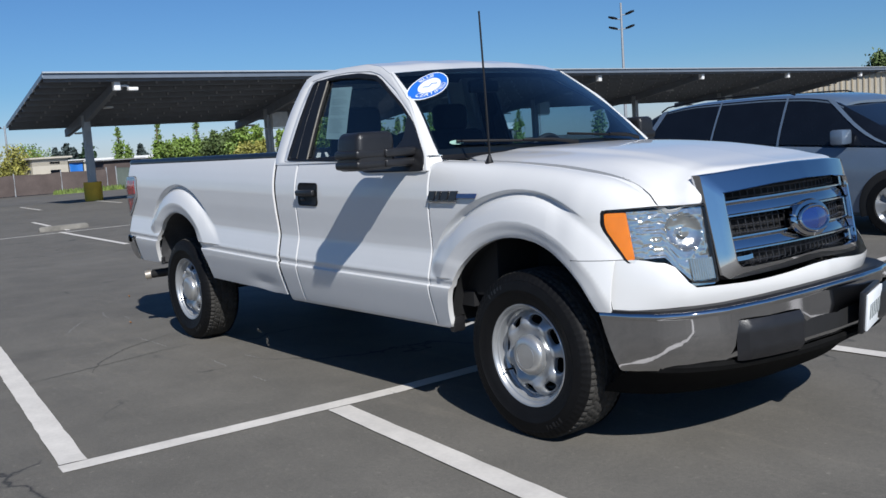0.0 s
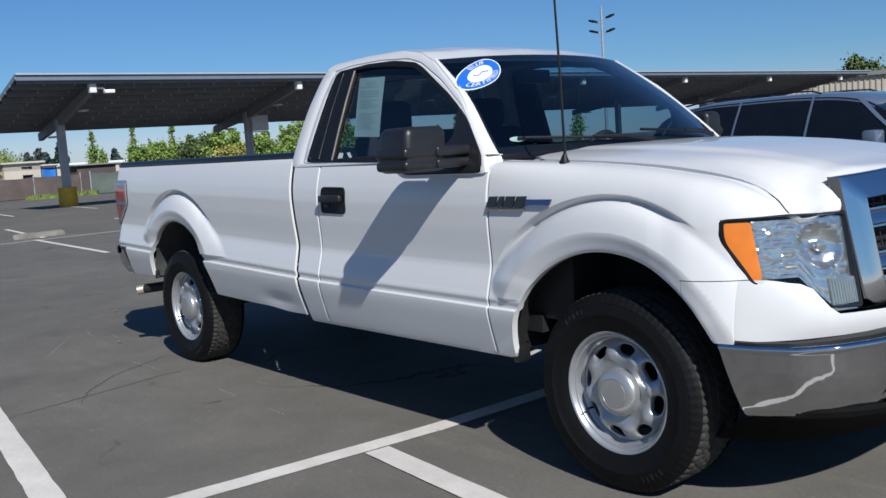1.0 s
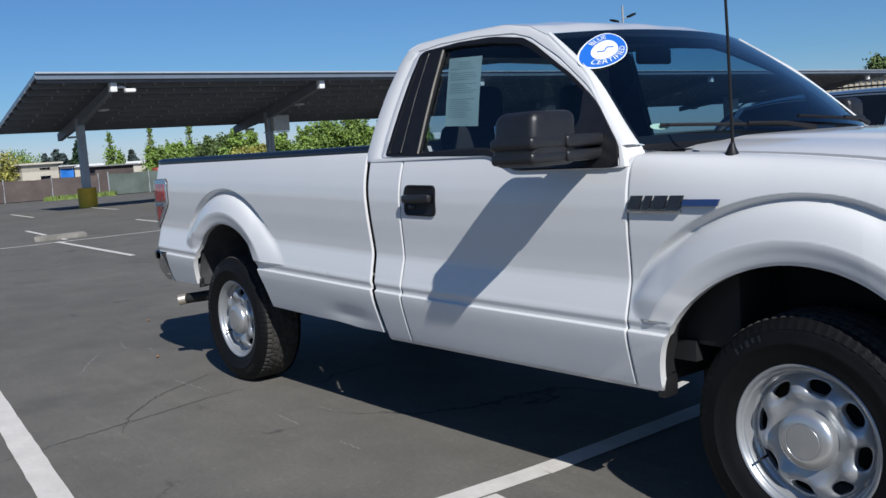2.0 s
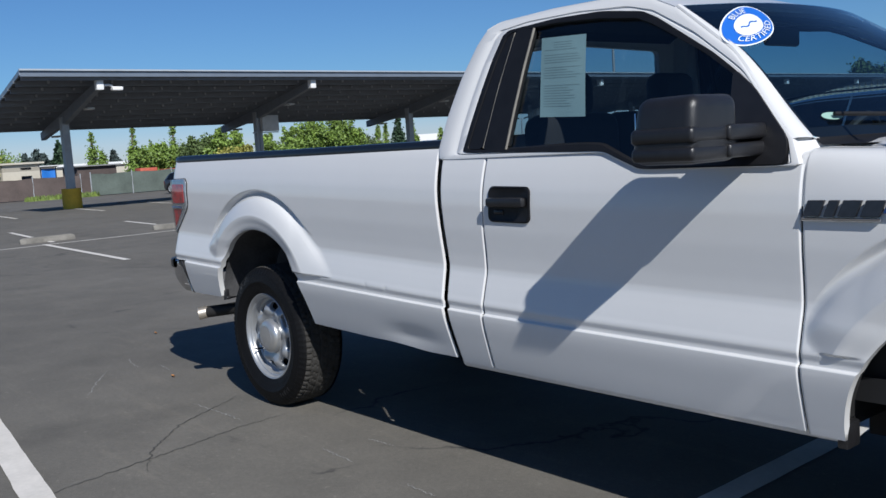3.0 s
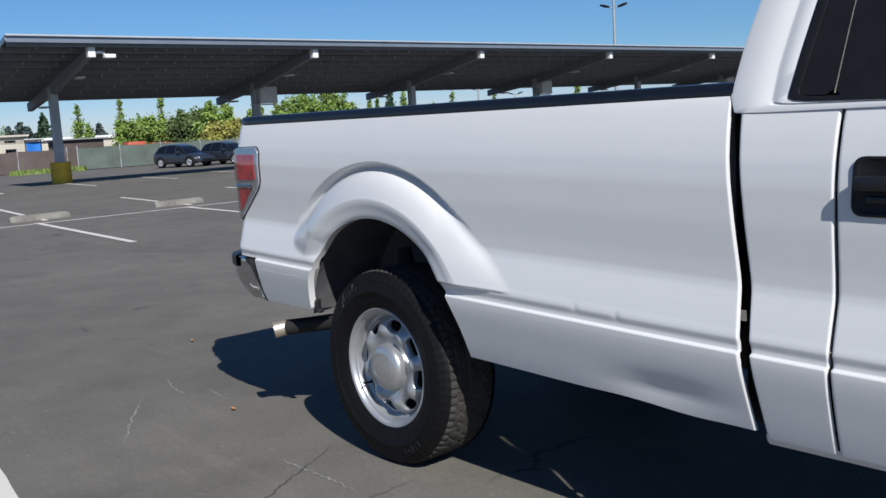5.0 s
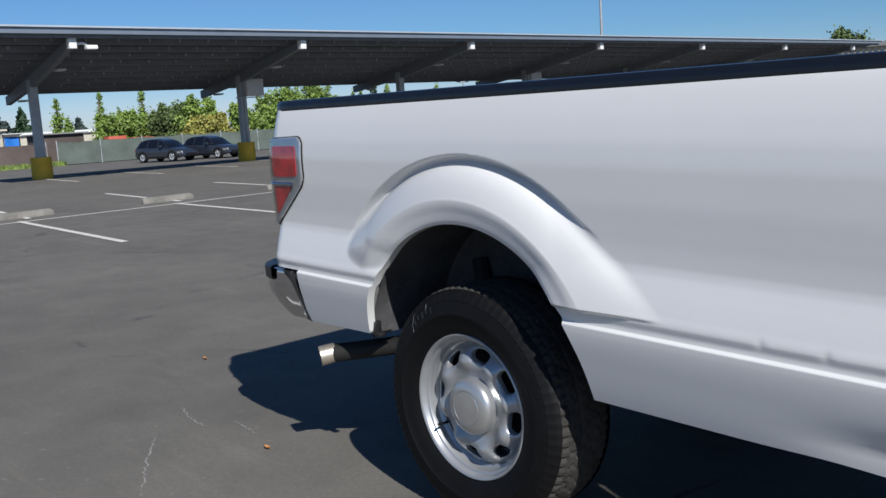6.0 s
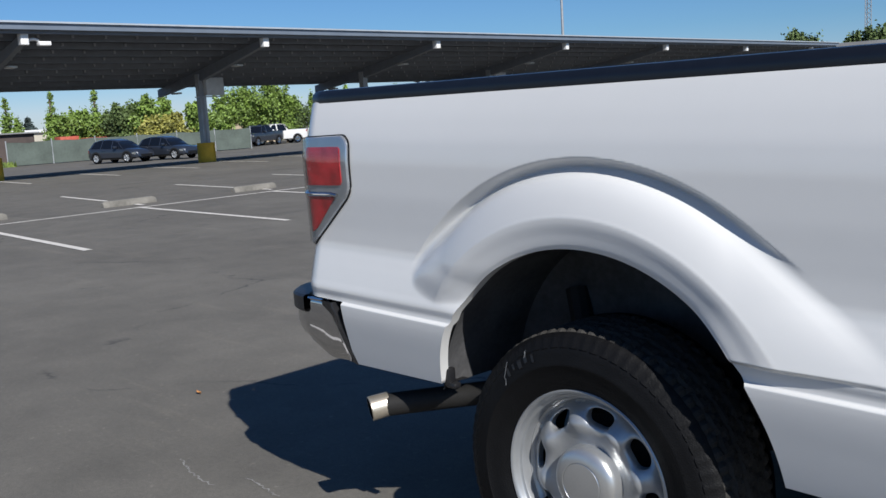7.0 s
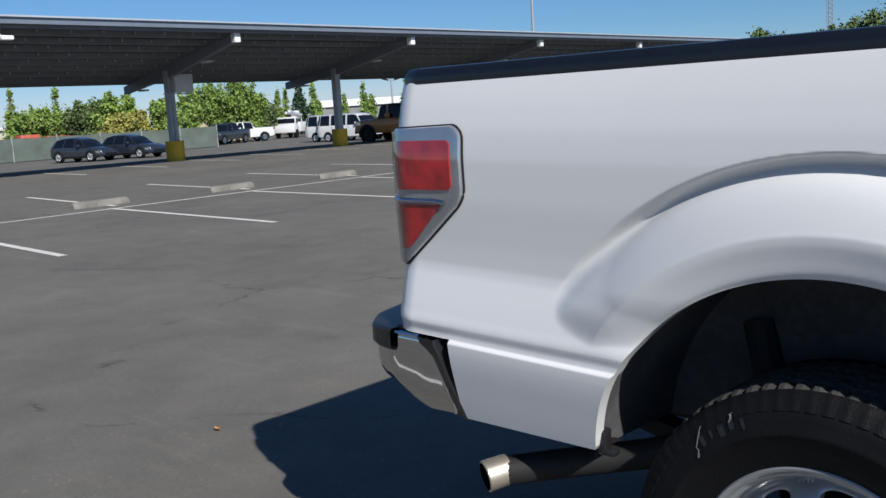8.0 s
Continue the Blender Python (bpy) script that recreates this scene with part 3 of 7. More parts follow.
# white front fascia under lamps and grille, wrapping round to the arches
bm = bmesh.new()
rows = []
for i in range(81):
    y = -0.940 + 1.880 * i / 80
    a = abs(y)
    top = 0.833 if a > 0.875 else (0.833 - 0.018 * step(0.875, 0.80, a) if a > 0.79 else (0.815 - 0.10 * step(0.79, 0.735, a) if a > 0.70 else 0.715 + 0.030 * step(0.55, 0.0, a)))
    low = 0.632 + 0.022 * (1 - (a / 0.94) ** 2)
    row = []
    for k in range(14):
        z = low + (top - low) * k / 13
        bulge = 0.05 * math.sin(math.pi * min(1, (0.85 - z) / 0.24)) if z < 0.85 else 0
        x = front_x(y, z) + bulge * step(0.93, 0.8, a)
        row.append((x, y, z))
    rows.append(row)
grid(bm, rows)
bmesh.ops.remove_doubles(bm, verts=bm.verts, dist=0.0005)
part("front_fascia", bm, M_WHITE, truck, angle=40)

# chrome front bumper
BUMPER = [(0.0, 4.655), (0.25, 4.648), (0.5, 4.615), (0.7, 4.555), (0.82, 4.48), (0.90, 4.39), (0.945, 4.28), (0.962, 4.19), (0.966, 4.15)]


def bumper_ring(z, grow):
    pts = []
    for w, x in BUMPER:
        # the ends slant forward towards the ground, the top edge bows up in the middle
        px = max(x + grow * step(0.98, 0.85, w), 4.152 + 0.36 * (0.625 - z)) if w > 0.9 else x + grow * step(0.98, 0.85, w)
        pts.append((px, w + grow * 0.5, z + 0.034 * (1 - (w / 0.966) ** 2) * step(0.42, 0.62, z)))
    return [Vector((x, -w, q)) for x, w, q in reversed(pts)] + [Vector((x, w, q)) for x, w, q in pts[1:]]


bm = bmesh.new()
sec = [(0.600, -0.02), (0.618, -0.014), (0.6265, -0.004), (0.6265, 0.006), (0.620, 0.013), (0.610, 0.015), (0.604, 0.011), (0.598, 0.010), (0.55, 0.012), (0.48, 0.004), (0.43, -0.012), (0.400, -0.030), (0.392, -0.05)]
rows = []
for z, g in sec:
    rows.append(resample([tuple(p) for p in bumper_ring(z, g)], 90))
grid(bm, rows)
part("front_bumper", bm, M_CHROME, truck, "chrome front bumper", angle=50)
bm = bmesh.new()
grid(bm, [resample([tuple(p) for p in bumper_ring(z, g)], 90) for z, g in ((0.6255, -0.002), (0.635, -0.012), (0.637, -0.04), (0.62, -0.10))])
part("bumper_top_trim", bm, M_BLACK, truck, "black filler between bumper and body")
for y0, y1 in ((-0.66, -0.30), (0.30, 0.66)):
    bm = bmesh.new()
    rr = []
    for z in spaced(0.425, 0.585, 7):
        e = min(1, min(z - 0.425, 0.585 - z) / 0.02)
        rr.append([(smooth_table(abs(y), BUMPER) + 0.006 + 0.032 * min(1, min(y - y0, y1 - y) / 0.02) * (0.4 + 0.6 * e), y, z) for y in spaced(y0, y1, 16)])
    grid(bm, rr)
    part("bumper_pad", bm, M_SATIN, truck, "black plastic bumper pad", angle=40)
bm = bmesh.new()
grid(bm, [[(smooth_table(abs(y), BUMPER) + 0.008, y, z) for y in spaced(-0.28, 0.28, 14)] for z in (0.46, 0.50, 0.54, 0.575)])
part("bumper_opening", bm, M_VOID, truck, "dark opening in the bumper")
bm = bmesh.new()
grid(bm, [[(smooth_table(abs(y), BUMPER) + dx, y * sc, z) for y in spaced(-0.95, 0.95, 50)] for z, dx, sc in ((0.425, -0.01, 0.97), (0.412, 0.004, 0.97), (0.392, -0.005, 0.97), (0.37, -0.05, 0.95), (0.30, -0.16, 0.92), (0.26, -0.20, 0.90), (0.255, -0.3, 0.88))])
part("air_dam", bm, M_DAM, truck, "black plastic air dam")

# number plate on the bumper: blank, with bars
bm = bmesh.new()
box(bm, -0.006, 0.006, -0.155, 0.155, -0.078, 0.078, 0.004)
np_ = part("number_plate", bm, M_STICKER, truck, "white number plate with blue bars")
np_.matrix_local = pose(4.70, 0.255, 0.515, 0, 4, 17)
bm = bmesh.new()
for k in range(6):
    box(bm, 0.006, 0.008, -0.115 + k * 0.042, -0.097 + k * 0.042, -0.035, 0.030)
part("plate_bars", bm, M_PRINT, np_)
bm = bmesh.new()
box(bm, -0.03, -0.006, -0.17, 0.17, -0.09, 0.09, 0.008)
part("plate_holder", bm, M_SATIN, np_)


# grille
def grille_place(y, z, out=0.0):
    return Vector((front_x(y, z) + out - 0.012, y, z))


GR_OUT = [(-0.612, 1.146), (-0.3, 1.162), (0.0, 1.167), (0.3, 1.162), (0.612, 1.146), (0.604, 0.95), (0.594, 0.745), (0.560, 0.722), (0, 0.752), (-0.560, 0.722), (-0.594, 0.745), (-0.604, 0.95)]
GR_IN = [(-0.532, 1.066), (-0.25, 1.086), (0, 1.092), (0.25, 1.086), (0.532, 1.066), (0.528, 0.93), (0.520, 0.790), (0.500, 0.770), (0, 0.792), (-0.500, 0.770), (-0.520, 0.790), (-0.528, 0.93)]
go = resample([(*p, 0) for p in GR_OUT], 96, True)
gi = resample([(*p, 0) for p in GR_IN], 96, True)
bm = bmesh.new()
rr = []
for k, out in ((0.0, -0.02), (0.0, 0.012), (0.04, 0.019), (0.5, 0.029), (0.93, 0.036), (0.96, 0.039), (1.0, 0.033), (1.0, -0.045)):
    rr.append([grille_place(*o.lerp(i, k).xy, out) for o, i in zip(go, gi)])
grid(bm, rr, wrap=True)
grille = part("grille_surround", bm, M_CHROME, truck, "chrome grille surround", angle=30)
bm = bmesh.new()
fan_patch(bm, [p.xy for p in gi], lambda p: grille_place(p.x, p.y, -0.05))
part("grille_backing", bm, M_VOID, grille)
# black mesh
bm = bmesh.new()
for k in range(11):
    z = 0.782 + 0.029 * k
    hw = 0.515 + (z - 0.78) * 0.03
    tube(bm, [grille_place(y, z, -0.026) for y in spaced(-hw, hw, 17)], 0.0038, 5)
for k in range(25):
    y = -0.504 + 0.042 * k
    tube(bm, [grille_place(y * (0.985 + (z - 0.78) * 0.06), z, -0.026) for z in spaced(0.776, 1.078, 6)], 0.0038, 5)
part("grille_mesh", bm, M_SATIN, grille, "black grille mesh")
# chrome bars, each with two raised rails and a hollow face between
for zc, hh in ((1.000, 0.035), (0.857, 0.033)):
    bm = bmesh.new()
    rr = []
    for y in spaced(-0.516, 0.516, 40):
        lift = 0.010 * (1 - (y / 0.52) ** 2)
        rr.append([grille_place(y, zc + lift + hh * a, b) for a, b in ((-1, -0.03), (-1, 0.004), (-0.9, 0.013), (-0.72, 0.013), (-0.62, 0.004), (-0.2, 0.002), (0.6, -0.010), (0.66, 0.004), (0.76, 0.010), (0.93, 0.010), (1, 0.002), (1, -0.03))])
    grid(bm, rr)
    part("grille_bar", bm, M_CHROME, grille, "chrome bar", angle=25)
for s in (-1, 1):
    for za, zb in ((1.046, 1.056), (0.905, 0.950), (0.796, 0.812)):
        bm = bmesh.new()
        grid(bm, [[grille_place(s * (0.524 - d), z, o) for d, o in ((0.0, 0.004), (0.004, 0.012), (0.020, 0.012), (0.026, 0.0), (0.026, -0.03))] for z in spaced(za - 0.02, zb + 0.02, 5)])
        part("grille_end_piece", bm, M_CHROME, grille)
    bm = bmesh.new()
    grid(bm, [[grille_place(s * y, z + d, o) for d, o in ((-0.009, -0.02), (-0.009, 0.008), (0.009, 0.008), (0.009, -0.02))] for y, z in ((0.515, 0.800), (0.47, 0.800), (0.43, 0.802), (0.405, 0.806))])
    part("grille_end_piece", bm, M_CHROME, grille)
# oval emblem, a plain blue shape with a bright rim
bm = bmesh.new()
oval = [Vector((0.118 * math.cos(a), 0.048 * math.sin(a))) for a in [2 * math.pi * k / 48 for k in range(48)]]
fan_patch(bm, oval, lambda p: grille_place(p.x, 0.925 + p.y, 0.045 + 0.012 * (1 - (p.x / 0.118) ** 2 - (p.y / 0.048) ** 2)))
emb = part("emblem", bm, M_EMBLEM, grille, "blue oval emblem")
bm = bmesh.new()
tube(bm, [grille_place(1.04 * p.x, 0.925 + 1.08 * p.y, 0.044) for p in oval + oval[:1]], 0.008, 8, caps=False)
part("emblem_rim", bm, M_CHROME, emb)
bm = bmesh.new()
tube(bm, [grille_place(1.18 * p.x, 0.925 + 1.30 * p.y, 0.022) for p in oval + oval[:1]], 0.018, 8, caps=False)
part("emblem_mount", bm, M_CHROME, emb)

# headlamps
HL = [(0.929, 1.032), (0.80, 1.037), (0.606, 1.030), (0.606, 0.724), (0.705, 0.728), (0.735, 0.768), (0.770, 0.812), (0.892, 0.818), (0.934, 0.962)]
for s in (-1, 1):
    outline = [Vector(p) for p in rounded(HL, [0.012, 0.02, 0.012, 0.012, 0.015, 0.03, 0.03, 0.015, 0.03])]
    ring = [p.xy for p in resample([(*p, 0) for p in outline], 120, True)]
    c = sum(ring, Vector((0, 0))) / len(ring)
    bm = bmesh.new()
    rr = []
    for k, out in ((1.02, 0.0), (1.02, 0.008), (0.985, 0.008), (0.98, -0.012), (0.95, -0.045), (0.55, -0.08), (0.2, -0.08)):
        rr.append([Vector((front_x(*(c + (p - c) * k)) + out - 0.004, s * (c + (p - c) * k).x, (c + (p - c) * k).y)) for p in ring])
    grid(bm, rr, wrap=True)
    lamp = part("headlamp", bm, M_BLACK, truck, "headlamp with clear lens and amber corner")
    # reflectors: a bowl for the beam, a ribbed block below, a faceted field
    bm = bmesh.new()
    rr = []
    for i in range(49):
        y = 0.846 - 0.248 * i / 48
        col = []
        for k, z in enumerate(spaced(0.832 - 0.12 * step(0.76, 0.70, y), 1.022, 46)):
            edge = 0.866 + 0.01 * (z - 0.832)
            y = edge - (edge - 0.598) * i / 48
            d = math.hypot((y - 0.690) * 1.15, z - 0.928) / 0.074
            bowl = math.sqrt(max(0.0, 1 - d * d)) if d < 1 else 0.0
            cell = random.Random((i // 6) * 31 + (k // 3) * 7)
            tilt_y, tilt_z = cell.uniform(-1, 1), cell.uniform(-1, 1)
            facet = 0.0032 * (tilt_y * ((i % 6) / 5 - 0.5) + 0.6 * tilt_z * ((k % 3) / 2 - 0.5)) + 0.003 * math.sin(26 * y + 11 * z)
            col.append(Vector((front_x(y, z) - 0.016 + facet - 0.034 * bowl, s * y, z)))
        rr.append(col)
    grid(bm, rr)
    part("lamp_reflector", bm, M_REFLECT, lamp, angle=12)
    bm = bmesh.new()
    cen = Vector((front_x(0.690, 0.928) - 0.016, s * 0.690, 0.928))
    nrm = Vector((0.86, -(-s) * 0.5, 0.05)).normalized()
    q = nrm.to_track_quat("Y", "Z").to_matrix().to_4x4()
    rr = []
    for r, d in ((0.020, -0.030), (0.021, -0.006), (0.018, -0.002), (0.001, 0.0)):
        rr.append([Matrix.Translation(cen) @ q @ Vector((r * math.cos(a), d, r * math.sin(a))) for a in [2 * math.pi * k / 40 for k in range(40)]])
    grid(bm, rr, wrap=True)
    part("bulb_shield", bm, M_REFLECT, lamp)
    bm = bmesh.new()
    for k in range(10):
        y = 0.608 + 0.0095 * k
        tube(bm, [(front_x(y, z) - 0.010, s * y, z) for z in spaced(0.735, 0.82, 4)], 0.0062, 8)
    part("lower_reflector", bm, M_REFLECT, lamp)
    # amber corner lamp
    bm = bmesh.new()
    amb = rounded([(0.921, 1.020), (0.869, 1.020), (0.866, 0.832), (0.887, 0.830), (0.925, 0.962)], 0.008)
    fan_patch(bm, amb, lambda p: Vector((front_x(p.x, p.y) - 0.012, s * p.x, p.y)))
    flange(bm, Vector((-0.02, -s * 0.02, 0)))
    part("turn_signal", bm, M_AMBER, lamp, "amber turn signal lens")
    bm = bmesh.new()
    fan_patch(bm, [c + (p - c) * 0.985 for p in ring], lambda p: Vector((front_x(p.x, p.y) + 0.006, s * p.x, p.y)))
    ob = part("lens", bm, M_LENS, lamp, "clear plastic lens")
    ob.visible_shadow = False


# cab above the belt
GREEN = [(1.18, 0.972), (1.275, 0.942), (1.32, 0.925), (1.4, 0.895), (1.55, 0.836), (1.70, 0.770), (1.76, 0.742), (1.80, 0.715), (1.83, 0.675)]


def cab_w(z):
    return smooth_table(z, GREEN)


CAB_OUT = [(1.515, 1.275), (1.495, 1.32), (1.508, 1.45), (1.538, 1.60), (1.578, 1.72), (1.615, 1.785), (1.672, 1.810), (1.95, 1.822), (2.25, 1.815), (2.42, 1.785), (2.54, 1.735), (2.79, 1.565), (3.075, 1.292), (3.112, 1.21), (2.52, 1.214), (2.36, 1.274)]
CAB_IN = [(1.662, 1.302), (1.678, 1.42), (1.694, 1.52), (1.716, 1.66), (1.738, 1.742), (1.765, 1.760), (2.0, 1.768), (2.22, 1.757), (2.40, 1.730), (2.47, 1.700), (2.712, 1.565), (2.905, 1.435), (3.056, 1.285), (3.066, 1.218), (2.525, 1.222), (2.355, 1.290)]
NR = 240


def outline(pts, anchors):
    """Resamples each stretch between matching corners alike, so that two outlines pair up."""
    out = []
    per = NR // len(pts)
    for i in range(len(pts)):
        a, b = Vector(pts[i]), Vector(pts[(i + 1) % len(pts)])
        for k in range(per):
            out.append(a.lerp(b, k / per))
    # a light smoothing
    for _ in range(2):
        out = [(out[i - 1] + 2 * out[i] + out[(i + 1) % len(out)]) / 4 for i in range(len(out))]
    return out


co, ci = outline(CAB_OUT, 0), outline(CAB_IN, 0)
for s in (-1, 1):
    def on_cab(p, out=0.0):
        return Vector((p.x, s * (cab_w(p.y) + out), p.y))
    bm = bmesh.new()
    rr = []
    for k, out in ((0.0, -0.02), (0.0, -0.003), (0.06, 0.0), (0.3, 0.002), (0.55, 0.002), (0.62, -0.004), (0.66, -0.004), (0.72, 0.001), (0.94, 0.001), (1.0, -0.006), (1.0, -0.03)):
        rr.append([on_cab(o.lerp(i, k), out) for o, i in zip(co, ci)])
    grid(bm, rr, wrap=True)
    frame_ = part("cab_side_frame", bm, M_WHITE, truck, "white door frame and roof pillars")
    # black window seal
    bm = bmesh.new()
    cc = sum(ci, Vector((0, 0))) / len(ci)
    inn = [p + (cc - p).normalized() * 0.020 for p in ci]
    rr = [[on_cab(o.lerp(i, k), out) for o, i in zip(ci, inn)] for k, out in ((-0.6, -0.006), (-0.55, 0.0035), (0.1, 0.0045), (0.7, 0.003), (1.0, -0.016))]
    grid(bm, rr, wrap=True)
    part("window_seal", bm, M_BLACK, frame_, "black rubber window seal")
    bm = bmesh.new()
    fan_patch(bm, inn, lambda p: on_cab(p, -0.014), rows=8)
    pane = part("side_window", bm, M_GLASS, frame_, "tinted side window")
    pane.visible_shadow = False
    # black fillers: fixed rear pillar pieces and the sail that carries the mirror
    for poly, o in (([(1.674, 1.312), (1.762, 1.309), (1.776, 1.55), (1.790, 1.752), (1.752, 1.750), (1.708, 1.55)], 0.000),):
        bm = bmesh.new()
        fan_patch(bm, [p.xy for p in resample([(*p, 0) for p in rounded(poly, 0.02)], 48, True)], lambda p: on_cab(p, o))
        flange(bm, Vector((0, -s * 0.03, 0)))
        part("pillar_trim", bm, M_BLACK, frame_, "black pillar trim")
    for poly, o in (([(1.770, 1.306), (1.893, 1.302), (1.893, 1.56), (1.893, 1.755), (1.797, 1.755), (1.783, 1.55)], 0.003),):
        bm = bmesh.new()
        fan_patch(bm, [p.xy for p in resample([(*p, 0) for p in rounded(poly, 0.012)], 48, True)], lambda p: on_cab(p, o))
        flange(bm, Vector((0, -s * 0.03, 0)))
        part("pillar_trim", bm, M_BLACK, frame_, "black pillar trim")
    bm = bmesh.new()
    tube(bm, [on_cab(Vector(p), 0.004) for p in ((1.898, 1.302), (1.898, 1.45), (1.898, 1.60), (1.898, 1.752))], 0.0048, 6)
    part("glass_run", bm, M_CONC, frame_, "worn grey window channel")
    bm = bmesh.new()
    tube(bm, [on_cab(Vector(p), 0.0005) for p in ((1.766, 1.312), (1.7795, 1.55), (1.793, 1.75))], 0.0022, 6)
    part("trim_joint", bm, M_CONC, frame_, "pale joint in the pillar trim")
    bm = bmesh.new()
    sail = rounded([(2.56, 1.224), (3.070, 1.217), (3.066, 1.290), (2.92, 1.434), (2.815, 1.505), (2.83, 1.38), (2.70, 1.27)], 0.03)
    fan_patch(bm, sail, lambda p: on_cab(p, 0.008))
    flange(bm, Vector((0, -s * 0.025, 0)))
    part("mirror_sail", bm, M_SATIN, frame_, "black plastic mirror base")

# roof
bm = bmesh.new()
top = [Vector(p) for p in [(1.615, 1.785), (1.672, 1.810), (1.95, 1.822), (2.25, 1.815), (2.42, 1.785), (2.54, 1.735)]]
top = [p.xy for p in resample([(*p, 0) for p in top], 40)]
rows = []
for i in range(41):
    f = -1 + 2 * i / 40
    row = []
    for p in top:
        w = cab_w(p.y) + 0.001
        u = (p.x - 1.6) / 0.95
        crown = 0.020 * math.sin(math.pi * min(1, max(0, 0.1 + 0.85 * u))) ** 0.5
        bow = 0.10 * u**3 * (1 - f * f) if u > 0 else 0
        back = -0.02 * (1 - f * f) * max(0, 1 - u * 3)
        row.append((p.x + bow + back, f * w, p.y + crown * (1 - abs(f) ** 2.6) + 0.0022 * math.cos(f * 12) * step(1, 0.75, abs(f)) * step(0, 0.2, u) * step(1, 0.8, u)))
    rows.append(row)
grid(bm, rows)
flange(bm, Vector((0, 0, -0.02)))
part("roof", bm, M_WHITE, truck, "white cab roof")

# windscreen with black border
WS = lambda f, k: Vector((
    (2.545 + 0.105 * (1 - f * f)) * (1 - k) + (3.10 + 0.20 * (1 - f * f)) * k + 0.02 * math.sin(math.pi * k),
    f * (0.762 * (1 - k) + 0.905 * k),
    (1.736 + 0.018 * (1 - abs(f) ** 2.6)) * (1 - k) + 1.283 * k + 0.014 * math.sin(math.pi * k)))
bm = bmesh.new()
grid(bm, [[WS(f, k) for f in spaced(-0.978, 0.978, 40)] for k in spaced(0.004, 0.996, 26)])
ws = part("windscreen", bm, M_WSGLASS, truck, "tinted windscreen")
ws.visible_shadow = False
bm = bmesh.new()
up = Vector((0.006, 0, 0.004))
for fa, fb, ka, kb in ((-0.975, -0.955, 0.0, 1.0), (0.955, 0.975, 0.0, 1.0), (-0.955, 0.955, 0.0, 0.05), (-0.955, 0.955, 0.935, 1.0)):
    grid(bm, [[WS(f, k) - up * 0.6 for f in spaced(fa, fb, 3 if fb - fa < 0.1 else 40)] for k in spaced(ka, kb, 26 if kb - ka > 0.5 else 3)])
part("windscreen_border", bm, M_BLACK, ws, "black windscreen border")
for s in (-1, 1):
    bm = bmesh.new()
    rows = []
    for q in spaced(0, 1, 20):
        z = 1.735 + (1.286 - 1.735) * q
        xo = lerp_table(-z, [(-1.785, 2.42), (-1.735, 2.54), (-1.565, 2.79), (-1.292, 3.075), (-1.21, 3.10)])
        o, i = Vector((xo, s * (cab_w(z) - 0.001), z)), WS(s * 0.972, q)
        rows.append([o + Vector((0, -s * 0.012, 0)), o, o.lerp(i, 0.12) + Vector((0.006, s * 0.001, 0.003)), o.lerp(i, 0.5) + Vector((0.008, 0, 0.004)), o.lerp(i, 0.9) + Vector((0.004, 0, 0.002)), i, i + Vector((-0.03, 0, -0.02))])
    grid(bm, rows)
    part("windscreen_pillar", bm, M_WHITE, truck)
    bm = bmesh.new()
    a0, a1 = Vector((3.058, s * (cab_w(1.302) - 0.004), 1.302)), Vector((3.096, s * (fender_width(3.128, 1.235) - 0.003), 1.235))
    b0, b1 = WS(s * 0.972, 0.985), Vector((3.165, s * 0.80, 1.254))
    grid(bm, [[a0.lerp(a1, v).lerp(b0.lerp(b1, v), u) for u in spaced(0, 1, 6)] for v in spaced(0, 1, 6)])
    grid(bm, [[(x, s * (fender_width(max(x, 3.128), z) - 0.005), z) for x in (3.092, 3.112, 3.13, 3.16)] for z in spaced(1.10, 1.257, 16)])
    part("cowl_corner", bm, M_WHITE, truck)
# cowl with wipers
bm = bmesh.new()
grid(bm, [[WS(f, 1.0) + Vector((dx * (1 - 0.9 * abs(f) ** 3), 0, dz)) for f in spaced(-0.965, 0.965, 40)] for dx, dz in ((-0.01, 0.0), (0.03, -0.012), (0.10, -0.02))])
part("cowl", bm, M_BLACK, truck, "black cowl grille")
for f0, f1 in ((-0.05, -0.86), (0.72, -0.06)):
    bm = bmesh.new()
    a, b = WS(f0, 0.985) + up * 3, WS((f0 + f1) / 2, 0.93) + up * 4
    tube(bm, [a, a.lerp(b, 0.5) + up * 2, b], [0.012, 0.008, 0.006], 6)
    tube(bm, [WS(f0 + (f1 - f0) * q, 0.965 - 0.075 * q) + up * 2.5 for q in spaced(0.05, 1, 12)], 0.007, 6)
    part("wiper", bm, M_BLACK, truck, "black windscreen wiper")

# rear wall of the cab with its window
bm = bmesh.new()
def back_x(z):
    return smooth_table(z, [(0.5, 1.60), (1.275, 1.535), (1.45, 1.53), (1.60, 1.555), (1.72, 1.595), (1.80, 1.64)])
ro = [Vector(p) for p in rounded([(-0.9, 0.6), (0.9, 0.6), (0.93, 1.28), (0.83, 1.56), (0.70, 1.80), (-0.70, 1.80), (-0.83, 1.56), (-0.93, 1.28)], 0.05, 4)]
ri = [Vector(p) for p in rounded([(-0.66, 1.36), (0.0, 1.36), (0.66, 1.36), (0.68, 1.40), (0.58, 1.72), (0.0, 1.73), (-0.58, 1.72), (-0.68, 1.40)], 0.05, 4)]
plate_ring(bm, ro, ri, lambda p: Vector((back_x(p.y), p.x, p.y)))
flange(bm, Vector((0.03, 0, 0)))
part("cab_rear_wall", bm, M_WHITE, truck)
bm = bmesh.new()
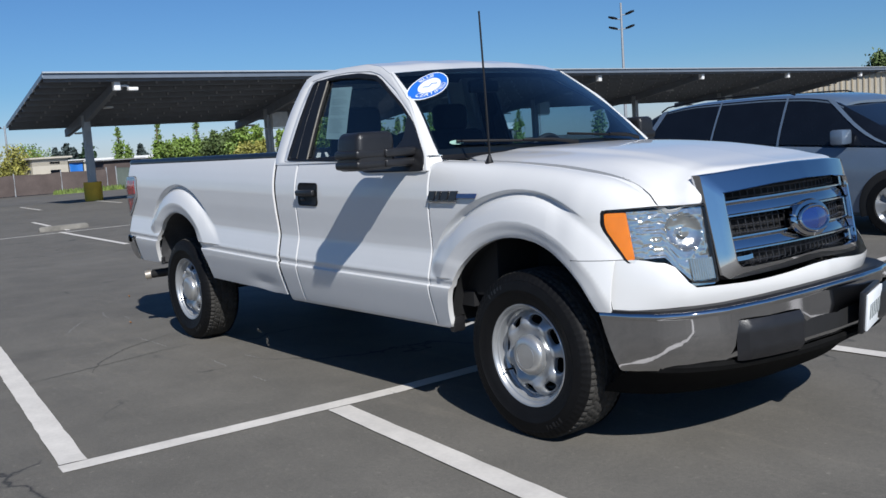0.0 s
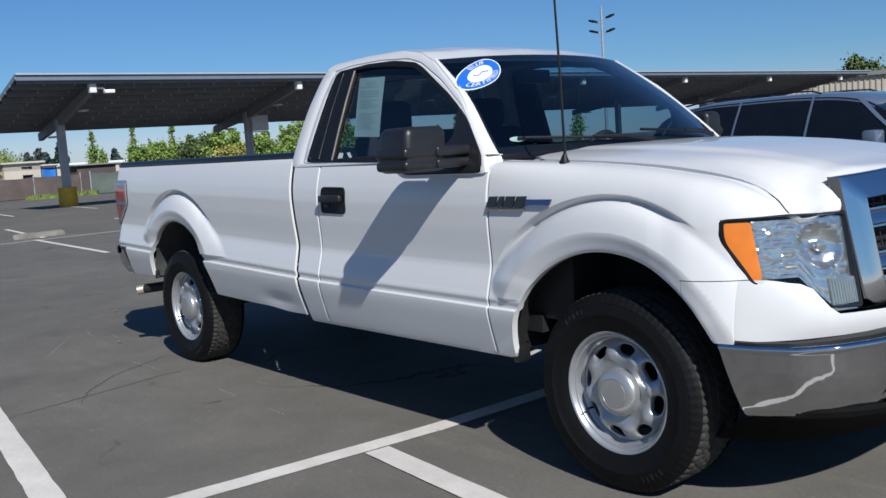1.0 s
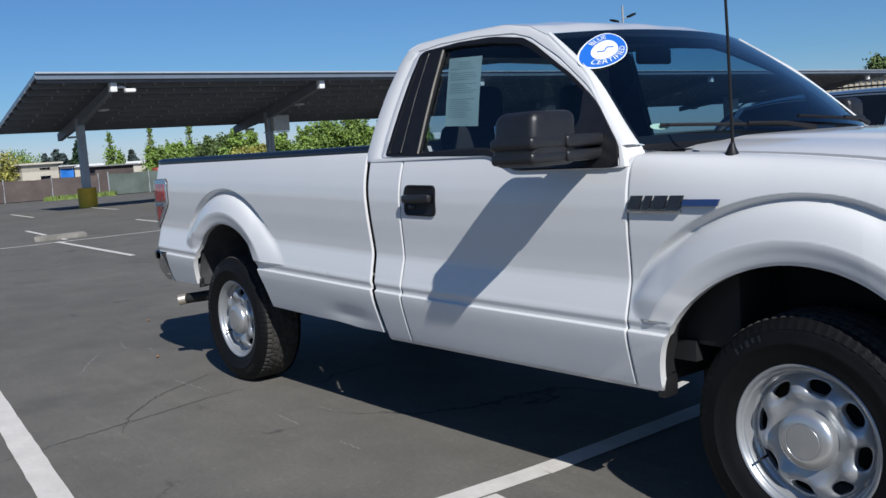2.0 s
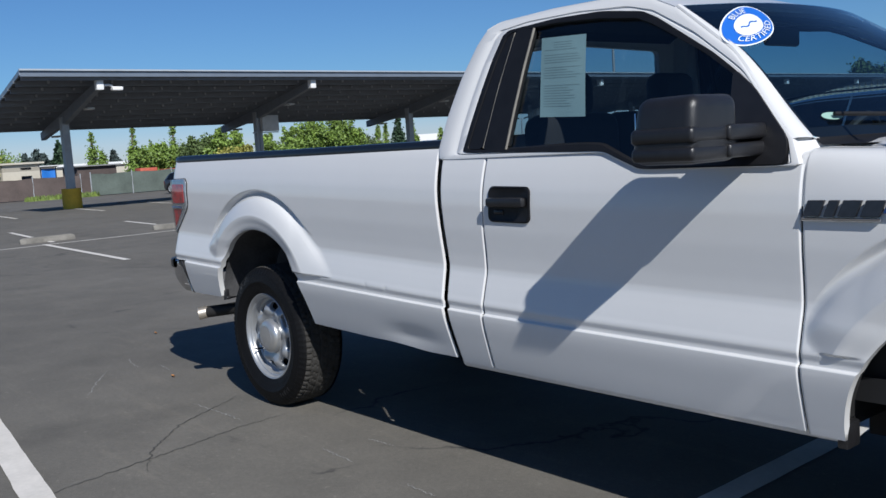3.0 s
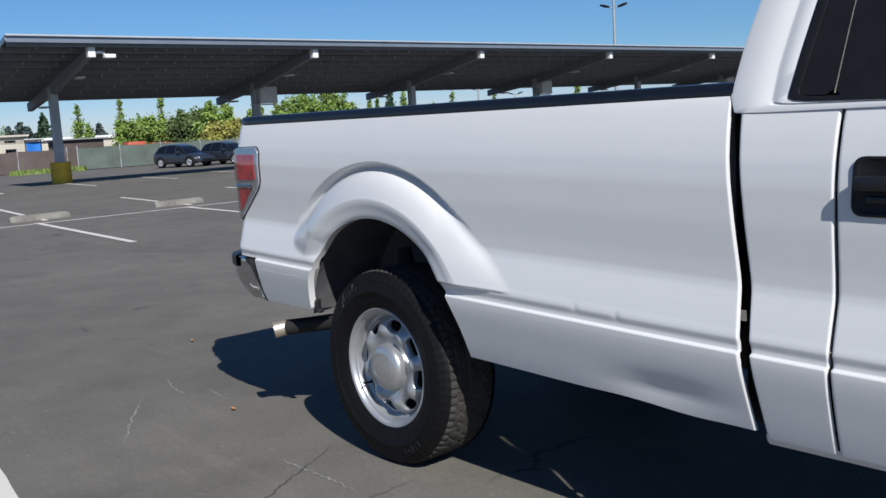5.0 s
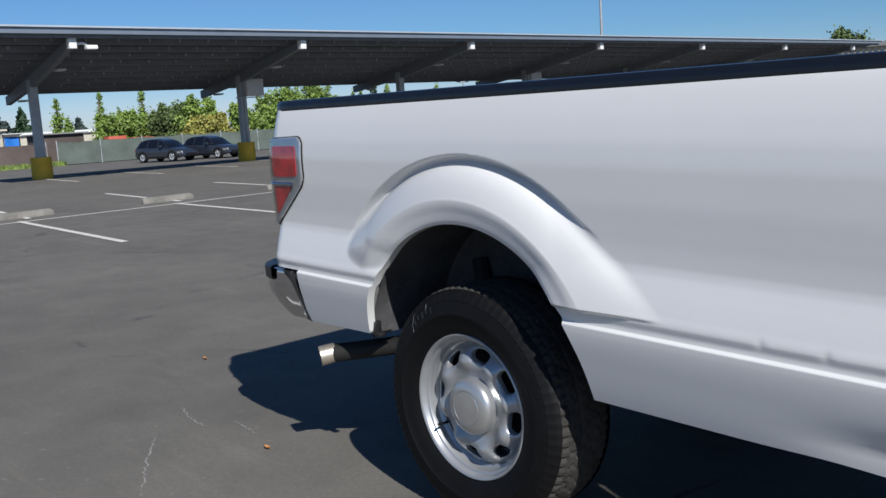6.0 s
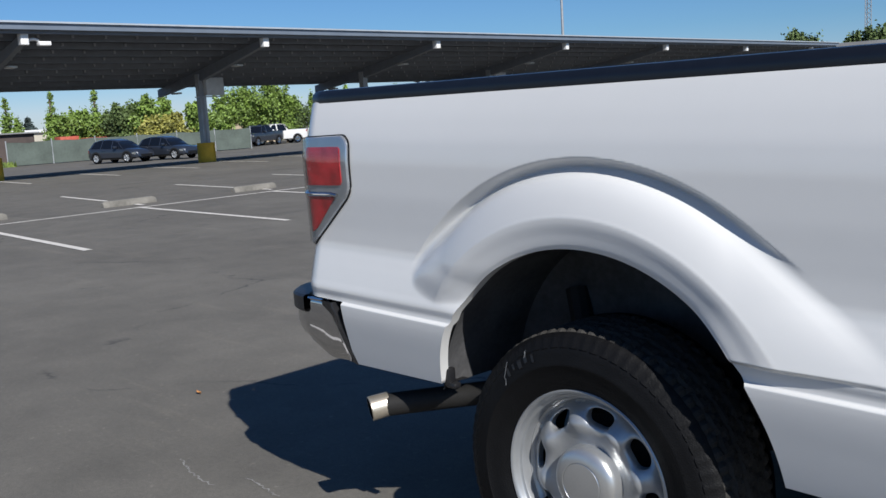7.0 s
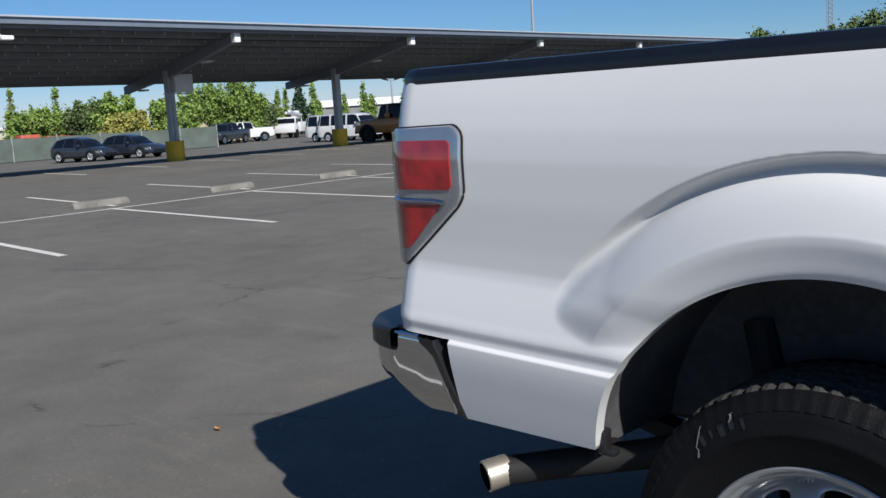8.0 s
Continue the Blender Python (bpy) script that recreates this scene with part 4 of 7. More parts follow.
fan_patch(bm, ri, lambda p: Vector((back_x(p.y) + 0.012, p.x, p.y)))
rw = part("rear_window", bm, M_GLASS, truck, "tinted rear window")
rw.visible_shadow = False

# inside the cab
bm = bmesh.new()
box(bm, 1.62, 3.3, -0.88, 0.88, 0.55, 0.62)
box(bm, 3.0, 3.45, -0.86, 0.86, 0.6, 1.20, 0.02)
part("cab_floor", bm, M_DASH, truck)
# unseen box, added to stop sun leaking between bumper and front wheels
bm = bmesh.new()
box(bm, 3.98, 4.34, -0.62, 0.62, 0.40, 0.66, 0.03)
part("radiator_support", bm, M_BLACK, truck)
bm = bmesh.new()
grid(bm, [[(x, y, z) for y in spaced(-0.84, 0.84, 10)] for x, z in ((3.24, 1.262), (3.02, 1.262), (2.80, 1.225), (2.72, 1.16), (2.72, 0.95), (2.80, 0.8))])
part("dashboard", bm, M_DASH, truck, "dark dashboard")
for yc, hw in ((-0.42, 0.27), (0.42, 0.27), (0.0, 0.13)):
    bm = bmesh.new()
    box(bm, 1.80, 2.34, yc - hw, yc + hw, 0.78, 0.96, 0.05, 3)
    vs = box(bm, 1.72, 1.88, yc - hw, yc + hw, 0.92, 1.43, 0.06, 3)
    part("seat", bm, M_SEAT, truck, "dark grey cloth seat")
    if hw > 0.2:
        bm = bmesh.new()
        box(bm, 1.71, 1.83, yc - 0.15, yc + 0.15, 1.42, 1.60, 0.05, 3)
        part("headrest", bm, M_SEAT, truck, "dark grey headrest")
bm = bmesh.new()
ring = [Vector((0, 0.19 * math.cos(a), 0.19 * math.sin(a))) for a in [2 * math.pi * k / 32 for k in range(33)]]
tilt = pose(2.62, 0.42, 1.17, 0, 22, 0)
tube(bm, [tilt @ p for p in ring], 0.016, 8, caps=False)
for a in (0.0, math.pi, -math.pi / 2):
    tube(bm, [tilt @ Vector((0.02, 0, 0)), tilt @ Vector((0, 0.19 * math.cos(a), 0.19 * math.sin(a)))], 0.018, 6)
part("steering_wheel", bm, M_DASH, truck, "dark steering wheel")
bm = bmesh.new()
box(bm, 2.52, 2.55, -0.13, 0.13, 1.62, 1.69, 0.012)
part("inside_mirror", bm, M_BLACK, truck)
bm = bmesh.new()
grid(bm, [[(p.x + 0.005, f * (cab_w(p.y) - 0.05), p.y - 0.03) for p in top] for f in spaced(-1, 1, 12)])
part("headliner", bm, M_SEAT, truck)

# paper in the side window, on the inner face of the glass
bm = bmesh.new()
def paper_at(u, v, out):
    x, z = 2.018 + 0.222 * u - 0.088 * v, 1.412 + 0.298 * v - 0.012 * u
    return Vector((x, -(cab_w(z) + out), z))
grid(bm, [[paper_at(u, v, -0.020 - 0.002 * math.sin(5 * u + 3 * v)) for u in spaced(0, 1, 8)] for v in spaced(0, 1, 10)])
paper = part("window_paper", bm, M_PAPER, truck, "pale printed sheet inside the side window")
bm = bmesh.new()
rng = random.Random(5)
for k in range(26):
    v = 0.93 - 0.032 * k
    if k in (4, 9, 15, 16):
        continue
    a = 0.08 if k > 2 else 0.3
    b = rng.uniform(0.6, 0.92) if k > 2 else 0.7
    grid(bm, [[paper_at(u, v + d, -0.0194 - 0.002 * math.sin(5 * u + 3 * (v + d))) for u in spaced(a, b, 5)] for d in (-0.004, 0.004)])
part("print_bars", bm, M_FAINT, paper)

# stickers on the windscreen
def ws_at(cf, ck, du, dv, out=1.0):
    return WS(cf + du, ck + dv) + up * out
def oval_at(u, v, out):
    """A place on the tilted sticker: u along it, v up across it, both -1 to 1."""
    return ws_at(-0.808, 0.228, 0.200 * u + 0.030 * v, -0.105 * u - 0.138 * v, out)
def oval(name, size, mat, out, parent, lab=""):
    bm = bmesh.new()
    n = 48
    grid(bm, [[oval_at(r * size * math.cos(2 * math.pi * k / n), r * size * math.sin(2 * math.pi * k / n), out) for k in range(n)] for r in spaced(0.02, 1, 6)], wrap=True)
    return part(name, bm, mat, parent, lab)
sticker = oval("oval_sticker", 1.0, M_STICKER, 0.9, truck, "blue and white oval windscreen sticker")
oval("oval_ring", 0.94, M_BLUE, 1.1, sticker)
oval("oval_ring", 0.54, M_STICKER, 1.3, sticker)
bm = bmesh.new()
grid(bm, [[oval_at(a, b + 0.06 * math.sin(16 * a), 1.5) for a in spaced(-0.32, 0.32, 24)] for b in (-0.035, 0.035)])
part("logo_bar", bm, M_BLUE, sticker, "blue logo stroke")


def lettering(text, size, mat, parent, place, name="lettering"):
    """Built-in font turned into a mesh, each vertex laid by place(x, y)."""
    cu = bpy.data.curves.new(name, "FONT")
    cu.body, cu.size, cu.align_x, cu.align_y = text, size, "CENTER", "CENTER"
    ob = new(name, cu)
    me = bpy.data.meshes.new_from_object(ob.evaluated_get(bpy.context.evaluated_depsgraph_get()))
    bpy.data.objects.remove(ob)
    for v in me.vertices:
        v.co = place(v.co.x, v.co.y)
    me.materials.append(mat)
    o = new(name, me)
    o.parent = parent
    return o


def arc_word(text, top_side):
    def place(x, y):
        a = (math.pi / 2 - x / 0.75) if top_side else (-math.pi / 2 + x / 0.75)
        r = 0.72 + (y if top_side else -y)
        return oval_at(r * math.cos(a), r * math.sin(a), 1.5)
    lettering(text, 0.36, M_STICKER, sticker, place)


arc_word("BLUE", True)
arc_word("CERTIFIED", False)
bm = bmesh.new()
n = 32
grid(bm, [[ws_at(-0.85, 0.885, r * 0.040 * math.cos(2 * math.pi * k / n), r * 0.022 * math.sin(2 * math.pi * k / n), 0.6) for k in range(n)] for r in (0.02, 0.5, 1)], wrap=True)
part("small_sticker", bm, material("sticker_green", (0.24, 0.38, 0.32), 0.5), truck, "small pale green oval sticker")

# antenna
bm = bmesh.new()
tube(bm, [(3.44, -0.862, 1.215), (3.44, -0.862, 1.222), (3.44, -0.862, 1.235), (3.44, -0.861, 1.262), (3.442, -0.860, 1.275)], [0.036, 0.034, 0.022, 0.011, 0.0065], 12)
pts = [(3.442, -0.860, 1.27), (3.438, -0.860, 1.60), (3.430, -0.860, 1.93)]
tube(bm, pts, [0.0052, 0.0046, 0.0040], 8)
part("antenna", bm, M_BLACK, truck, "black whip antenna")

# badge on the fender: plain bright blocks
badge = None
for k, (x0, x1, z0, z1, sl) in enumerate(((0, 0.21, -0.012, -0.003, 0.0), (0.0, 0.048, 0, 0.044, 0.01), (0.060, 0.088, 0, 0.044, 0.01), (0.098, 0.146, 0, 0.044, 0.01), (0.156, 0.204, 0, 0.044, 0.01), (0.208, 0.33, 0.010, 0.032, 0.0))):
    bm = bmesh.new()
    xx, zz = 3.125, 1.074
    vs = box(bm, xx + x0, xx + x1, -0.01, 0.0, zz + z0, zz + z1, 0.0015, 1)
    for v in bm.verts:
        v.co.x += (v.co.z - zz) * 0.35
        v.co.y += -half_width(v.co.x, v.co.z) - 0.001
    if badge is None:
        badge = part("badge", bm, M_CHROME, truck, "chrome model badge of plain blocks")
    else:
        part("badge_block", bm, M_BADGE if k < 5 else M_EMBLEM, badge)

# door handles
for s in (-1, 1):
    bm = bmesh.new()
    ho = [p for p in rounded([(1.828, 1.036), (2.046, 1.032), (2.046, 1.165), (1.832, 1.170)], 0.028)]
    hc = sum(ho, Vector((0, 0))) / len(ho)
    rr = []
    for k, o in ((1.0, -0.004), (1.0, 0.006), (0.93, 0.008), (0.88, 0.006), (0.82, 0.0035), (0.4, 0.003), (0.05, 0.003)):
        rr.append([Vector(((hc + (p - hc) * k).x, s * (half_width((hc + (p - hc) * k).x, (hc + (p - hc) * k).y) + o), (hc + (p - hc) * k).y)) for p in ho])
    grid(bm, rr, wrap=True)
    handle = part("door_handle", bm, M_BLACK, truck, "black door handle")
    bm = bmesh.new()
    vs = box(bm, 1.842, 2.034, s * 0.980, s * 1.010, 1.092, 1.128, 0.010, 2)
    part("handle_bar", bm, M_SATIN, handle)
    bm = bmesh.new()
    box(bm, 1.862, 1.912, s * 0.976, s * 0.986, 1.064, 1.082, 0.006, 2)
    part("key_lock", bm, M_SATIN, handle, "dark key lock")

# door mirrors
for s in (-1, 1):
    bm = bmesh.new()
    box(bm, 2.734, 2.972, s * 1.046, s * 1.276, 1.236, 1.422, 0.036, 5)
    for v in bm.verts:
        k = step(1.30, 1.43, v.co.z)
        v.co.x += 0.018 * k * step(2.9, 2.73, v.co.x)
        v.co.y -= s * 0.014 * k * step(1.1, 1.29, abs(v.co.y))
    mirror = part("door_mirror", bm, M_SATIN, truck, "large black plastic door mirror", angle=60)
    bm = bmesh.new()
    box(bm, 2.7325, 2.7385, s * 1.085, s * 1.240, 1.268, 1.385, 0.002)
    part("mirror_glass", bm, M_CHROME, mirror, "mirror glass")
    # two stout arms to the door, wrapped round the lower half of the head
    for z0, z1 in ((1.292, 1.338), (1.244, 1.286)):
        bm = bmesh.new()
        box(bm, 2.742, 2.976, s * 1.06, s * 1.281, z0, z1, 0.016, 4)
        box(bm, 2.865, 2.989, s * 0.93, s * 1.12, z0 + 0.001, z1 - 0.001, 0.012, 4)
        part("mirror_arm", bm, M_SATIN, mirror, angle=60)

# bed rail caps, inner bed, tailgate
for s in (-1, 1):
    bm = bmesh.new()
    rr = []
    for x in spaced(-1.012, 1.50, 60):
        z = 1.340 - 0.008 * x
        w = half_width(x, z) + 0.003
        e = 0.0 if x > -0.98 else -0.01
        rr.append([(x, s * ww, z + dz) for ww, dz in ((w, -0.012), (w + 0.003, 0.004), (w - 0.001, 0.016), (w - 0.012, 0.026 + e), (w - 0.04, 0.029 + e), (w - 0.10, 0.028 + e), (w - 0.115, 0.02), (w - 0.115, -0.05))])
    grid(bm, rr)
    part("bed_rail_cap", bm, M_RAIL, truck, "black bed rail cap")
    bm = bmesh.new()
    box(bm, -0.97, 1.5, s * 0.77, s * 0.80, 1.005, 1.35)
    part("inner_bed_wall", bm, M_WHITE, truck)
for xa, xb, w in ((-0.98, -0.56, 0.80), (-0.56, 0.60, 0.58), (0.60, 1.48, 0.80)):
    bm = bmesh.new()
    box(bm, xa, xb, -w, w, 0.80, 0.86)
    part("bed_floor", bm, M_BLACK, truck)
for s in (-1, 1):
    for xa, xb in ((-0.98, -0.54), (0.58, 1.48)):
        bm = bmesh.new()
        box(bm, xa, xb, s * 0.772, s * 0.798, 0.862, 1.004)
        part("inner_bed_wall", bm, M_WHITE, truck)
bm = bmesh.new()
box(bm, 1.48, 1.53, -0.88, 0.88, 0.80, 1.33)
part("bed_front_wall", bm, M_BLACK, truck)
bm = bmesh.new()
box(bm, -1.035, -0.98, -0.78, 0.78, 0.78, 1.35, 0.015)
gate = part("tailgate", bm, M_WHITE, truck, "white tailgate")
bm = bmesh.new()
box(bm, -1.060, -1.030, -0.13, 0.13, 1.12, 1.22, 0.015)
part("tailgate_handle", bm, M_BLACK, gate)

# tail lamps, wrapped round the rear corner
def tail_at(a, z, out=0.0):
    """a: metres along the corner from the tailgate side, round to the flank."""
    if a < 0.125:
        return (-1.027 - out, half_width(-1.0195, z) - 0.125 + a)
    x = -1.02 + (a - 0.125)
    return (x, half_width(max(x, -1.0195), z) + out)
for s in (-1, 1):
    poly = [(0.02, 1.237), (0.356, 1.242), (0.378, 1.222), (0.380, 1.092), (0.366, 1.066), (0.212, 0.943), (0.180, 0.918), (0.04, 0.918), (0.02, 0.93)]
    def on_tail(p, out):
        x, w = tail_at(p.x, p.y, out)
        return Vector((x, s * w, p.y))
    o = [p.xy for p in resample([(*p, 0) for p in rounded(poly, 0.012)], 120, True)]
    c = sum(o, Vector((0, 0))) / len(o)
    bm = bmesh.new()
    rr = [[on_tail(c + (p - c) * k, out) for p in o] for k, out in ((1.0, -0.01), (1.0, 0.010), (0.985, 0.013), (0.90, 0.013), (0.6, 0.012), (0.3, 0.012), (0.02, 0.012))]
    grid(bm, rr, wrap=True)
    tail = part("tail_lamp", bm, M_LAMPEDGE, truck, "red tail lamp with clear border")
    bm = bmesh.new()
    tube(bm, [on_tail(c + (p - c) * 1.006, 0.003) for p in o + o[:1]], 0.0028, 6, caps=False)
    part("lamp_gasket", bm, M_BLACK, tail)
    for pl in ([(0.03, 1.212), (0.350, 1.210), (0.353, 1.099), (0.03, 1.098)], [(0.03, 1.066), (0.318, 1.066), (0.212, 0.966), (0.19, 0.956), (0.03, 0.956)]):
        bm = bmesh.new()
        ol = [p.xy for p in resample([(*p, 0) for p in rounded(pl, 0.012)], 80, True)]
        fan_patch(bm, ol, lambda p: on_tail(p, 0.016), rows=8)
        flange(bm, Vector((0, -s * 0.012, 0)))
        part("red_lens", bm, M_RED, tail, "red lens")
    bm = bmesh.new()
    tube(bm, [on_tail(Vector((a, 1.074 - 0.004 * step(0.30, 0.33, a))), 0.017) for a in spaced(0.11, 0.330, 16)], 0.0055, 8)
    part("lamp_divider", bm, M_CHROME, tail, "chrome divider")
    bm = bmesh.new()
    fan_patch(bm, [c + (p - c) * 0.975 for p in o], lambda p: on_tail(p, 0.021), rows=8)
    cl = part("clear_cover", bm, M_LENS, tail, "clear cover")
    cl.visible_shadow = False

# rear bumper
bm = bmesh.new()
RB = [(-0.82, 0.976), (-0.93, 0.982), (-1.04, 0.976), (-1.118, 0.947), (-1.178, 0.875), (-1.212, 0.75), (-1.222, 0.5), (-1.222, 0.0)]
plan = [Vector((x, -w, 0)) for x, w in RB] + [Vector((x, w, 0)) for x, w in reversed(RB[:-1])]
plan = resample([tuple(p) for p in plan], 120)
def bumper_start(z):
    """Where the side of the bumper begins, slanting back upwards with a rounded upper corner."""
    return -0.836 - 0.27 * (z - 0.563) - 0.035 * step(0.705, 0.748, z)
rr = []
for z, g in ((0.585, 0.90), (0.562, 0.955), (0.572, 0.972), (0.61, 0.990), (0.66, 1.0), (0.700, 1.0), (0.720, 1.0), (0.735, 0.998), (0.743, 0.992), (0.747, 0.982), (0.747, 0.94)):
    rr.append([Vector(((min(p.x, bumper_start(z)) + 0.8) * g - 0.8, p.y * (0.5 + 0.5 * g), z + 0.045 * step(-0.93, -1.08, p.x) * step(0.66, 0.57, z))) for p in plan])
grid(bm, rr)
rb = part("rear_bumper", bm, M_CHROME, truck, "chrome rear bumper", angle=40)
for s in (-1, 1):
    # rolled bright edge along the bumper's end
    bm = bmesh.new()
    tube(bm, [(bumper_start(z) - 0.004, s * (0.962 + 0.016 * step(0.563, 0.65, z)), z) for z in spaced(0.566, 0.700, 10)] + [(bumper_start(z) - 0.004, s * 0.976, z) for z in spaced(0.706, 0.742, 8)] + [(x, s * 0.974, 0.7445) for x in spaced(-0.93, -1.02, 6)], 0.007, 8)
    part("bumper_edge", bm, M_CHROME, rb, "rolled chrome edge")
bm = bmesh.new()
pad = ((-1.024, 0.979), (-1.075, 0.970), (-1.121, 0.949), (-1.181, 0.876), (-1.215, 0.75), (-1.225, 0.5), (-1.225, 0.0))
pad = resample([(x, -w, 0) for x, w in pad] + [(x, w, 0) for x, w in reversed(pad[:-1])], 60)
grid(bm, [[((p.x + 0.8) * k - 0.8 + dx, p.y * k, z) for p in pad] for z, dx, k in ((0.700, 0.03, 0.97), (0.700, 0.0, 1.004), (0.706, 0.0, 1.010), (0.748, 0.0, 1.010), (0.755, 0.0, 1.004), (0.758, 0.012, 0.99), (0.760, 0.20, 0.95))])
part("bumper_step_pad", bm, M_SATIN, rb, "black step pad")
for s in (-1, 1):
    bm = bmesh.new()
    rr = []
    for z in spaced(0.560, 0.752, 14):
        xb = bumper_start(min(z, 0.745)) + 0.004
        wide = 0.030 + 0.030 * step(0.70, 0.748, z)
        wo = half_width(xb + wide, z) + 0.003
        rr.append([(xb - 0.030, s * 0.955, z), (xb - 0.002, s * (wo - 0.010), z), (xb + wide - 0.004, s * wo, z), (xb + wide, s * (wo - 0.003), z), (xb + wide, s * 0.93, z)])
    grid(bm, rr)
    box(bm, -1.02, -0.868, s * 0.925, s * 0.970, 0.746, 0.764, 0.004)
    part("bumper_end_trim", bm, M_SATIN, rb, "black end trim")
    bm = bmesh.new()
    grid(bm, [[(x, s * y, z) for y, z in ((0.94, 0.57), (0.93, 0.555), (0.86, 0.55))] for x in spaced(-0.85, -0.45, 8)])
    part("lower_trim", bm, M_BLACK, truck)
    # splash guard stubs behind the wheels
    bm = bmesh.new()
    box(bm, -0.450, -0.432, s * 0.930, s * 0.960, 0.550, 0.602, 0.006)
    box(bm, -0.446, -0.412, s * 0.930, s * 0.958, 0.546, 0.563, 0.006)
    part("arch_end_trim", bm, M_SATIN, truck, "black arch end trim")
    bm = bmesh.new()
    box(bm, 3.195, 3.228, s * 0.88, s * 0.955, 0.425, 0.50, 0.008)
    part("arch_end_trim", bm, M_SATIN, truck, "black arch end trim")

# wheel wells
for s in (-1, 1):
    # rear wells are grey, front wells near-black
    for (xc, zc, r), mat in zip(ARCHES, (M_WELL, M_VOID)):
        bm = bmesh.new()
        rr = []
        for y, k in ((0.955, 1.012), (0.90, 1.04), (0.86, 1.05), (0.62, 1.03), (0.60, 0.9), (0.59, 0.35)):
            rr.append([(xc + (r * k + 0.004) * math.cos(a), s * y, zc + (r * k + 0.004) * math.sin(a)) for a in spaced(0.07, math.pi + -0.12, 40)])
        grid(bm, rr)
        part("wheel_well", bm, mat, truck, "dark wheel well")

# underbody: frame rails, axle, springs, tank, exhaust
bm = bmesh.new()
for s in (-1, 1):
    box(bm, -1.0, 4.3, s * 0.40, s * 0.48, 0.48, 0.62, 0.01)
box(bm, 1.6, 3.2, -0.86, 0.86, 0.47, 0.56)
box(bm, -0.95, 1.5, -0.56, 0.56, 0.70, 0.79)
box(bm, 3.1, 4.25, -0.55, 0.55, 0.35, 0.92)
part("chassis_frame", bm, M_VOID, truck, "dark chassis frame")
bm = bmesh.new()
tube(bm, [(0, -0.8, HUB), (0, 0.8, HUB)], 0.05, 12)
part("axle", bm, M_VOID, truck)
bm = bmesh.new()
tube(bm, [(WB, -0.8, HUB), (WB, 0.8, HUB)], 0.04, 12)
part("axle", bm, M_VOID, truck)
bm = bmesh.new()
tube(bm, [(-0.12, 0, HUB), (0.16, 0, HUB)], 0.15, 14)
part("differential", bm, M_VOID, truck)
for s in (-1, 1):
    bm = bmesh.new()
    rr = []
    for x in spaced(-0.72, 0.72, 15):
        z = 0.55 - 0.12 * (1 - (x / 0.72) ** 2)
        rr.append([(x, s * 0.55, z - 0.02), (x, s * 0.62, z - 0.02), (x, s * 0.62, z + 0.02), (x, s * 0.55, z + 0.02)])
    grid(bm, rr, wrap=True)
    part("leaf_spring", bm, M_VOID, truck)
    bm = bmesh.new()
    tube(bm, [(-0.14, s * 0.66, 0.33), (-0.26, s * 0.60, 0.78)], [0.03, 0.035], 10)
    part("shock_absorber", bm, M_GREYUNDER, truck)
bm = bmesh.new()
tube(bm, [(0.9, -0.52, 0.52), (0.5, -0.62, 0.58), (0.1, -0.66, 0.62), (-0.25, -0.70, 0.55), (-0.45, -0.76, 0.485), (-0.63, -0.865, 0.455), (-0.722, -0.945, 0.444)], 0.034, 16)
ex = part("exhaust_pipe", bm, M_EXHAUST, truck, "exhaust pipe darkened for the shade under the bed")
bm = bmesh.new()
d = Vector((-0.048, -0.086, -0.014)).normalized()
a = Vector((-0.724, -0.947, 0.444))
rr = []
q = d.to_track_quat("Y", "Z").to_matrix().to_4x4()
for r, h in ((0.036, -0.015), (0.037, 0.042), (0.033, 0.044), (0.032, -0.015)):
    rr.append([Matrix.Translation(a) @ q @ Vector((r * math.cos(t), h, r * math.sin(t))) for t in [2 * math.pi * k / 28 for k in range(28)]])
grid(bm, rr, wrap=True)
part("exhaust_tip", bm, M_TIP, ex, "pale steel exhaust tip")
# black liner added so the open bore holds its shade as colour
bm = bmesh.new()
grid(bm, [[Matrix.Translation(a) @ q @ Vector((r * math.cos(t), h, r * math.sin(t))) for t in [2 * math.pi * k / 28 for k in range(28)]] for r, h in ((0.0322, 0.0435), (0.0312, 0.03), (0.031, -0.01), (0.001, -0.012))], wrap=True)
part("sooty_bore", bm, M_DAM, ex, "black inside of the exhaust tip")


# wheels: steel, eight windows
def rim_depth(r, a):
    """Depth of the wheel face, outward positive, from the rim edge."""
    k = a / (2 * math.pi / 8)
    ridge = 0.5 - 0.5 * math.cos(2 * math.pi * (k - round(k)) )
    d = smooth_table(r, [(0.0, -0.020), (0.09, -0.024), (0.10, -0.032), (0.110, -0.031), (0.122, -0.026), (0.138, -0.027), (0.155, -0.034), (0.178, -0.049), (0.1885, -0.054), (0.1915, -0.060), (0.1945, -0.060), (0.197, -0.053), (0.206, -0.048)])
    bump = smooth_table(r, [(0.10, 0.0), (0.12, 0.25), (0.15, 1.0), (0.172, 0.85), (0.187, 0.25), (0.192, 0.0)])
    return d + 0.015 * bump * ridge ** 1.3


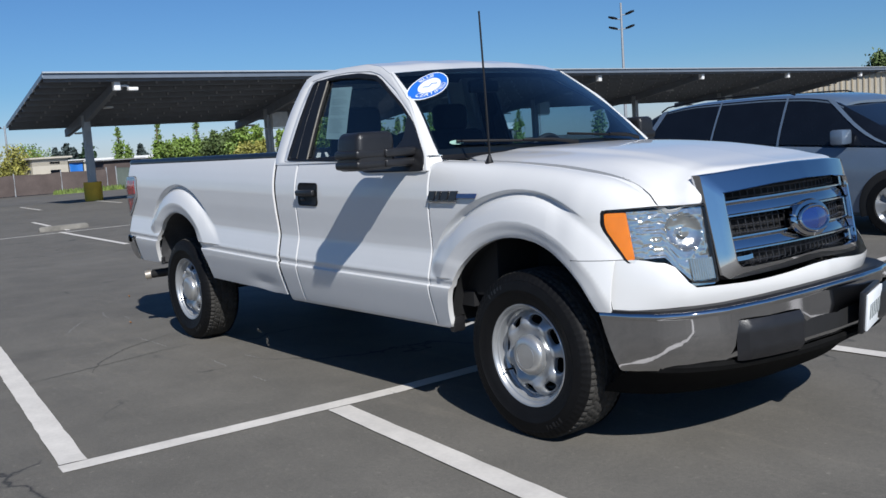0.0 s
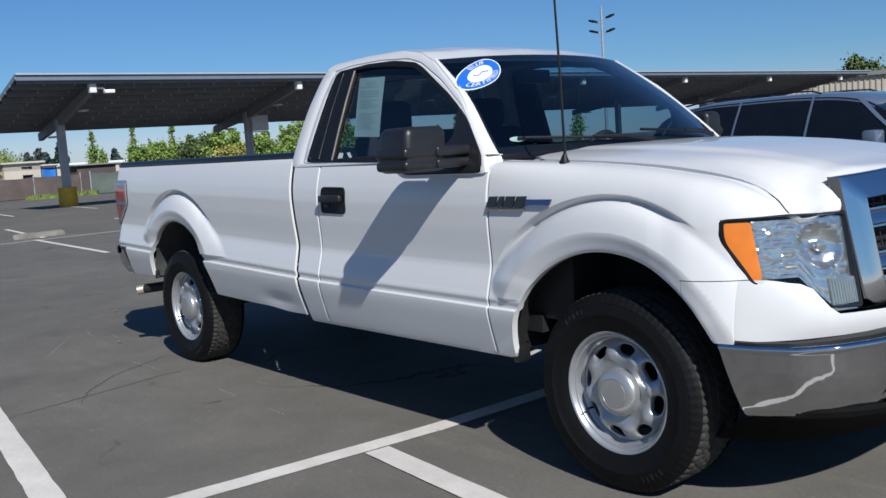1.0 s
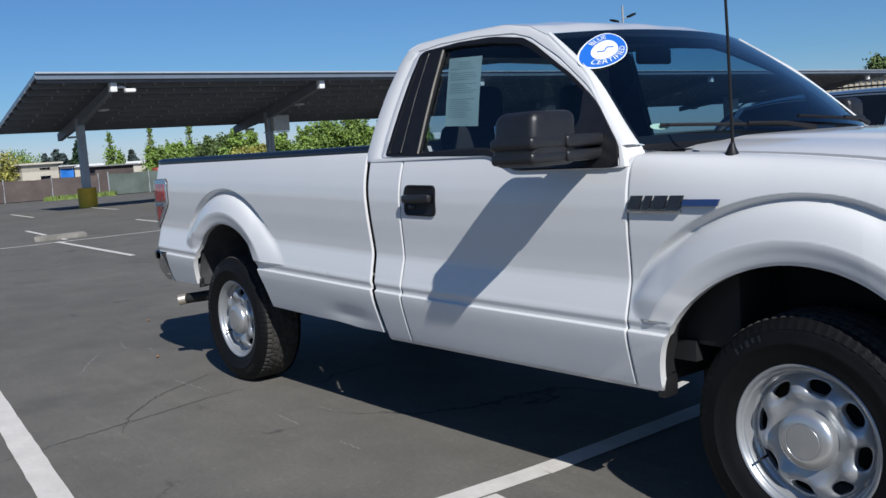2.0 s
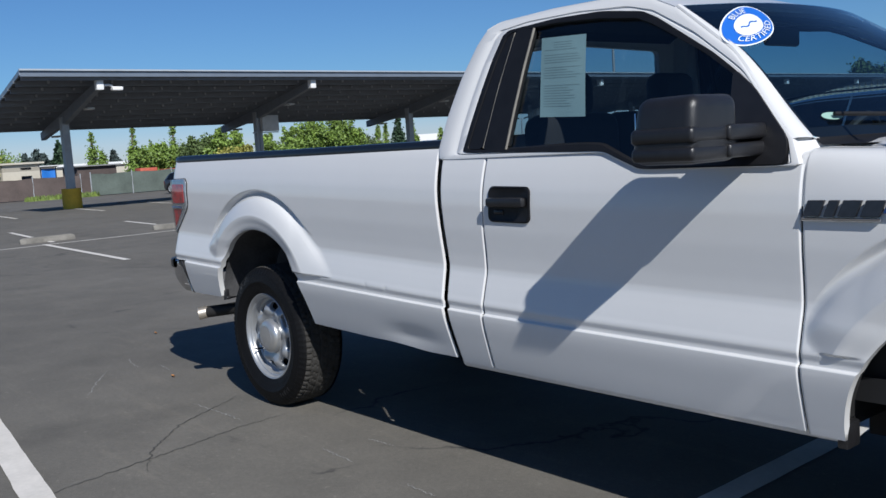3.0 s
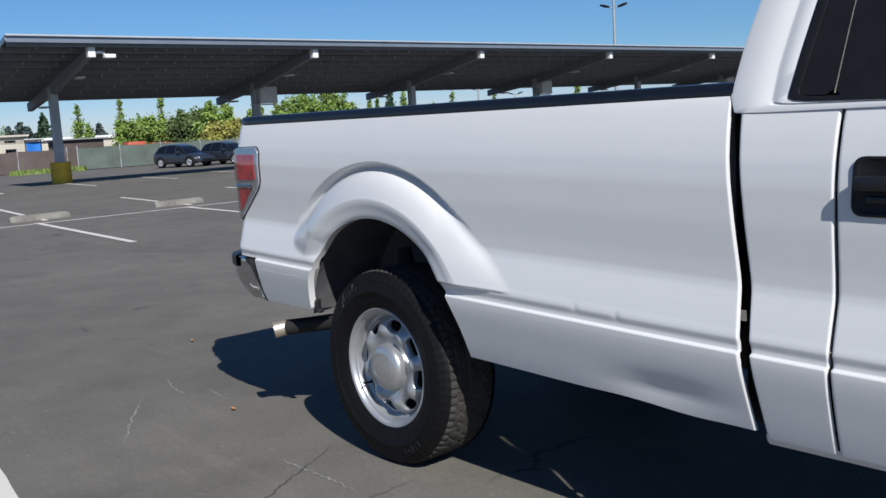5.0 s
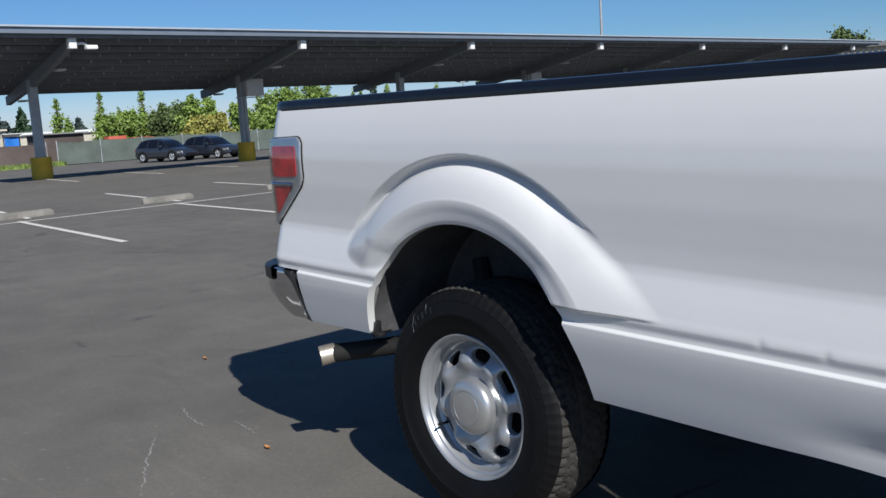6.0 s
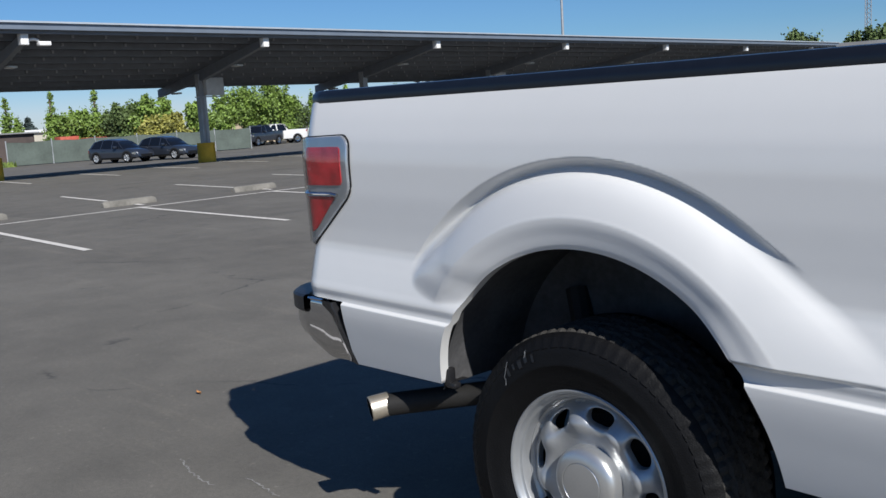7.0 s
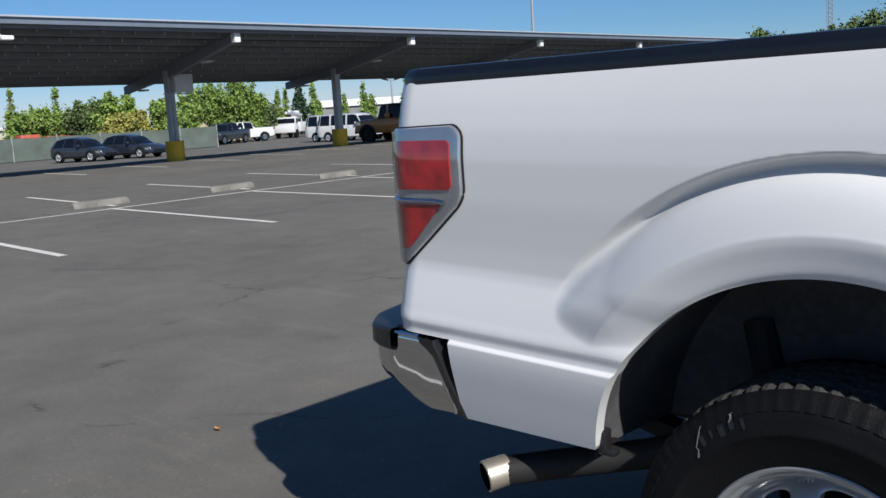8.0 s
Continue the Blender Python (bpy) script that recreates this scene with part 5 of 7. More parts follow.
def wheel_meshes():
    bm = bmesh.new()
    sector = 2 * math.pi / 8
    for j in range(8):
        mid = j * sector
        outer, inner = [], []
        n = 16
        lo, hi = 0.100, 0.205
        for k in range(n):
            outer.append((lo + (hi - lo) * k / n, -sector / 2))
        for k in range(n):
            outer.append((hi, -sector / 2 + sector * k / n))
        for k in range(n):
            outer.append((hi - (hi - lo) * k / n, sector / 2))
        for k in range(n):
            outer.append((lo, sector / 2 - sector * k / n))
        for r, a in outer:
            t = math.atan2(r - 0.162, a * 0.162)
            # rounded window, wider on its outer side
            cx, cz = math.cos(t), math.sin(t)
            m = (abs(cx) ** 2.7 + abs(cz) ** 2.7) ** (-1 / 2.7)
            ww = 0.0350 * (1 + 0.14 * cz)
            inner.append((0.162 + 0.0190 * m * cz, ww * m * cx / 0.162))
        rows = []
        for q, dd in ((0, 0), (0.2, 0), (0.4, 0), (0.6, 0), (0.78, 0), (0.9, -0.001), (0.97, -0.003), (1.0, -0.007), (1.0, -0.022)):
            row = []
            for (r0, a0), (r1, a1) in zip(outer, inner):
                r, a = r0 + (r1 - r0) * q, a0 + (a1 - a0) * q
                y = rim_depth(r, a) + dd
                row.append((r * math.cos(a + mid), -y, r * math.sin(a + mid)))
            rows.append(row)
        grid(bm, rows, wrap=True)
    lathe(bm, [(0.205, 0.048), (0.2075, 0.036), (0.2085, 0.026), (0.211, 0.0215), (0.2165, 0.0195), (0.2185, 0.017), (0.2205, 0.009), (0.2245, 0.003), (0.228, 0.0005), (0.231, 0.0), (0.234, 0.003), (0.234, 0.02)], 128)
    lathe(bm, [(0.100, 0.032), (0.094, 0.034), (0.088, 0.034), (0.02, 0.034)], 64)
    bmesh.ops.remove_doubles(bm, verts=bm.verts, dist=0.0004)
    a = bm
    cap = bmesh.new()
    lathe(cap, [(0.091, 0.034), (0.091, 0.016), (0.089, 0.008), (0.083, 0.0), (0.074, -0.005), (0.060, -0.0085), (0.056, -0.0090), (0.0545, -0.0070), (0.0525, -0.0092), (0.03, -0.0105), (0.001, -0.011)], 64)
    tyre = bmesh.new()
    n = 222
    prof = [(0.226, 0.012), (0.231, 0.004), (0.238, 0.001), (0.246, -0.004), (0.27, -0.014), (0.295, -0.0185), (0.297, -0.0205), (0.303, -0.0210), (0.306, -0.0195), (0.325, -0.0185), (0.342, -0.0130), (0.357, -0.003), (0.368, 0.006), (0.373, 0.012)]
    lathe(tyre, prof, 110)
    tread = bmesh.new()
    rows = []
    across = spaced(0.0, 1.0, 41)
    for j in range(n):
        ang = 2 * math.pi * j / n
        row = []
        for u in across:
            y = 0.010 + 0.214 * u
            edge = min(u, 1 - u)
            r = 0.3815 - 0.010 * max(0, 1 - edge / 0.08) ** 2 - 0.003 * (2 * u - 1) ** 2
            groove = 0
            for g in (0.17, 0.39, 0.61, 0.83):
                if abs(u - g - 0.012 * math.sin(j * 2 * math.pi * 44 / n)) < 0.022:
                    groove = 1
            if edge < 0.15 and (j % 3) == 0:
                groove = 1
            if 0.2 < u < 0.8 and ((j + int(u * 14)) % 4) == 0:
                groove = max(groove, 0.6)
            r -= 0.0075 * groove
            row.append((r * math.cos(ang), y, r * math.sin(ang)))
        rows.append(row)
    rows.append(rows[0])
    grid(tread, rows)
    # shoulder lugs on the side wall
    lugs = []
    for j in range(n + 1):
        ang = 2 * math.pi * (j % n) / n
        up_l = 0.0035 if j % 3 else 0.0
        lugs.append([(r * math.cos(ang), d - up_l * q, r * math.sin(ang)) for r, d, q in ((0.338, -0.0135, 0), (0.342, -0.0122, 1), (0.360, -0.0015, 1), (0.369, 0.0055, 1), (0.374, 0.013, 0.6))])
    grid(tyre, lugs)
    bmesh.ops.remove_doubles(tread, verts=tread.verts, dist=0.0002)
    back = [(0.380, 0.222), (0.36, 0.24), (0.31, 0.252), (0.26, 0.24), (0.23, 0.215)]
    lathe(tyre, back, 60)
    # raised marks on the side wall, plain bars
    marks = []
    for base, count in ((1.36, 5), (4.50, 5)):
        for k in range(count):
            a0 = base + k * 0.072
            wd, cut = 0.012 + 0.009 * ((k * 7) % 3) / 2, 0.006 * (k % 2)
            mk = bmesh.new()
            rr = []
            for r, d in ((0.314 + cut, 0.0188), (0.316 + cut, 0.0206), (0.334, 0.0176), (0.337, 0.0140)):
                rr.append([(r * math.cos(a0 + da), -d, r * math.sin(a0 + da)) for da in (-wd, 0.0, wd)])
            grid(mk, rr)
            marks.append(mk)
    return a, cap, tyre, tread, marks


def wheel_at(x, s, master=None):
    m = pose(x, s * 0.950, HUB, 0, -35, 0 if s < 0 else 180)
    if master:
        made = {}
        for o in (master, *master.children_recursive):
            c = o.copy()
            scene.collection.objects.link(c)
            made[o] = c
            c.parent = made.get(o.parent, truck)
        made[master].matrix_local = m
        return made[master]
    rim, cap, tyre, tread, marks = wheel_meshes()
    w = part("wheel", rim, M_WHEEL, truck, "silver steel wheel with eight windows", angle=40)
    part("hub_cap", cap, M_CAP, w, "round silver hub cap", angle=40)
    t = part("tyre", tyre, M_TYRE, w, "black tyre")
    for mk in marks:
        part("sidewall_mark", mk, M_SATIN, w)
    part("tread", tread, M_TREAD, w, "worn tyre tread", angle=20)
    bm = bmesh.new()
    tube(bm, [(-0.180, 0.05, 0.014), (-0.174, 0.012, 0.0135), (-0.164, -0.004, 0.013)], 0.0045, 6)
    part("valve_stem", bm, M_BLACK, w)
    bm = bmesh.new()
    lathe(bm, [(0.03, 0.10), (0.15, 0.10), (0.16, 0.11), (0.16, 0.14), (0.03, 0.14)], 32)
    lathe(bm, [(0.16, 0.12), (0.16, 0.21), (0.02, 0.21)], 32)
    # the wheel's barrel, coloured near-black for the shade behind the windows
    lathe(bm, [(0.20, 0.055), (0.205, 0.16), (0.215, 0.20)], 48)
    part("brake_drum", bm, M_VOID, w)
    w.matrix_local = m
    return w


first = wheel_at(0.0, -1)
scuff_rng = random.Random(8)
SCUFFS = []
for a0, a1, r0, r1 in ((2.35, 2.24, 0.305, 0.350), (2.05, 2.02, 0.335, 0.350)):
    SCUFFS.append((a0, a1, r0, r1))
for x, s in ((WB, -1), (0.0, 1), (WB, 1)):
    wheel_at(x, s, first)


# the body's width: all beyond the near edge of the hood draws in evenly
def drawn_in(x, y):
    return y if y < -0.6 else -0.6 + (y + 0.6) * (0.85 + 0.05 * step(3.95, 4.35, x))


for ob in truck.children:
    if ob.name.startswith("door_mirror") and ob.data.vertices[0].co.y > 0:
        for o in (ob, *ob.children):
            for v in o.data.vertices:
                v.co.y = 0.93 + (v.co.y - 0.93) * 0.72
def post_shift(x, y):
    """The near front post and door edge stand a little further back."""
    return -0.036 * step(2.78, 3.08, x) * step(3.72, 3.18, x) * step(0.4, -0.5, y)


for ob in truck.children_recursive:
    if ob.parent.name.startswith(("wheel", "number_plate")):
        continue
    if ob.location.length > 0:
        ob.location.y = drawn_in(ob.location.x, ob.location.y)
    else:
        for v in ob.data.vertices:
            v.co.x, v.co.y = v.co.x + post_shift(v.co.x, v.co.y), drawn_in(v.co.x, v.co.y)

# pale scuffs on the near rear tyre
for a0, a1, r0, r1 in SCUFFS:
    bm = bmesh.new()
    rows = []
    for q in spaced(0, 1, 9):
        a, r = a0 + (a1 - a0) * q + scuff_rng.uniform(-0.01, 0.01), r0 + (r1 - r0) * q
        d = lerp_table(r, [(0.297, 0.0215), (0.306, 0.0215), (0.325, 0.0190), (0.345, 0.0140), (0.362, 0.004)]) + 0.0012
        wd = 0.008 * scuff_rng.uniform(0.3, 1.0)
        rows.append([(r * math.cos(a + e), -d, r * math.sin(a + e)) for e in (-wd, 0.0, wd)])
    grid(bm, rows)
    part("tyre_scuff", bm, M_SCUFF, first, "pale paint scuff").matrix_local = pose(0, 0, 0, 0, 35, 0)
# ---- ground, one sheet to the horizon; the far lot lies a step lower ----
def ground_z(x, y):
    return -0.62 * step(-33.6, -34.8, x) if x < -33.6 else 0.0


bm = bmesh.new()
xs = [-2500, -900, -400, -200, -120, -80, -60, -50, -40, -34.8, -34.6, -34.4, -34.2, -34.0, -33.8, -33.6, -32, -20, -10, 0, 5, 10, 20, 40, 90, 250, 900, 2500]
ys = [-2500, -900, -300, -100, -40, -20, -10, -5, 0, 5, 10, 20, 30, 40, 60, 80, 120, 200, 400, 900, 2500]
grid(bm, [[(x, y, ground_z(x, y)) for y in ys] for x in xs])
ground = part("ground", bm, M_ASPHALT)
tagged(ground, "grey asphalt car park with fine cracks", "ground", kind="structure")


def stripe(x0, y0, x1, y1, width=0.10, z=0.004):
    bm = bmesh.new()
    a, b = Vector((x0, y0, 0)), Vector((x1, y1, 0))
    d = (b - a).normalized()
    n = Vector((-d.y, d.x, 0)) * width / 2
    rng = random.Random(int(1000 * (x0 + 7 * y0)))
    k = max(3, int((b - a).length / 0.12))
    rows = []
    for i in range(k + 1):
        p = a.lerp(b, i / k)
        rows.append([p + n * (1 + rng.uniform(-0.05, 0.04)) + Vector((0, 0, z)), p + Vector((0, 0, z + 0.001)), p - n * (1 + rng.uniform(-0.05, 0.04)) + Vector((0, 0, z))])
    grid(bm, rows)
    ob = part("parking_line", bm, M_PAINT_LINE)
    return tagged(ob, "white painted parking line on asphalt", "parking line", "parking lines", "structure")


# lines round the pickup
stripe(2.372, -2.62, 2.515, -0.9, 0.115)
stripe(2.515, -0.9, 2.53, 12.0, 0.115)
stripe(2.32, -2.548, -3.0, -1.885, 0.125, 0.006)
stripe(2.56, -1.258, 7.5, -1.72, 0.125, 0.006)
stripe(2.58, 1.34, 7.5, 1.24, 0.11, 0.006)
stripe(2.58, 3.95, 7.5, 3.85, 0.11, 0.006)
stripe(2.58, 5.75, 7.5, 5.6, 0.11, 0.006)
stripe(2.46, 3.95, -3.0, 4.3, 0.11, 0.006)
# the rows across the lane: long cross line, stall lines each side
stripe(-13.6, -8.0, -14.5, 62.0, 0.10)
for k in range(-3, 20):
    y = 1.78 + 2.76 * k
    stripe(-8.92, y, -13.85, y + 0.34, 0.10, 0.006)
    stripe(-14.2, y + 0.62, -18.9, y + 1.12, 0.10, 0.006)
for k in range(-2, 20):
    y = 4.6 + 2.74 * k
    stripe(-26.2, y + 0.5, -30.6, y + 0.95, 0.10, 0.006)


# wheel stops
def wheel_stop():
    ob_bm = bmesh.new()
    rr = []
    for i, x in enumerate(spaced(-0.53, 0.53, 19)):
        e = 0.75 if i in (0, 18) else 1
        rr.append([(x, y * e, z * e) for y, z in ((-0.085, 0), (-0.075, 0.06), (-0.05, 0.105), (0.0, 0.115), (0.05, 0.105), (0.075, 0.06), (0.085, 0))])
    vs = grid(ob_bm, rr)
    ob_bm.faces.new(vs[0])
    ob_bm.faces.new(vs[-1][::-1])
    return part("wheel_stop", ob_bm, M_CONC)


master = wheel_stop()
tagged(master, "weathered concrete wheel stop on asphalt", "wheel stop", "wheel stops")
for k in range(-2, 19):
    m = pose(-14.62 - 0.012 * k, 2.42 + 2.69 * k, 0.0, 0, 0, 94 + (k * 37 % 5 - 2))
    if k == -2:
        master.matrix_world = m
    else:
        copy_thing(master, m)

# ---- solar canopy ----
canopy = thing("solar_canopy", (-30.5, 8.3, 0), "long grey steel carport with solar panels over the stalls", "carport")
XF, ZF, XB, ZB = -25.0, 4.42, -34.3, 3.26
Y0, Y1 = 5.3, 62.0
SKEW = 0.11


def cpt(u, y, dz=0.0):
    """A point of the canopy: u 0 at the high edge, 1 at the low edge."""
    x = XF + (XB - XF) * u
    return Vector((x, y + SKEW * (XF - x), ZF + (ZB - ZF) * u + dz)) - canopy.location


LIGHTS = [7.72 + 7.85 * k + 0.1 * k * k for k in range(7)]
# panels: modules with gaps, those nearest the lane as parts of their own
nu, ny, near_rows = 9, 56, 32


def module_shape(bm, i, j):
    ya, yb = Y0 + (Y1 - Y0) * (j + 0.008) / ny, Y0 + (Y1 - Y0) * (j + 0.992) / ny
    ua, ub = (i + 0.012) / nu, (i + 0.988) / nu
    top = [cpt(u, y, 0.0) for u, y in ((ua, ya), (ub, ya), (ub, yb), (ua, yb))]
    low = [p - Vector((0, 0, 0.04)) for p in top]
    vt, vl = [bm.verts.new(p) for p in top], [bm.verts.new(p) for p in low]
    bm.faces.new(vt)
    bm.faces.new(vl[::-1])
    for k in range(4):
        bm.faces.new((vt[k], vl[k], vl[(k + 1) % 4], vt[(k + 1) % 4]))


bm = bmesh.new()
for i in range(nu):
    for j in range(near_rows, ny):
        module_shape(bm, i, j)
tagged(part("solar_module_rest", bm, M_PANEL, canopy, "dark undersides of solar panels", smooth=False), kind="stuff")
bm = bmesh.new()
module_shape(bm, 0, 0)
module = part("solar_module", bm, M_PANEL, canopy, smooth=False)
for i in range(nu):
    for j in range(near_rows):
        if i or j:
            piece = new("solar_module", module.data)
            piece.parent = canopy
            piece.location = cpt(i / nu, Y0 + (Y1 - Y0) * j / ny) - cpt(0, Y0)
bm = bmesh.new()
grid(bm, [[cpt(u, y, 0.006) for y in spaced(Y0, Y1, 20)] for u in (0, 0.5, 1)])
part("module_glass", bm, M_PANELTOP, canopy)


def bar(bm, p, q, w, h):
    """A beam of width w and height h from p to q, its top on the line."""
    d = (q - p).normalized()
    side = d.cross(Vector((0, 0, 1))).normalized() * w / 2
    up_ = side.cross(d).normalized() * h
    if up_.z < 0:
        up_ = -up_
    a = [bm.verts.new(x) for x in (p + side, p - side, p - side - up_, p + side - up_)]
    b = [bm.verts.new(x) for x in (q + side, q - side, q - side - up_, q + side - up_)]
    bm.faces.new(a)
    bm.faces.new(b[::-1])
    for k in range(4):
        bm.faces.new((a[k], a[(k + 1) % 4], b[(k + 1) % 4], b[k]))


# purlins along the canopy
for i in range(10):
    bm = bmesh.new()
    u = min(0.985, max(0.015, i / 9))
    bar(bm, cpt(u, Y0 + 0.05, -0.045), cpt(u, Y1 - 0.05, -0.045), 0.07, 0.20)
    part("purlin", bm, M_BEAM, canopy, smooth=False)
# module clips catch the light along each purlin
bm = bmesh.new()
for i in range(1, 9):
    for j in range(0, ny):
        p = cpt(i / 9, Y0 + (Y1 - Y0) * j / ny, -0.06) + Vector((0.06, 0, 0))
        box(bm, p.x - 0.02, p.x + 0.02, p.y - 0.035, p.y + 0.035, p.z - 0.09, p.z)
tagged(part("module_clip_rest", bm, M_STEEL, canopy, "small metal clips", smooth=False), kind="stuff")
# edge fascias
bm = bmesh.new()
bar(bm, cpt(-0.004, Y0, 0.03), cpt(-0.004, Y1, 0.03), 0.05, 0.20)
part("edge_beam", bm, M_FASCIA, canopy, "pale blue-grey edge beam", smooth=False)
bm = bmesh.new()
bar(bm, cpt(-0.010, Y0 - 0.02, 0.045), cpt(-0.010, Y1, 0.045), 0.09, 0.05)
part("edge_flashing", bm, M_FLASH, canopy, "bright metal flashing", smooth=False)
bm = bmesh.new()
bar(bm, cpt(1.0, Y0, 0.01), cpt(1.0, Y1, 0.01), 0.05, 0.10)
part("edge_beam", bm, M_BEAM, canopy, smooth=False)
for y in (Y0, Y1):
    bm = bmesh.new()
    bar(bm, cpt(-0.005, y, 0.02), cpt(1.005, y, 0.02), 0.04, 0.15)
    part("end_beam", bm, M_FASCIA, canopy, "pale blue-grey end beam", smooth=False)

for k, y in enumerate(LIGHTS):
    # tapered cantilever beam
    bm = bmesh.new()
    for u0, u1, h0, h1 in ((0.05, 0.56, 0.24, 0.42), (0.56, 1.035, 0.42, 0.30)):
        for s_, dz in ((0.09, 0.0),):
            a = [cpt(u0, y + e, -0.245 + d) for e, d in ((-s_, 0), (s_, 0), (s_, -h0), (-s_, -h0))]
            b = [cpt(u1, y + e, -0.245 + d) for e, d in ((-s_, 0), (s_, 0), (s_, -h1), (-s_, -h1))]
            va, vb = [bm.verts.new(p) for p in a], [bm.verts.new(p) for p in b]
            bm.faces.new(va)
            bm.faces.new(vb[::-1])
            for q in range(4):
                bm.faces.new((va[q], va[(q + 1) % 4], vb[(q + 1) % 4], vb[q]))
    part("cantilever_beam", bm, M_BEAM, canopy, smooth=False)
    # post, leaning slightly, on a yellow concrete base
    top = cpt(0.585, y, -0.5)
    base = Vector((-30.6 - canopy.location.x, top.y, 0))
    bm = bmesh.new()
    vs = box(bm, base.x - 0.14, base.x + 0.14, top.y - 0.13, top.y + 0.13, 0.66, top.z + 0.1)
    post = part("post", bm, M_STEEL, canopy, "grey steel post", smooth=False)
    bm = bmesh.new()
    bmesh.ops.create_cone(bm, cap_ends=True, segments=28, radius1=0.345, radius2=0.340, depth=0.74, matrix=Matrix.Translation((base.x, top.y, 0.37)))
    part("post_base", bm, M_YELLOW, canopy, "yellow painted concrete post base")
    # lamp under the beam tip
    bm = bmesh.new()
    p = cpt(0.045, y, -0.36)
    box(bm, p.x - 0.02, p.x + 0.22, p.y - 0.11, p.y + 0.11, p.z - 0.14, p.z + 0.16, 0.015)
    part("junction_box", bm, M_LAMPWHITE, canopy, "white junction box")
    for u in (0.32, 0.92):
        bm = bmesh.new()
        p = cpt(u, y, -0.62)
        box(bm, p.x - 0.22, p.x + 0.22, p.y + 0.16, p.y + 0.42, p.z, p.z + 0.07, 0.02)
        part("light_fitting", bm, M_BOXGREY, canopy, "flat grey light fitting")
# flood lamp beside the first box
bm = bmesh.new()
p = cpt(0.045, LIGHTS[0], -0.36)
tube(bm, [p + Vector((0.1, 0.1, 0)), p + Vector((0.12, 0.3, 0.02)), p + Vector((0.12, 0.42, -0.02))], 0.04, 8)
box(bm, p.x, p.x + 0.25, p.y + 0.38, p.y + 0.72, p.z - 0.16, p.z - 0.04, 0.03)
part("flood_lamp", bm, M_LAMPWHITE, canopy, "white flood lamp")
# inverter cabinets on every other post
for k in (1, 3, 5):
    bm = bmesh.new()
    y = cpt(0.585, LIGHTS[k]).y
    x = -30.6 - canopy.location.x
    box(bm, x + 0.15, x + 0.42, y + 0.02, y + 0.78, 2.52, 3.18, 0.02)
    part("inverter_box", bm, M_BOXGREY, canopy, "grey electrical cabinet")
    bm = bmesh.new()
    box(bm, x + 0.14, x + 0.22, y - 0.35, y + 0.85, 2.46, 2.50)
    tube(bm, [(x + 0.17, y, 2.5), (x + 0.17, y, 0.75)], 0.03, 8)
    part("conduit", bm, M_STEEL, canopy)


# cracks, pale scrapes and two dry leaves on the asphalt beside the pickup
def ground_mark(name, points, width, mat, label, seed):
    rng = random.Random(seed)
    pts = resample([(x, y, 0) for x, y in points], max(6, int(14 * len(points))))
    bm = bmesh.new()
    rows = []
    for k, p in enumerate(pts):
        d = (pts[min(k + 1, len(pts) - 1)] - pts[max(k - 1, 0)]).normalized()
        n = Vector((-d.y, d.x, 0))
        e = 1 - abs(2 * k / (len(pts) - 1) - 1) ** 4
        c = p + n * rng.uniform(-1, 1) * width * 0.8
        wd = width * rng.uniform(0.25, 1.0) * e + 0.0005
        rows.append([c + n * wd / 2 + Vector((0, 0, 0.0025)), c - n * wd / 2 + Vector((0, 0, 0.0025))])
    grid(bm, rows)
    return tagged(part(name, bm, mat), label, "ground mark", kind="structure")


for k, pts in enumerate((((0.46, -2.35), (0.351, -1.857), (0.303, -1.595), (0.227, -1.288), (0.205, -0.974)), ((0.52, -1.88), (0.22, -1.73), (-0.07, -1.46), (-0.35, -0.98)), ((0.46, -2.35), (0.52, -2.75), (0.70, -3.3)))):
    ground_mark("pavement_crack", pts, 0.011, M_CRACK, "dark hairline crack in the asphalt", 40 + k)
for k, pts in enumerate((((-0.40, -1.22), (-0.11, -1.21), (0.14, -1.21)), ((0.85, -1.19), (1.01, -1.20), (1.14, -1.21)), ((1.51, -1.22), (1.71, -1.23)), ((0.90, -0.97), (1.09, -0.96)), ((-1.96, -0.97), (-1.76, -1.03), (-1.60, -1.04)), ((-1.69, -1.23), (-1.39, -1.41), (-1.11, -1.56)), ((-1.57, -0.92), (-1.32, -0.95)))):
    ground_mark("scrape_mark", pts, 0.009, M_SCRAPE, "pale scrape on the asphalt", 60 + k)
for k, (x, y) in enumerate(((-1.13, -1.02), (-2.70, -0.46))):
    bm = bmesh.new()
    grid(bm, [[(x + 0.022 * u, y + 0.010 * v * (1 - u * u) + 0.004, 0.004 + 0.008 * abs(v) + 0.004 * u * u) for v in (-1, 0, 1)] for u in (-1, -0.5, 0, 0.5, 1)])
    tagged(part("dry_leaf", bm, M_DRYLEAF), "small curled orange-brown dry leaf on asphalt", "leaf", "dry leaves")
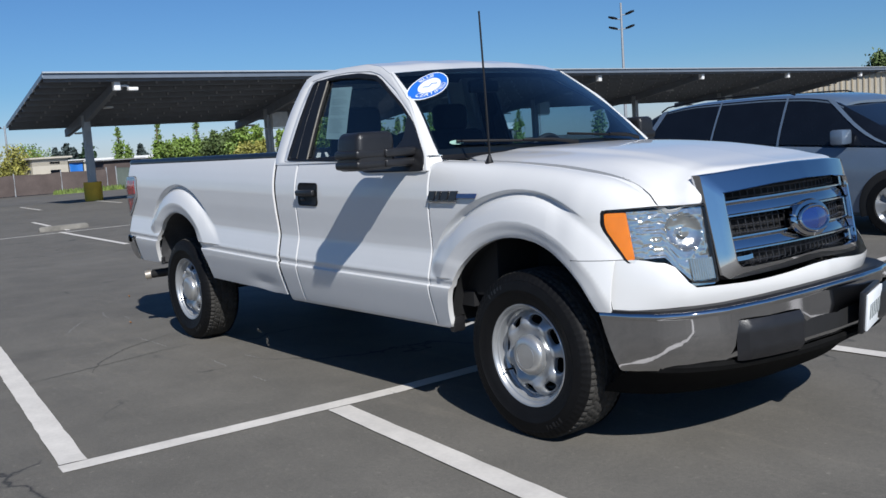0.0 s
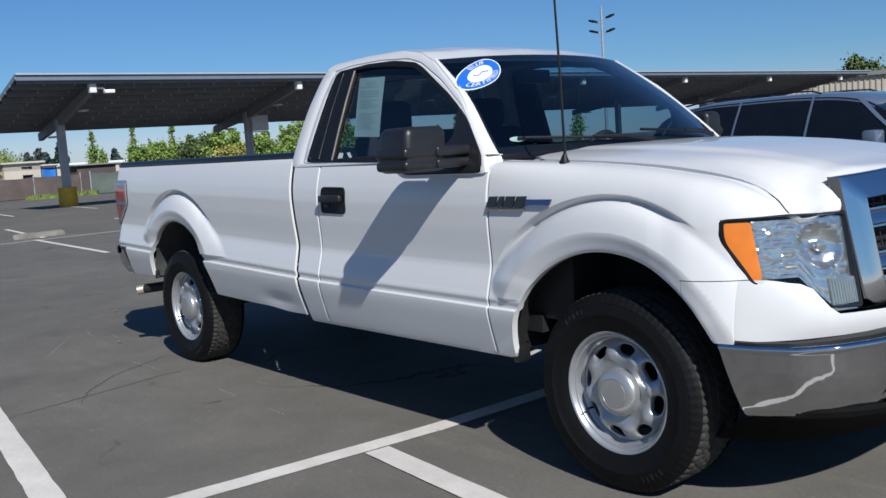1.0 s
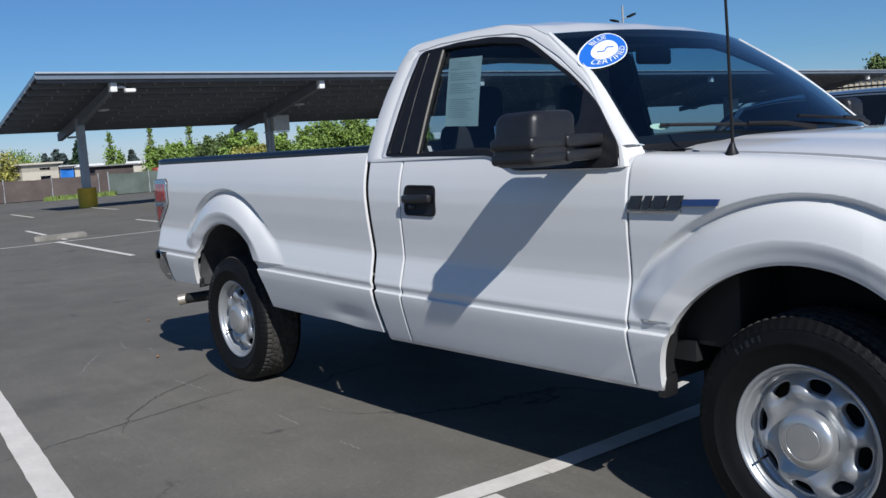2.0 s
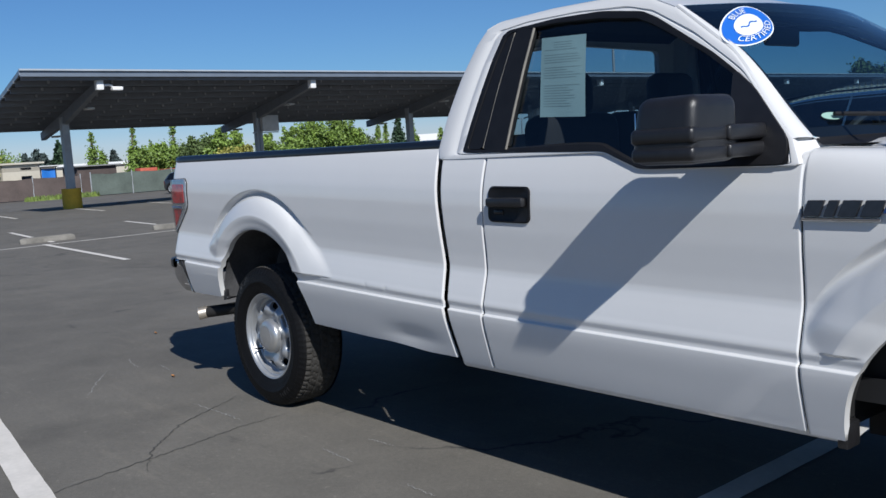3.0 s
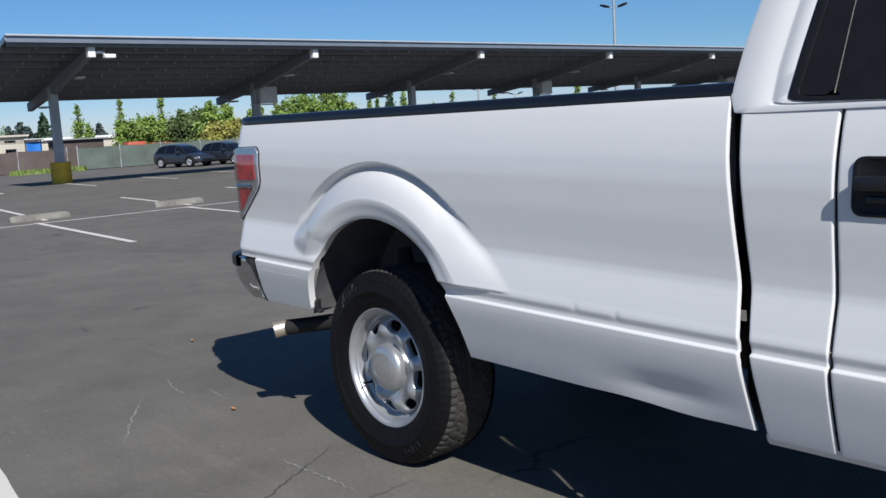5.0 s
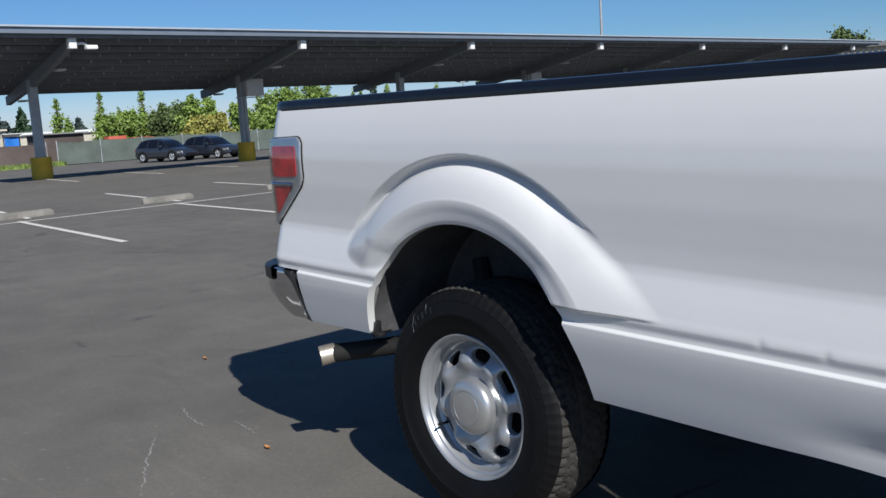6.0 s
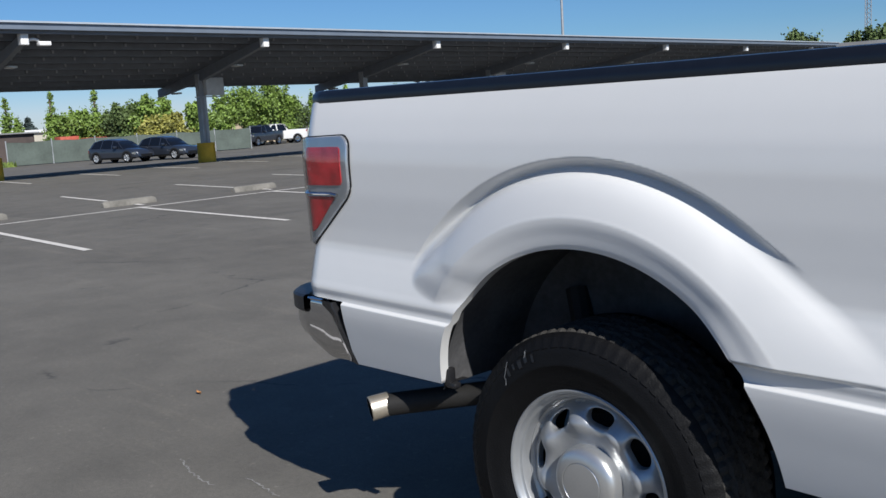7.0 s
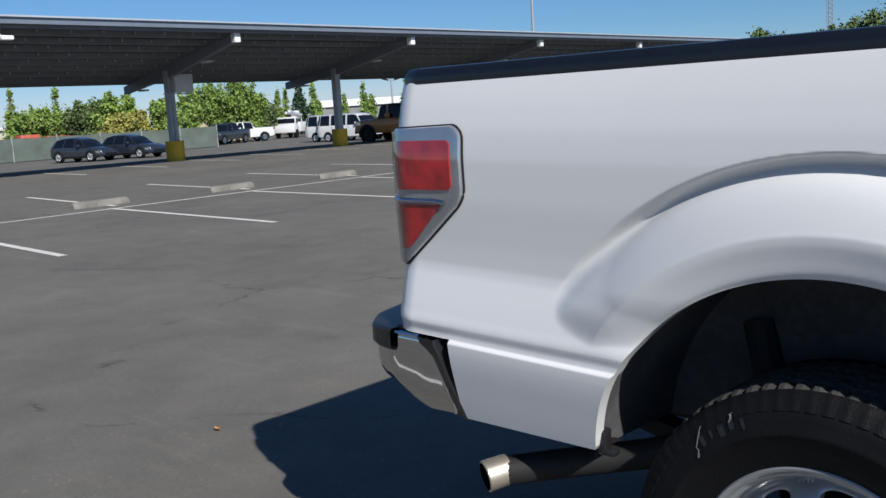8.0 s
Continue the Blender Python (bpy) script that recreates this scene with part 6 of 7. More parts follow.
# ---- other vehicles ----
def vehicle(name, label, place, turn, paint, L, W, belt, roof, cab, wheels, wr=0.34, low=0.28, group="", glass_mat=M_GLASS_DARK, pillars=(), category="car", roof_mat=None, plan=0.10, window_rise=0.0, rails=False, dark_low=False, rim=M_WHEEL):
    """A parked vehicle, front towards +x. belt: (x, z) top of the lower body; roof: (x, z) of the greenhouse; cab: its half widths (base, top)."""
    v = thing(name, place, label, category, group, turn)
    hw = W / 2

    def width_at(x):
        e = min(x, L - x)
        return hw * (1 - plan * (1 - min(1, e / 0.45)) ** 2)

    bm = bmesh.new()
    rows = []
    for x in sorted(set(spaced(0, L, 50) + [0.02, 0.05, L - 0.02, L - 0.05])):
        zt = smooth_table(x, belt)
        e = min(x, L - x)
        zl = low + 0.10 * (1 - min(1, e / 0.3))
        zt2 = zt - 0.05 * (1 - min(1, e / 0.06)) ** 2
        w = width_at(x)
        zm = (zl + zt2) / 2
        half = [(w * 0.88, zl), (w * 0.965, zl + 0.05), (w, zm), (w * 0.995, zt2 - 0.14), (w * 0.965, zt2 - 0.04), (w * 0.90, zt2)]
        rows.append([(x - L / 2, -a, z) for a, z in half] + [(x - L / 2, 0, zt2 + 0.03)] + [(x - L / 2, a, z) for a, z in reversed(half)])
    vs = grid(bm, rows)
    bm.faces.new(vs[0])
    bm.faces.new(vs[-1][::-1])
    part("body", bm, paint, v)

    rx = [p[0] for p in roof]

    def green(x, q, side, out=0.0):
        """q 0 at the belt, 1 at the roof edge."""
        zb, zr = smooth_table(x, belt) - 0.01, smooth_table(x, roof)
        wq = (cab[0] + (cab[1] - cab[0]) * max(0, q) ** 1.3) * width_at(x)
        return Vector((x - L / 2, side * (wq + out), zb + (max(zr, zb + 0.005) - 0.04 - zb) * q))

    bm = bmesh.new()
    rows = []
    for x in spaced(rx[0], rx[-1], 44):
        zr = smooth_table(x, roof)
        left = [green(x, q, -1) for q in (0, 0.25, 0.5, 0.75, 1)]
        rows.append(left + [Vector((x - L / 2, 0, max(zr, left[-1].z) - 0.02))] + [green(x, q, 1) for q in (1, 0.75, 0.5, 0.25, 0)])
    grid(bm, rows)
    part("glazing", bm, M_WIN, v, "dark tinted glazing")
    # roof skin over the part that is nearly level
    zmax = max(p[1] for p in roof)
    xs = [x for x in spaced(rx[0], rx[-1], 80) if smooth_table(x, roof) > zmax - 0.16]
    bm = bmesh.new()
    rows = []
    for x in xs:
        zr = smooth_table(x, roof)
        e = green(x, 1, 1)
        rows.append([Vector((x - L / 2, f * (e.y + 0.012), zr + 0.012 - 0.05 * abs(f) ** 4 - (0.02 if abs(f) == 1 else 0))) for f in spaced(-1, 1, 13)])
    grid(bm, rows)
    flange(bm, Vector((0, 0, -0.03)))
    part("roof", bm, roof_mat or paint, v)
    for side in (-1, 1):
        for xa, xb, wd in pillars:
            bm = bmesh.new()
            grid(bm, [[green(xa + (xb - xa) * q + d, q, side, 0.010) for d in (-wd / 2, wd / 2)] for q in spaced(-0.05, 1.04, 8)])
            part("pillar", bm, paint, v)
        if rails:
            bm = bmesh.new()
            tube(bm, [Vector((x - L / 2, green(x, 1, side, -0.07).y, smooth_table(x, roof) + dz)) for x, dz in [(xs[3], 0.0)] + [(q, 0.028) for q in spaced(xs[5], xs[-16], 12)] + [(xs[-14], 0.0)]], 0.011, 6)
            part("roof_rail", bm, M_BLACK, v)
    for wx in wheels:
        for side in (-1, 1):
            y = side * width_at(wx)
            bm = bmesh.new()
            rows = []
            for r, dy in ((wr * 1.20, 0.006), (wr * 1.14, 0.014), (wr * 0.7, 0.010)):
                rows.append([(wx - L / 2 + r * math.cos(a), y + side * dy, max(low * 0.7, wr + r * math.sin(a))) for a in spaced(-0.35, math.pi + 0.35, 28)])
            grid(bm, rows)
            part("wheel_arch", bm, M_VOID, v)
            bm = bmesh.new()
            lathe(bm, [(wr * 0.62, -0.02), (wr * 0.68, -0.035), (wr * 0.92, -0.03), (wr, 0.0), (wr, 0.16), (wr * 0.6, 0.19)], 28)
            tyre = part("wheel", bm, M_TYRE, v, "black tyre on a light wheel")
            tyre.matrix_local = pose(wx - L / 2, y + side * -0.012, wr, 0, 0, 0 if side < 0 else 180)
            bm = bmesh.new()
            n = 40
            rows = []
            for r, d in ((0.03, -0.028), (wr * 0.16, -0.03), (wr * 0.25, -0.02), (wr * 0.55, -0.022), (wr * 0.64, -0.028), (wr * 0.66, -0.02)):
                rows.append([(r * math.cos(2 * math.pi * k / n), d + (0.03 if (k % 8) in (0, 1, 2) and wr * 0.2 < r < wr * 0.6 else 0), r * math.sin(2 * math.pi * k / n)) for k in range(n)])
            grid(bm, rows, wrap=True)
            part("rim", bm, rim, tyre)
    # lamps, bumper, mirrors, handles
    for side in (-1, 1):
        for x, zz, hh, ll, mat, nm in ((L - 0.32, smooth_table(L - 0.15, belt) - 0.14, 0.07, 0.28, M_REFLECT, "headlamp"), (0.10, smooth_table(0.1, belt) - 0.16, 0.10, 0.12, M_RED, "tail_lamp")):
            bm = bmesh.new()
            grid(bm, [[(xx - L / 2, side * (width_at(xx) * 0.985 + 0.012), z) for xx in spaced(x - ll / 2, min(L - 0.01, x + ll / 2), 6)] for z in (zz - hh, zz, zz + hh)])
            part(nm, bm, mat, v)
        bm = bmesh.new()
        p = green(rx[-1] - 0.75, 0.08, side, 0.12)
        box(bm, p.x - 0.07, p.x + 0.09, p.y - 0.11, p.y + 0.11, p.z - 0.02, p.z + 0.15, 0.03)
        part("mirror", bm, paint, v)
        for wxh in pillars[1:-1]:
            bm = bmesh.new()
            xx = wxh[0] + 0.22
            zz = smooth_table(xx, belt) - 0.14
            box(bm, xx - L / 2 - 0.09, xx - L / 2 + 0.09, side * (width_at(xx) - 0.005), side * (width_at(xx) + 0.03), zz - 0.018, zz + 0.018, 0.008)
            part("door_handle", bm, paint, v)
    bm = bmesh.new()
    grid(bm, [[(L / 2 + 0.012 - 0.10 * (y / hw) ** 2 * plan * 8 * 0.3, y, z) for y in spaced(-hw * 0.62, hw * 0.62, 9)] for z in spaced(low + 0.28, smooth_table(L, belt) - 0.12, 4)])
    part("front_grille", bm, M_BLACK, v)
    if dark_low:
        bm = bmesh.new()
        for side in (-1, 1):
            grid(bm, [[(x - L / 2, side * (width_at(x) * k + 0.008), z) for x in spaced(0.2, L - 0.2, 20)] for k, z in ((0.95, low + 0.02), (0.99, low + 0.12))])
        part("sill_trim", bm, M_BLACK, v)
    return v


# minivan parked beyond the pickup
vehicle("minivan", "grey-blue metallic minivan parked in a marked stall", (0.46, 7.30, 0), 0, M_VAN, 4.75, 1.92,
        [(0, 1.08), (0.3, 1.16), (1.6, 1.10), (2.6, 1.045), (3.5, 1.0), (3.75, 0.985), (4.3, 0.90), (4.62, 0.80), (4.75, 0.66)],
        [(0.05, 1.20), (0.30, 1.46), (0.6, 1.575), (1.2, 1.635), (2.0, 1.640), (2.6, 1.615), (2.95, 1.56), (3.3, 1.38), (3.95, 0.98)],
        (0.965, 0.80), (0.88, 3.77), 0.335, 0.2, pillars=((0.36, 0.60, 0.10), (1.42, 1.50, 0.028), (2.36, 2.42, 0.030), (3.80, 2.98, 0.10)), rails=True, category="minivan")
suv_belt = [(0, 0.72), (0.04, 0.90), (0.2, 1.02), (1.1, 1.0), (2.4, 0.96), (3.05, 0.93), (3.4, 0.91), (3.9, 0.84), (4.15, 0.74), (4.27, 0.60), (4.3, 0.46)]
suv_roof = [(0.10, 1.04), (0.36, 1.33), (0.62, 1.47), (1.2, 1.56), (1.8, 1.57), (2.25, 1.51), (2.65, 1.37), (3.30, 0.95)]
for x, y, turn in ((-57.4, 25.8, 21), (-56.2, 28.6, 19)):
    vehicle("suv", "dark grey-blue crossover parked by the screened fence", (x, y, -0.62), turn, M_SUV, 4.3, 1.74, suv_belt, suv_roof, (0.95, 0.74), (0.80, 3.40), 0.36, 0.25, group="dark crossovers", pillars=((0.28, 0.58, 0.20), (1.22, 1.36, 0.07), (2.15, 2.2, 0.08), (3.2, 2.6, 0.09)), category="car", dark_low=True, plan=0.16)
pk_belt = [(0, 1.30), (1.9, 1.30), (1.95, 1.28), (3.9, 1.22), (4.2, 1.22), (5.3, 1.16), (5.7, 1.08), (5.8, 0.75)]
pk_roof = [(1.95, 1.32), (2.2, 1.85), (2.6, 1.93), (3.3, 1.93), (3.7, 1.82), (4.3, 1.24)]
for x, y, paint, turn, lab in ((-74.2, 49.9, M_WHITE, -104, "white crew-cab pickup parked in the far lot"), (-72.6, 46.9, M_SUV, -66, "dark pickup parked in the far lot")):
    vehicle("far_pickup", lab, (x, y, -0.62), turn, paint, 5.8, 2.0, pk_belt, pk_roof, (0.94, 0.76), (1.1, 4.75), 0.42, 0.42, group="far pickups", pillars=((2.05, 2.22, 0.22), (3.1, 3.15, 0.10), (4.15, 3.6, 0.10)), category="truck", rim=M_CHROME)
van_belt = [(0, 1.15), (0.1, 1.28), (4.0, 1.26), (4.6, 1.22), (5.2, 1.10), (5.45, 1.0), (5.5, 0.7)]
van_roof = [(0.02, 1.3), (0.15, 1.95), (0.4, 2.10), (3.4, 2.10), (3.9, 2.0), (4.65, 1.22)]
for x, y in ((-55.2, 45.7), (-53.6, 45.6)):
    vehicle("passenger_van", "white passenger van parked beyond the canopy", (x, y, -0.64), 12, M_WHITE, 5.5, 2.0, van_belt, van_roof, (0.97, 0.84), (1.1, 4.5), 0.36, 0.35, group="white vans", pillars=((0.2, 0.3, 0.30), (1.35, 1.35, 0.14), (2.0, 2.0, 0.14), (2.9, 2.9, 0.14), (4.5, 3.85, 0.14)), category="van")
jp_belt = [(0, 1.18), (0.05, 1.22), (3.0, 1.20), (3.1, 1.16), (4.1, 1.12), (4.2, 0.7)]
jp_roof = [(0.04, 1.25), (0.08, 1.78), (0.15, 1.86), (2.3, 1.86), (2.5, 1.80), (2.75, 1.2)]
vehicle("off_roader", "ochre off-road vehicle with black hard top under the canopy", (-31.4, 28.9, -0.12), 188, M_JEEP, 4.2, 1.88, jp_belt, jp_roof, (0.95, 0.88), (0.75, 3.35), 0.43, 0.5, pillars=((0.15, 0.2, 0.16), (1.2, 1.2, 0.14), (2.1, 2.1, 0.12)), category="car", roof_mat=M_BLACK, rim=M_BLACK)

# bucket truck far behind
bt = thing("bucket_truck", (-77.6, 58.6, -0.62), "white utility truck with folded boom in the far lot", "truck", turn=-55)
bm = bmesh.new()
box(bm, -3.2, 0.9, -1.1, 1.1, 0.6, 1.6, 0.05)
box(bm, 1.0, 2.9, -1.05, 1.05, 0.55, 1.35, 0.12)
part("body", bm, M_WHITE, bt)
bm = bmesh.new()
vs = box(bm, 1.0, 2.2, -0.98, 0.98, 1.3, 2.15, 0.15)
part("cab", bm, M_WHITE, bt)
bm = bmesh.new()
box(bm, 1.9, 2.23, -0.9, 0.9, 1.5, 2.0, 0.04)
box(bm, 1.3, 1.9, -1.0, 1.0, 1.5, 2.0, 0.04)
part("windows", bm, M_WIN, bt)
bm = bmesh.new()
tube(bm, [(-2.6, 0.2, 1.6), (-2.6, 0.2, 2.3), (1.5, 0.2, 2.75)], 0.16, 8)
tube(bm, [(1.5, -0.15, 2.6), (-2.9, -0.15, 2.25)], 0.13, 8)
part("boom", bm, M_WHITE, bt, "folded white boom")
bm = bmesh.new()
box(bm, -3.6, -2.7, -0.9, -0.2, 1.9, 2.8, 0.1)
part("bucket", bm, M_LAMPWHITE, bt)
for x in (-2.1, 2.1):
    for y in (-0.95, 0.95):
        bm = bmesh.new()
        tube(bm, [(x, y - 0.14, 0.45), (x, y + 0.14, 0.45)], 0.45, 20)
        part("wheel", bm, M_TYRE, bt)

# ---- fences ----
def fence(points, height, mat, label, top_rail=True):
    f = thing("fence", (*points[0], -0.62), label, "fence")
    o = Vector((*points[0], 0))
    rng = random.Random(int(abs(points[0][1]) * 10))
    line = [Vector((*p, 0)) - o for p in points]
    total = sum((b - a).length for a, b in zip(line, line[1:]))
    n = max(2, int(total / 3.0) + 1)
    pts = resample([tuple(p) for p in line], n)
    for p in pts:
        bm = bmesh.new()
        tube(bm, [p, p + Vector((0, 0, height + 0.12))], 0.045, 8)
        part("fence_post", bm, M_STEEL, f, smooth=True)
    for a, b in zip(pts, pts[1:]):
        bm = bmesh.new()
        rows = []
        for z in spaced(0.05, height, 7):
            rows.append([a.lerp(b, q) + Vector((0.05 * math.sin(5 * q + z * 2 + rng.random()), 0.03 * math.cos(9 * q + z), z - (0.10 * math.sin(math.pi * q) * rng.uniform(0.4, 1) if z > height - 0.1 else 0))) for q in spaced(0, 1, 9)])
        grid(bm, rows)
        flange(bm, Vector((0.012, 0, 0)))
        part("screen_panel", bm, mat, f)
    return f


fence([(-68.4, 22.5), (-68.0, 28.0), (-66.9, 35.0), (-66.0, 41.6)], 1.75, M_FENCE_G, "chain-link fence covered with sagging dark green screen")
fence([(-74.0, 2.0), (-72.2, 10.0), (-71.0, 16.0), (-69.2, 22.0)], 1.7, M_FENCE_B, "fence covered with brown screen")
# weeds at the foot of the fence
bm = bmesh.new()
rng = random.Random(11)
for k in range(500):
    x, y = rng.uniform(-68.6, -67.4), rng.uniform(17.5, 22.8)
    a = rng.uniform(0, 6.3)
    h = rng.uniform(0.1, 0.45)
    d = Vector((math.cos(a), math.sin(a), 0)) * rng.uniform(0.08, 0.2)
    p = Vector((x, y, -0.62))
    bm.faces.new([bm.verts.new(q) for q in (p - d, p + d, p + d * 0.4 + Vector((0, 0, h)))])
tagged(part("weeds", bm, M_WEED, smooth=False), "green weeds at the foot of the fence", "weeds", kind="stuff")


# ---- trees ----
def tree(name, x, y, height, spread, mat, kind="round", seed=1, leaves=4200, label="", base=-0.62, leaf=0.125):
    t = thing(name, (x, y, base), label, "tree", "trees")
    rng = random.Random(seed)
    bm = bmesh.new()
    r0 = height * 0.022 + 0.05
    top = Vector((rng.uniform(-0.2, 0.2), rng.uniform(-0.2, 0.2), height * (0.9 if kind != "round" else 0.7)))
    tube(bm, [Vector((0, 0, 0)), top * 0.35 + Vector((0.08, 0.03, 0)), top * 0.7, top], [r0, r0 * 0.8, r0 * 0.5, r0 * 0.15], 8)
    tips = []
    if kind == "round":
        for k in range(22):
            a = k * 2.4 + rng.uniform(-0.4, 0.4)
            z0 = height * rng.uniform(0.15, 0.6)
            out = spread * rng.uniform(0.35, 1.0)
            z1 = min(height * 0.95, z0 + height * rng.uniform(0.08, 0.40))
            p0 = top * (z0 / top.z)
            p1 = Vector((math.cos(a) * out, math.sin(a) * out, z1))
            tube(bm, [p0, p0.lerp(p1, 0.5) + Vector((0, 0, 0.1)), p1], [r0 * 0.4, r0 * 0.25, r0 * 0.08], 5)
            tips.append((p1, spread * rng.uniform(0.16, 0.34)))
            tips.append((p0.lerp(p1, 0.6), spread * rng.uniform(0.18, 0.32)))
        # upright shoots give the crown its ragged top
        for k in range(11):
            a = rng.uniform(0, 6.28)
            p1 = Vector((math.cos(a) * spread * rng.uniform(0, 0.8), math.sin(a) * spread * rng.uniform(0, 0.8), height * rng.uniform(0.78, 1.08)))
            tube(bm, [top * 0.75, p1], [r0 * 0.2, 0.01], 4)
            for q in (0.0, 0.14, 0.30):
                tips.append((p1 - Vector((0, 0, spread * q)), spread * (0.07 + 0.35 * q) * rng.uniform(0.8, 1.3)))
        tips.append((top, spread * 0.42))
    elif kind == "poplar":
        for k in range(26):
            q = rng.uniform(0.12, 1.0)
            w = spread * (0.35 + 0.65 * math.sin(math.pi * min(1, q * 0.8 + 0.1))) * (1.05 - q * 0.75)
            a = rng.uniform(0, 6.28)
            p1 = Vector((math.cos(a) * w * 0.6, math.sin(a) * w * 0.6, q * height))
            tube(bm, [top * max(0.02, q - 0.15), p1], [r0 * 0.2, 0.01], 4)
            tips.append((p1, w * 0.55 + 0.08))
    else:
        for k in range(34):
            q = (k + 0.5) / 34
            w = spread * (1.02 - q)
            a = k * 2.4
            p1 = Vector((math.cos(a) * w * 0.7, math.sin(a) * w * 0.7, (0.12 + 0.86 * q) * height))
            tube(bm, [Vector((0, 0, p1.z + 0.1)), p1], [r0 * 0.25, 0.02], 4)
            tips.append((p1, w * 0.42 + 0.12))
    part("trunk", bm, M_BARK, t)
    total = sum(r * r for _, r in tips)
    verts, faces = [], []
    for p, r in tips:
        for _ in range(int(leaves * r * r / total)):
            d = Vector((rng.gauss(0, 0.62), rng.gauss(0, 0.62), rng.gauss(0, 0.72))) * r
            c = p + d
            if kind == "poplar":
                c.z += abs(d.z) * 0.8
            s_ = leaf * rng.uniform(0.6, 1.3)
            n = (d.normalized() * 0.6 + Vector((rng.uniform(-0.9, 0.9), rng.uniform(-0.9, 0.9), rng.uniform(-0.4, 0.9)))).normalized()
            u = n.orthogonal().normalized()
            u = (u * math.cos(rng.random() * 6.28) + n.cross(u) * math.sin(rng.random() * 6.28)).normalized()
            w_ = n.cross(u) * s_ * 0.6
            u = u * s_
            i = len(verts)
            verts += [c - u, c - w_ + n * s_ * 0.15, c + u, c + w_ + n * s_ * 0.15]
            faces.append((i, i + 1, i + 2, i + 3))
    me = bpy.data.meshes.new("crown")
    me.from_pydata([tuple(q) for q in verts], [], faces)
    me.materials.append(mat)
    c = new("crown", me)
    c.parent = t
    return t


GREEN_LABEL = "leafy green tree behind the fence"
for i, (x, y, h, sp, mat) in enumerate(((-78.6, 30.6, 3.5, 1.25, M_LEAF), (-79.0, 33.0, 3.9, 1.3, M_LEAF), (-77.6, 34.2, 3.4, 1.2, M_LEAF), (-75.0, 34.6, 4.4, 1.35, M_LEAF_OLIVE), (-74.4, 36.2, 4.7, 1.6, M_LEAF), (-73.8, 37.6, 4.4, 1.4, M_LEAF), (-71.4, 35.6, 3.0, 1.3, M_LEAF_YEL), (-71.2, 37.4, 3.1, 1.3, M_LEAF_YEL), (-73.6, 41.0, 4.2, 1.0, M_LEAF), (-77.4, 46.2, 5.0, 1.5, M_LEAF), (-77.9, 49.1, 5.6, 1.7, M_LEAF), (-76.9, 51.2, 5.9, 1.8, M_LEAF), (-77.5, 53.6, 4.8, 1.5, M_LEAF), (-79.5, 51.5, 2.9, 1.5, M_LEAF_YEL), (-96.0, 68.2, 4.3, 1.9, M_LEAF_OLIVE), (-73.0, 42.6, 3.1, 1.0, M_LEAF))):
    tree("broadleaf_tree", x, y, h, sp, mat, "round", 20 + i, 5200, "yellow-green leafy shrub tree behind the fence" if mat is M_LEAF_YEL else GREEN_LABEL, leaf=0.15)
for i, (x, y, h, sp) in enumerate(((-85.4, 29.0, 5.5, 0.62), (-82.3, 28.7, 3.9, 0.5), (-84.6, 32.7, 5.9, 0.62), (-85.2, 37.2, 6.0, 0.75), (-80.0, 32.6, 4.3, 0.6))):
    tree("poplar_tree", x, y, h, sp, M_LEAF, "poplar", 60 + i, 2600, "slender green poplar tree", leaf=0.13)
for i, (x, y, h, sp) in enumerate(((-94.9, 70.1, 5.4, 0.6), (-95.9, 72.1, 5.9, 0.55), (-92.2, 73.6, 6.2, 0.75), (-90.3, 72.8, 4.0, 0.6), (-88.2, 75.2, 4.4, 0.6), (-88.0, 78.4, 5.8, 0.65), (-87.4, 79.2, 4.5, 0.6), (-84.0, 82.0, 6.0, 0.8), (-76.0, 89.0, 6.0, 0.9))):
    tree("poplar_tree", x, y, h, sp, M_LEAF, "poplar", 70 + i, 2200, "slender green poplar tree in the distance", leaf=0.16)
tree("conifer_tree", -91.7, 71.0, 6.6, 1.25, M_LEAF_DARK, "cone", 90, 1800, "dark conifer in the distance", leaf=0.25)
for i, (x, y, h, sp) in enumerate(((-110.1, 33.9, 5.8, 1.3), (-140.0, 38.6, 5.2, 1.5), (-139.6, 40.2, 5.8, 2.3), (-140.5, 41.6, 5.0, 1.8), (-126.7, 46.8, 4.8, 1.3), (-128.0, 57.0, 4.4, 1.8))):
    tree("conifer_tree", x, y, h, sp, M_LEAF_DARK if i == 0 else M_LEAF_FAR, "cone", 100 + i, 1500, "dark conifer in the distance", leaf=0.35)
for i, (x, y, h, sp) in enumerate(((-80.5, 17.6, 4.0, 1.9), (-79.8, 15.8, 3.4, 1.7), (-100.0, 24.8, 4.4, 2.2))):
    tree("broadleaf_tree", x, y, h, sp, M_LEAF_YEL if i < 2 else M_LEAF, "round", 120 + i, 2200, "rounded yellow-green tree beside a low building")
for i, (x, y, h, sp) in enumerate(((-54.8, 123.0, 9.9, 2.7), (-48.6, 128.4, 9.4, 2.6), (-45.8, 129.5, 10.4, 3.0), (-42.3, 130.8, 11.2, 3.4))):
    tree("broadleaf_tree", x, y, h, sp, M_LEAF_OLIVE, "round", 140 + i, 6000, "large green tree in the distance", leaf=0.26)


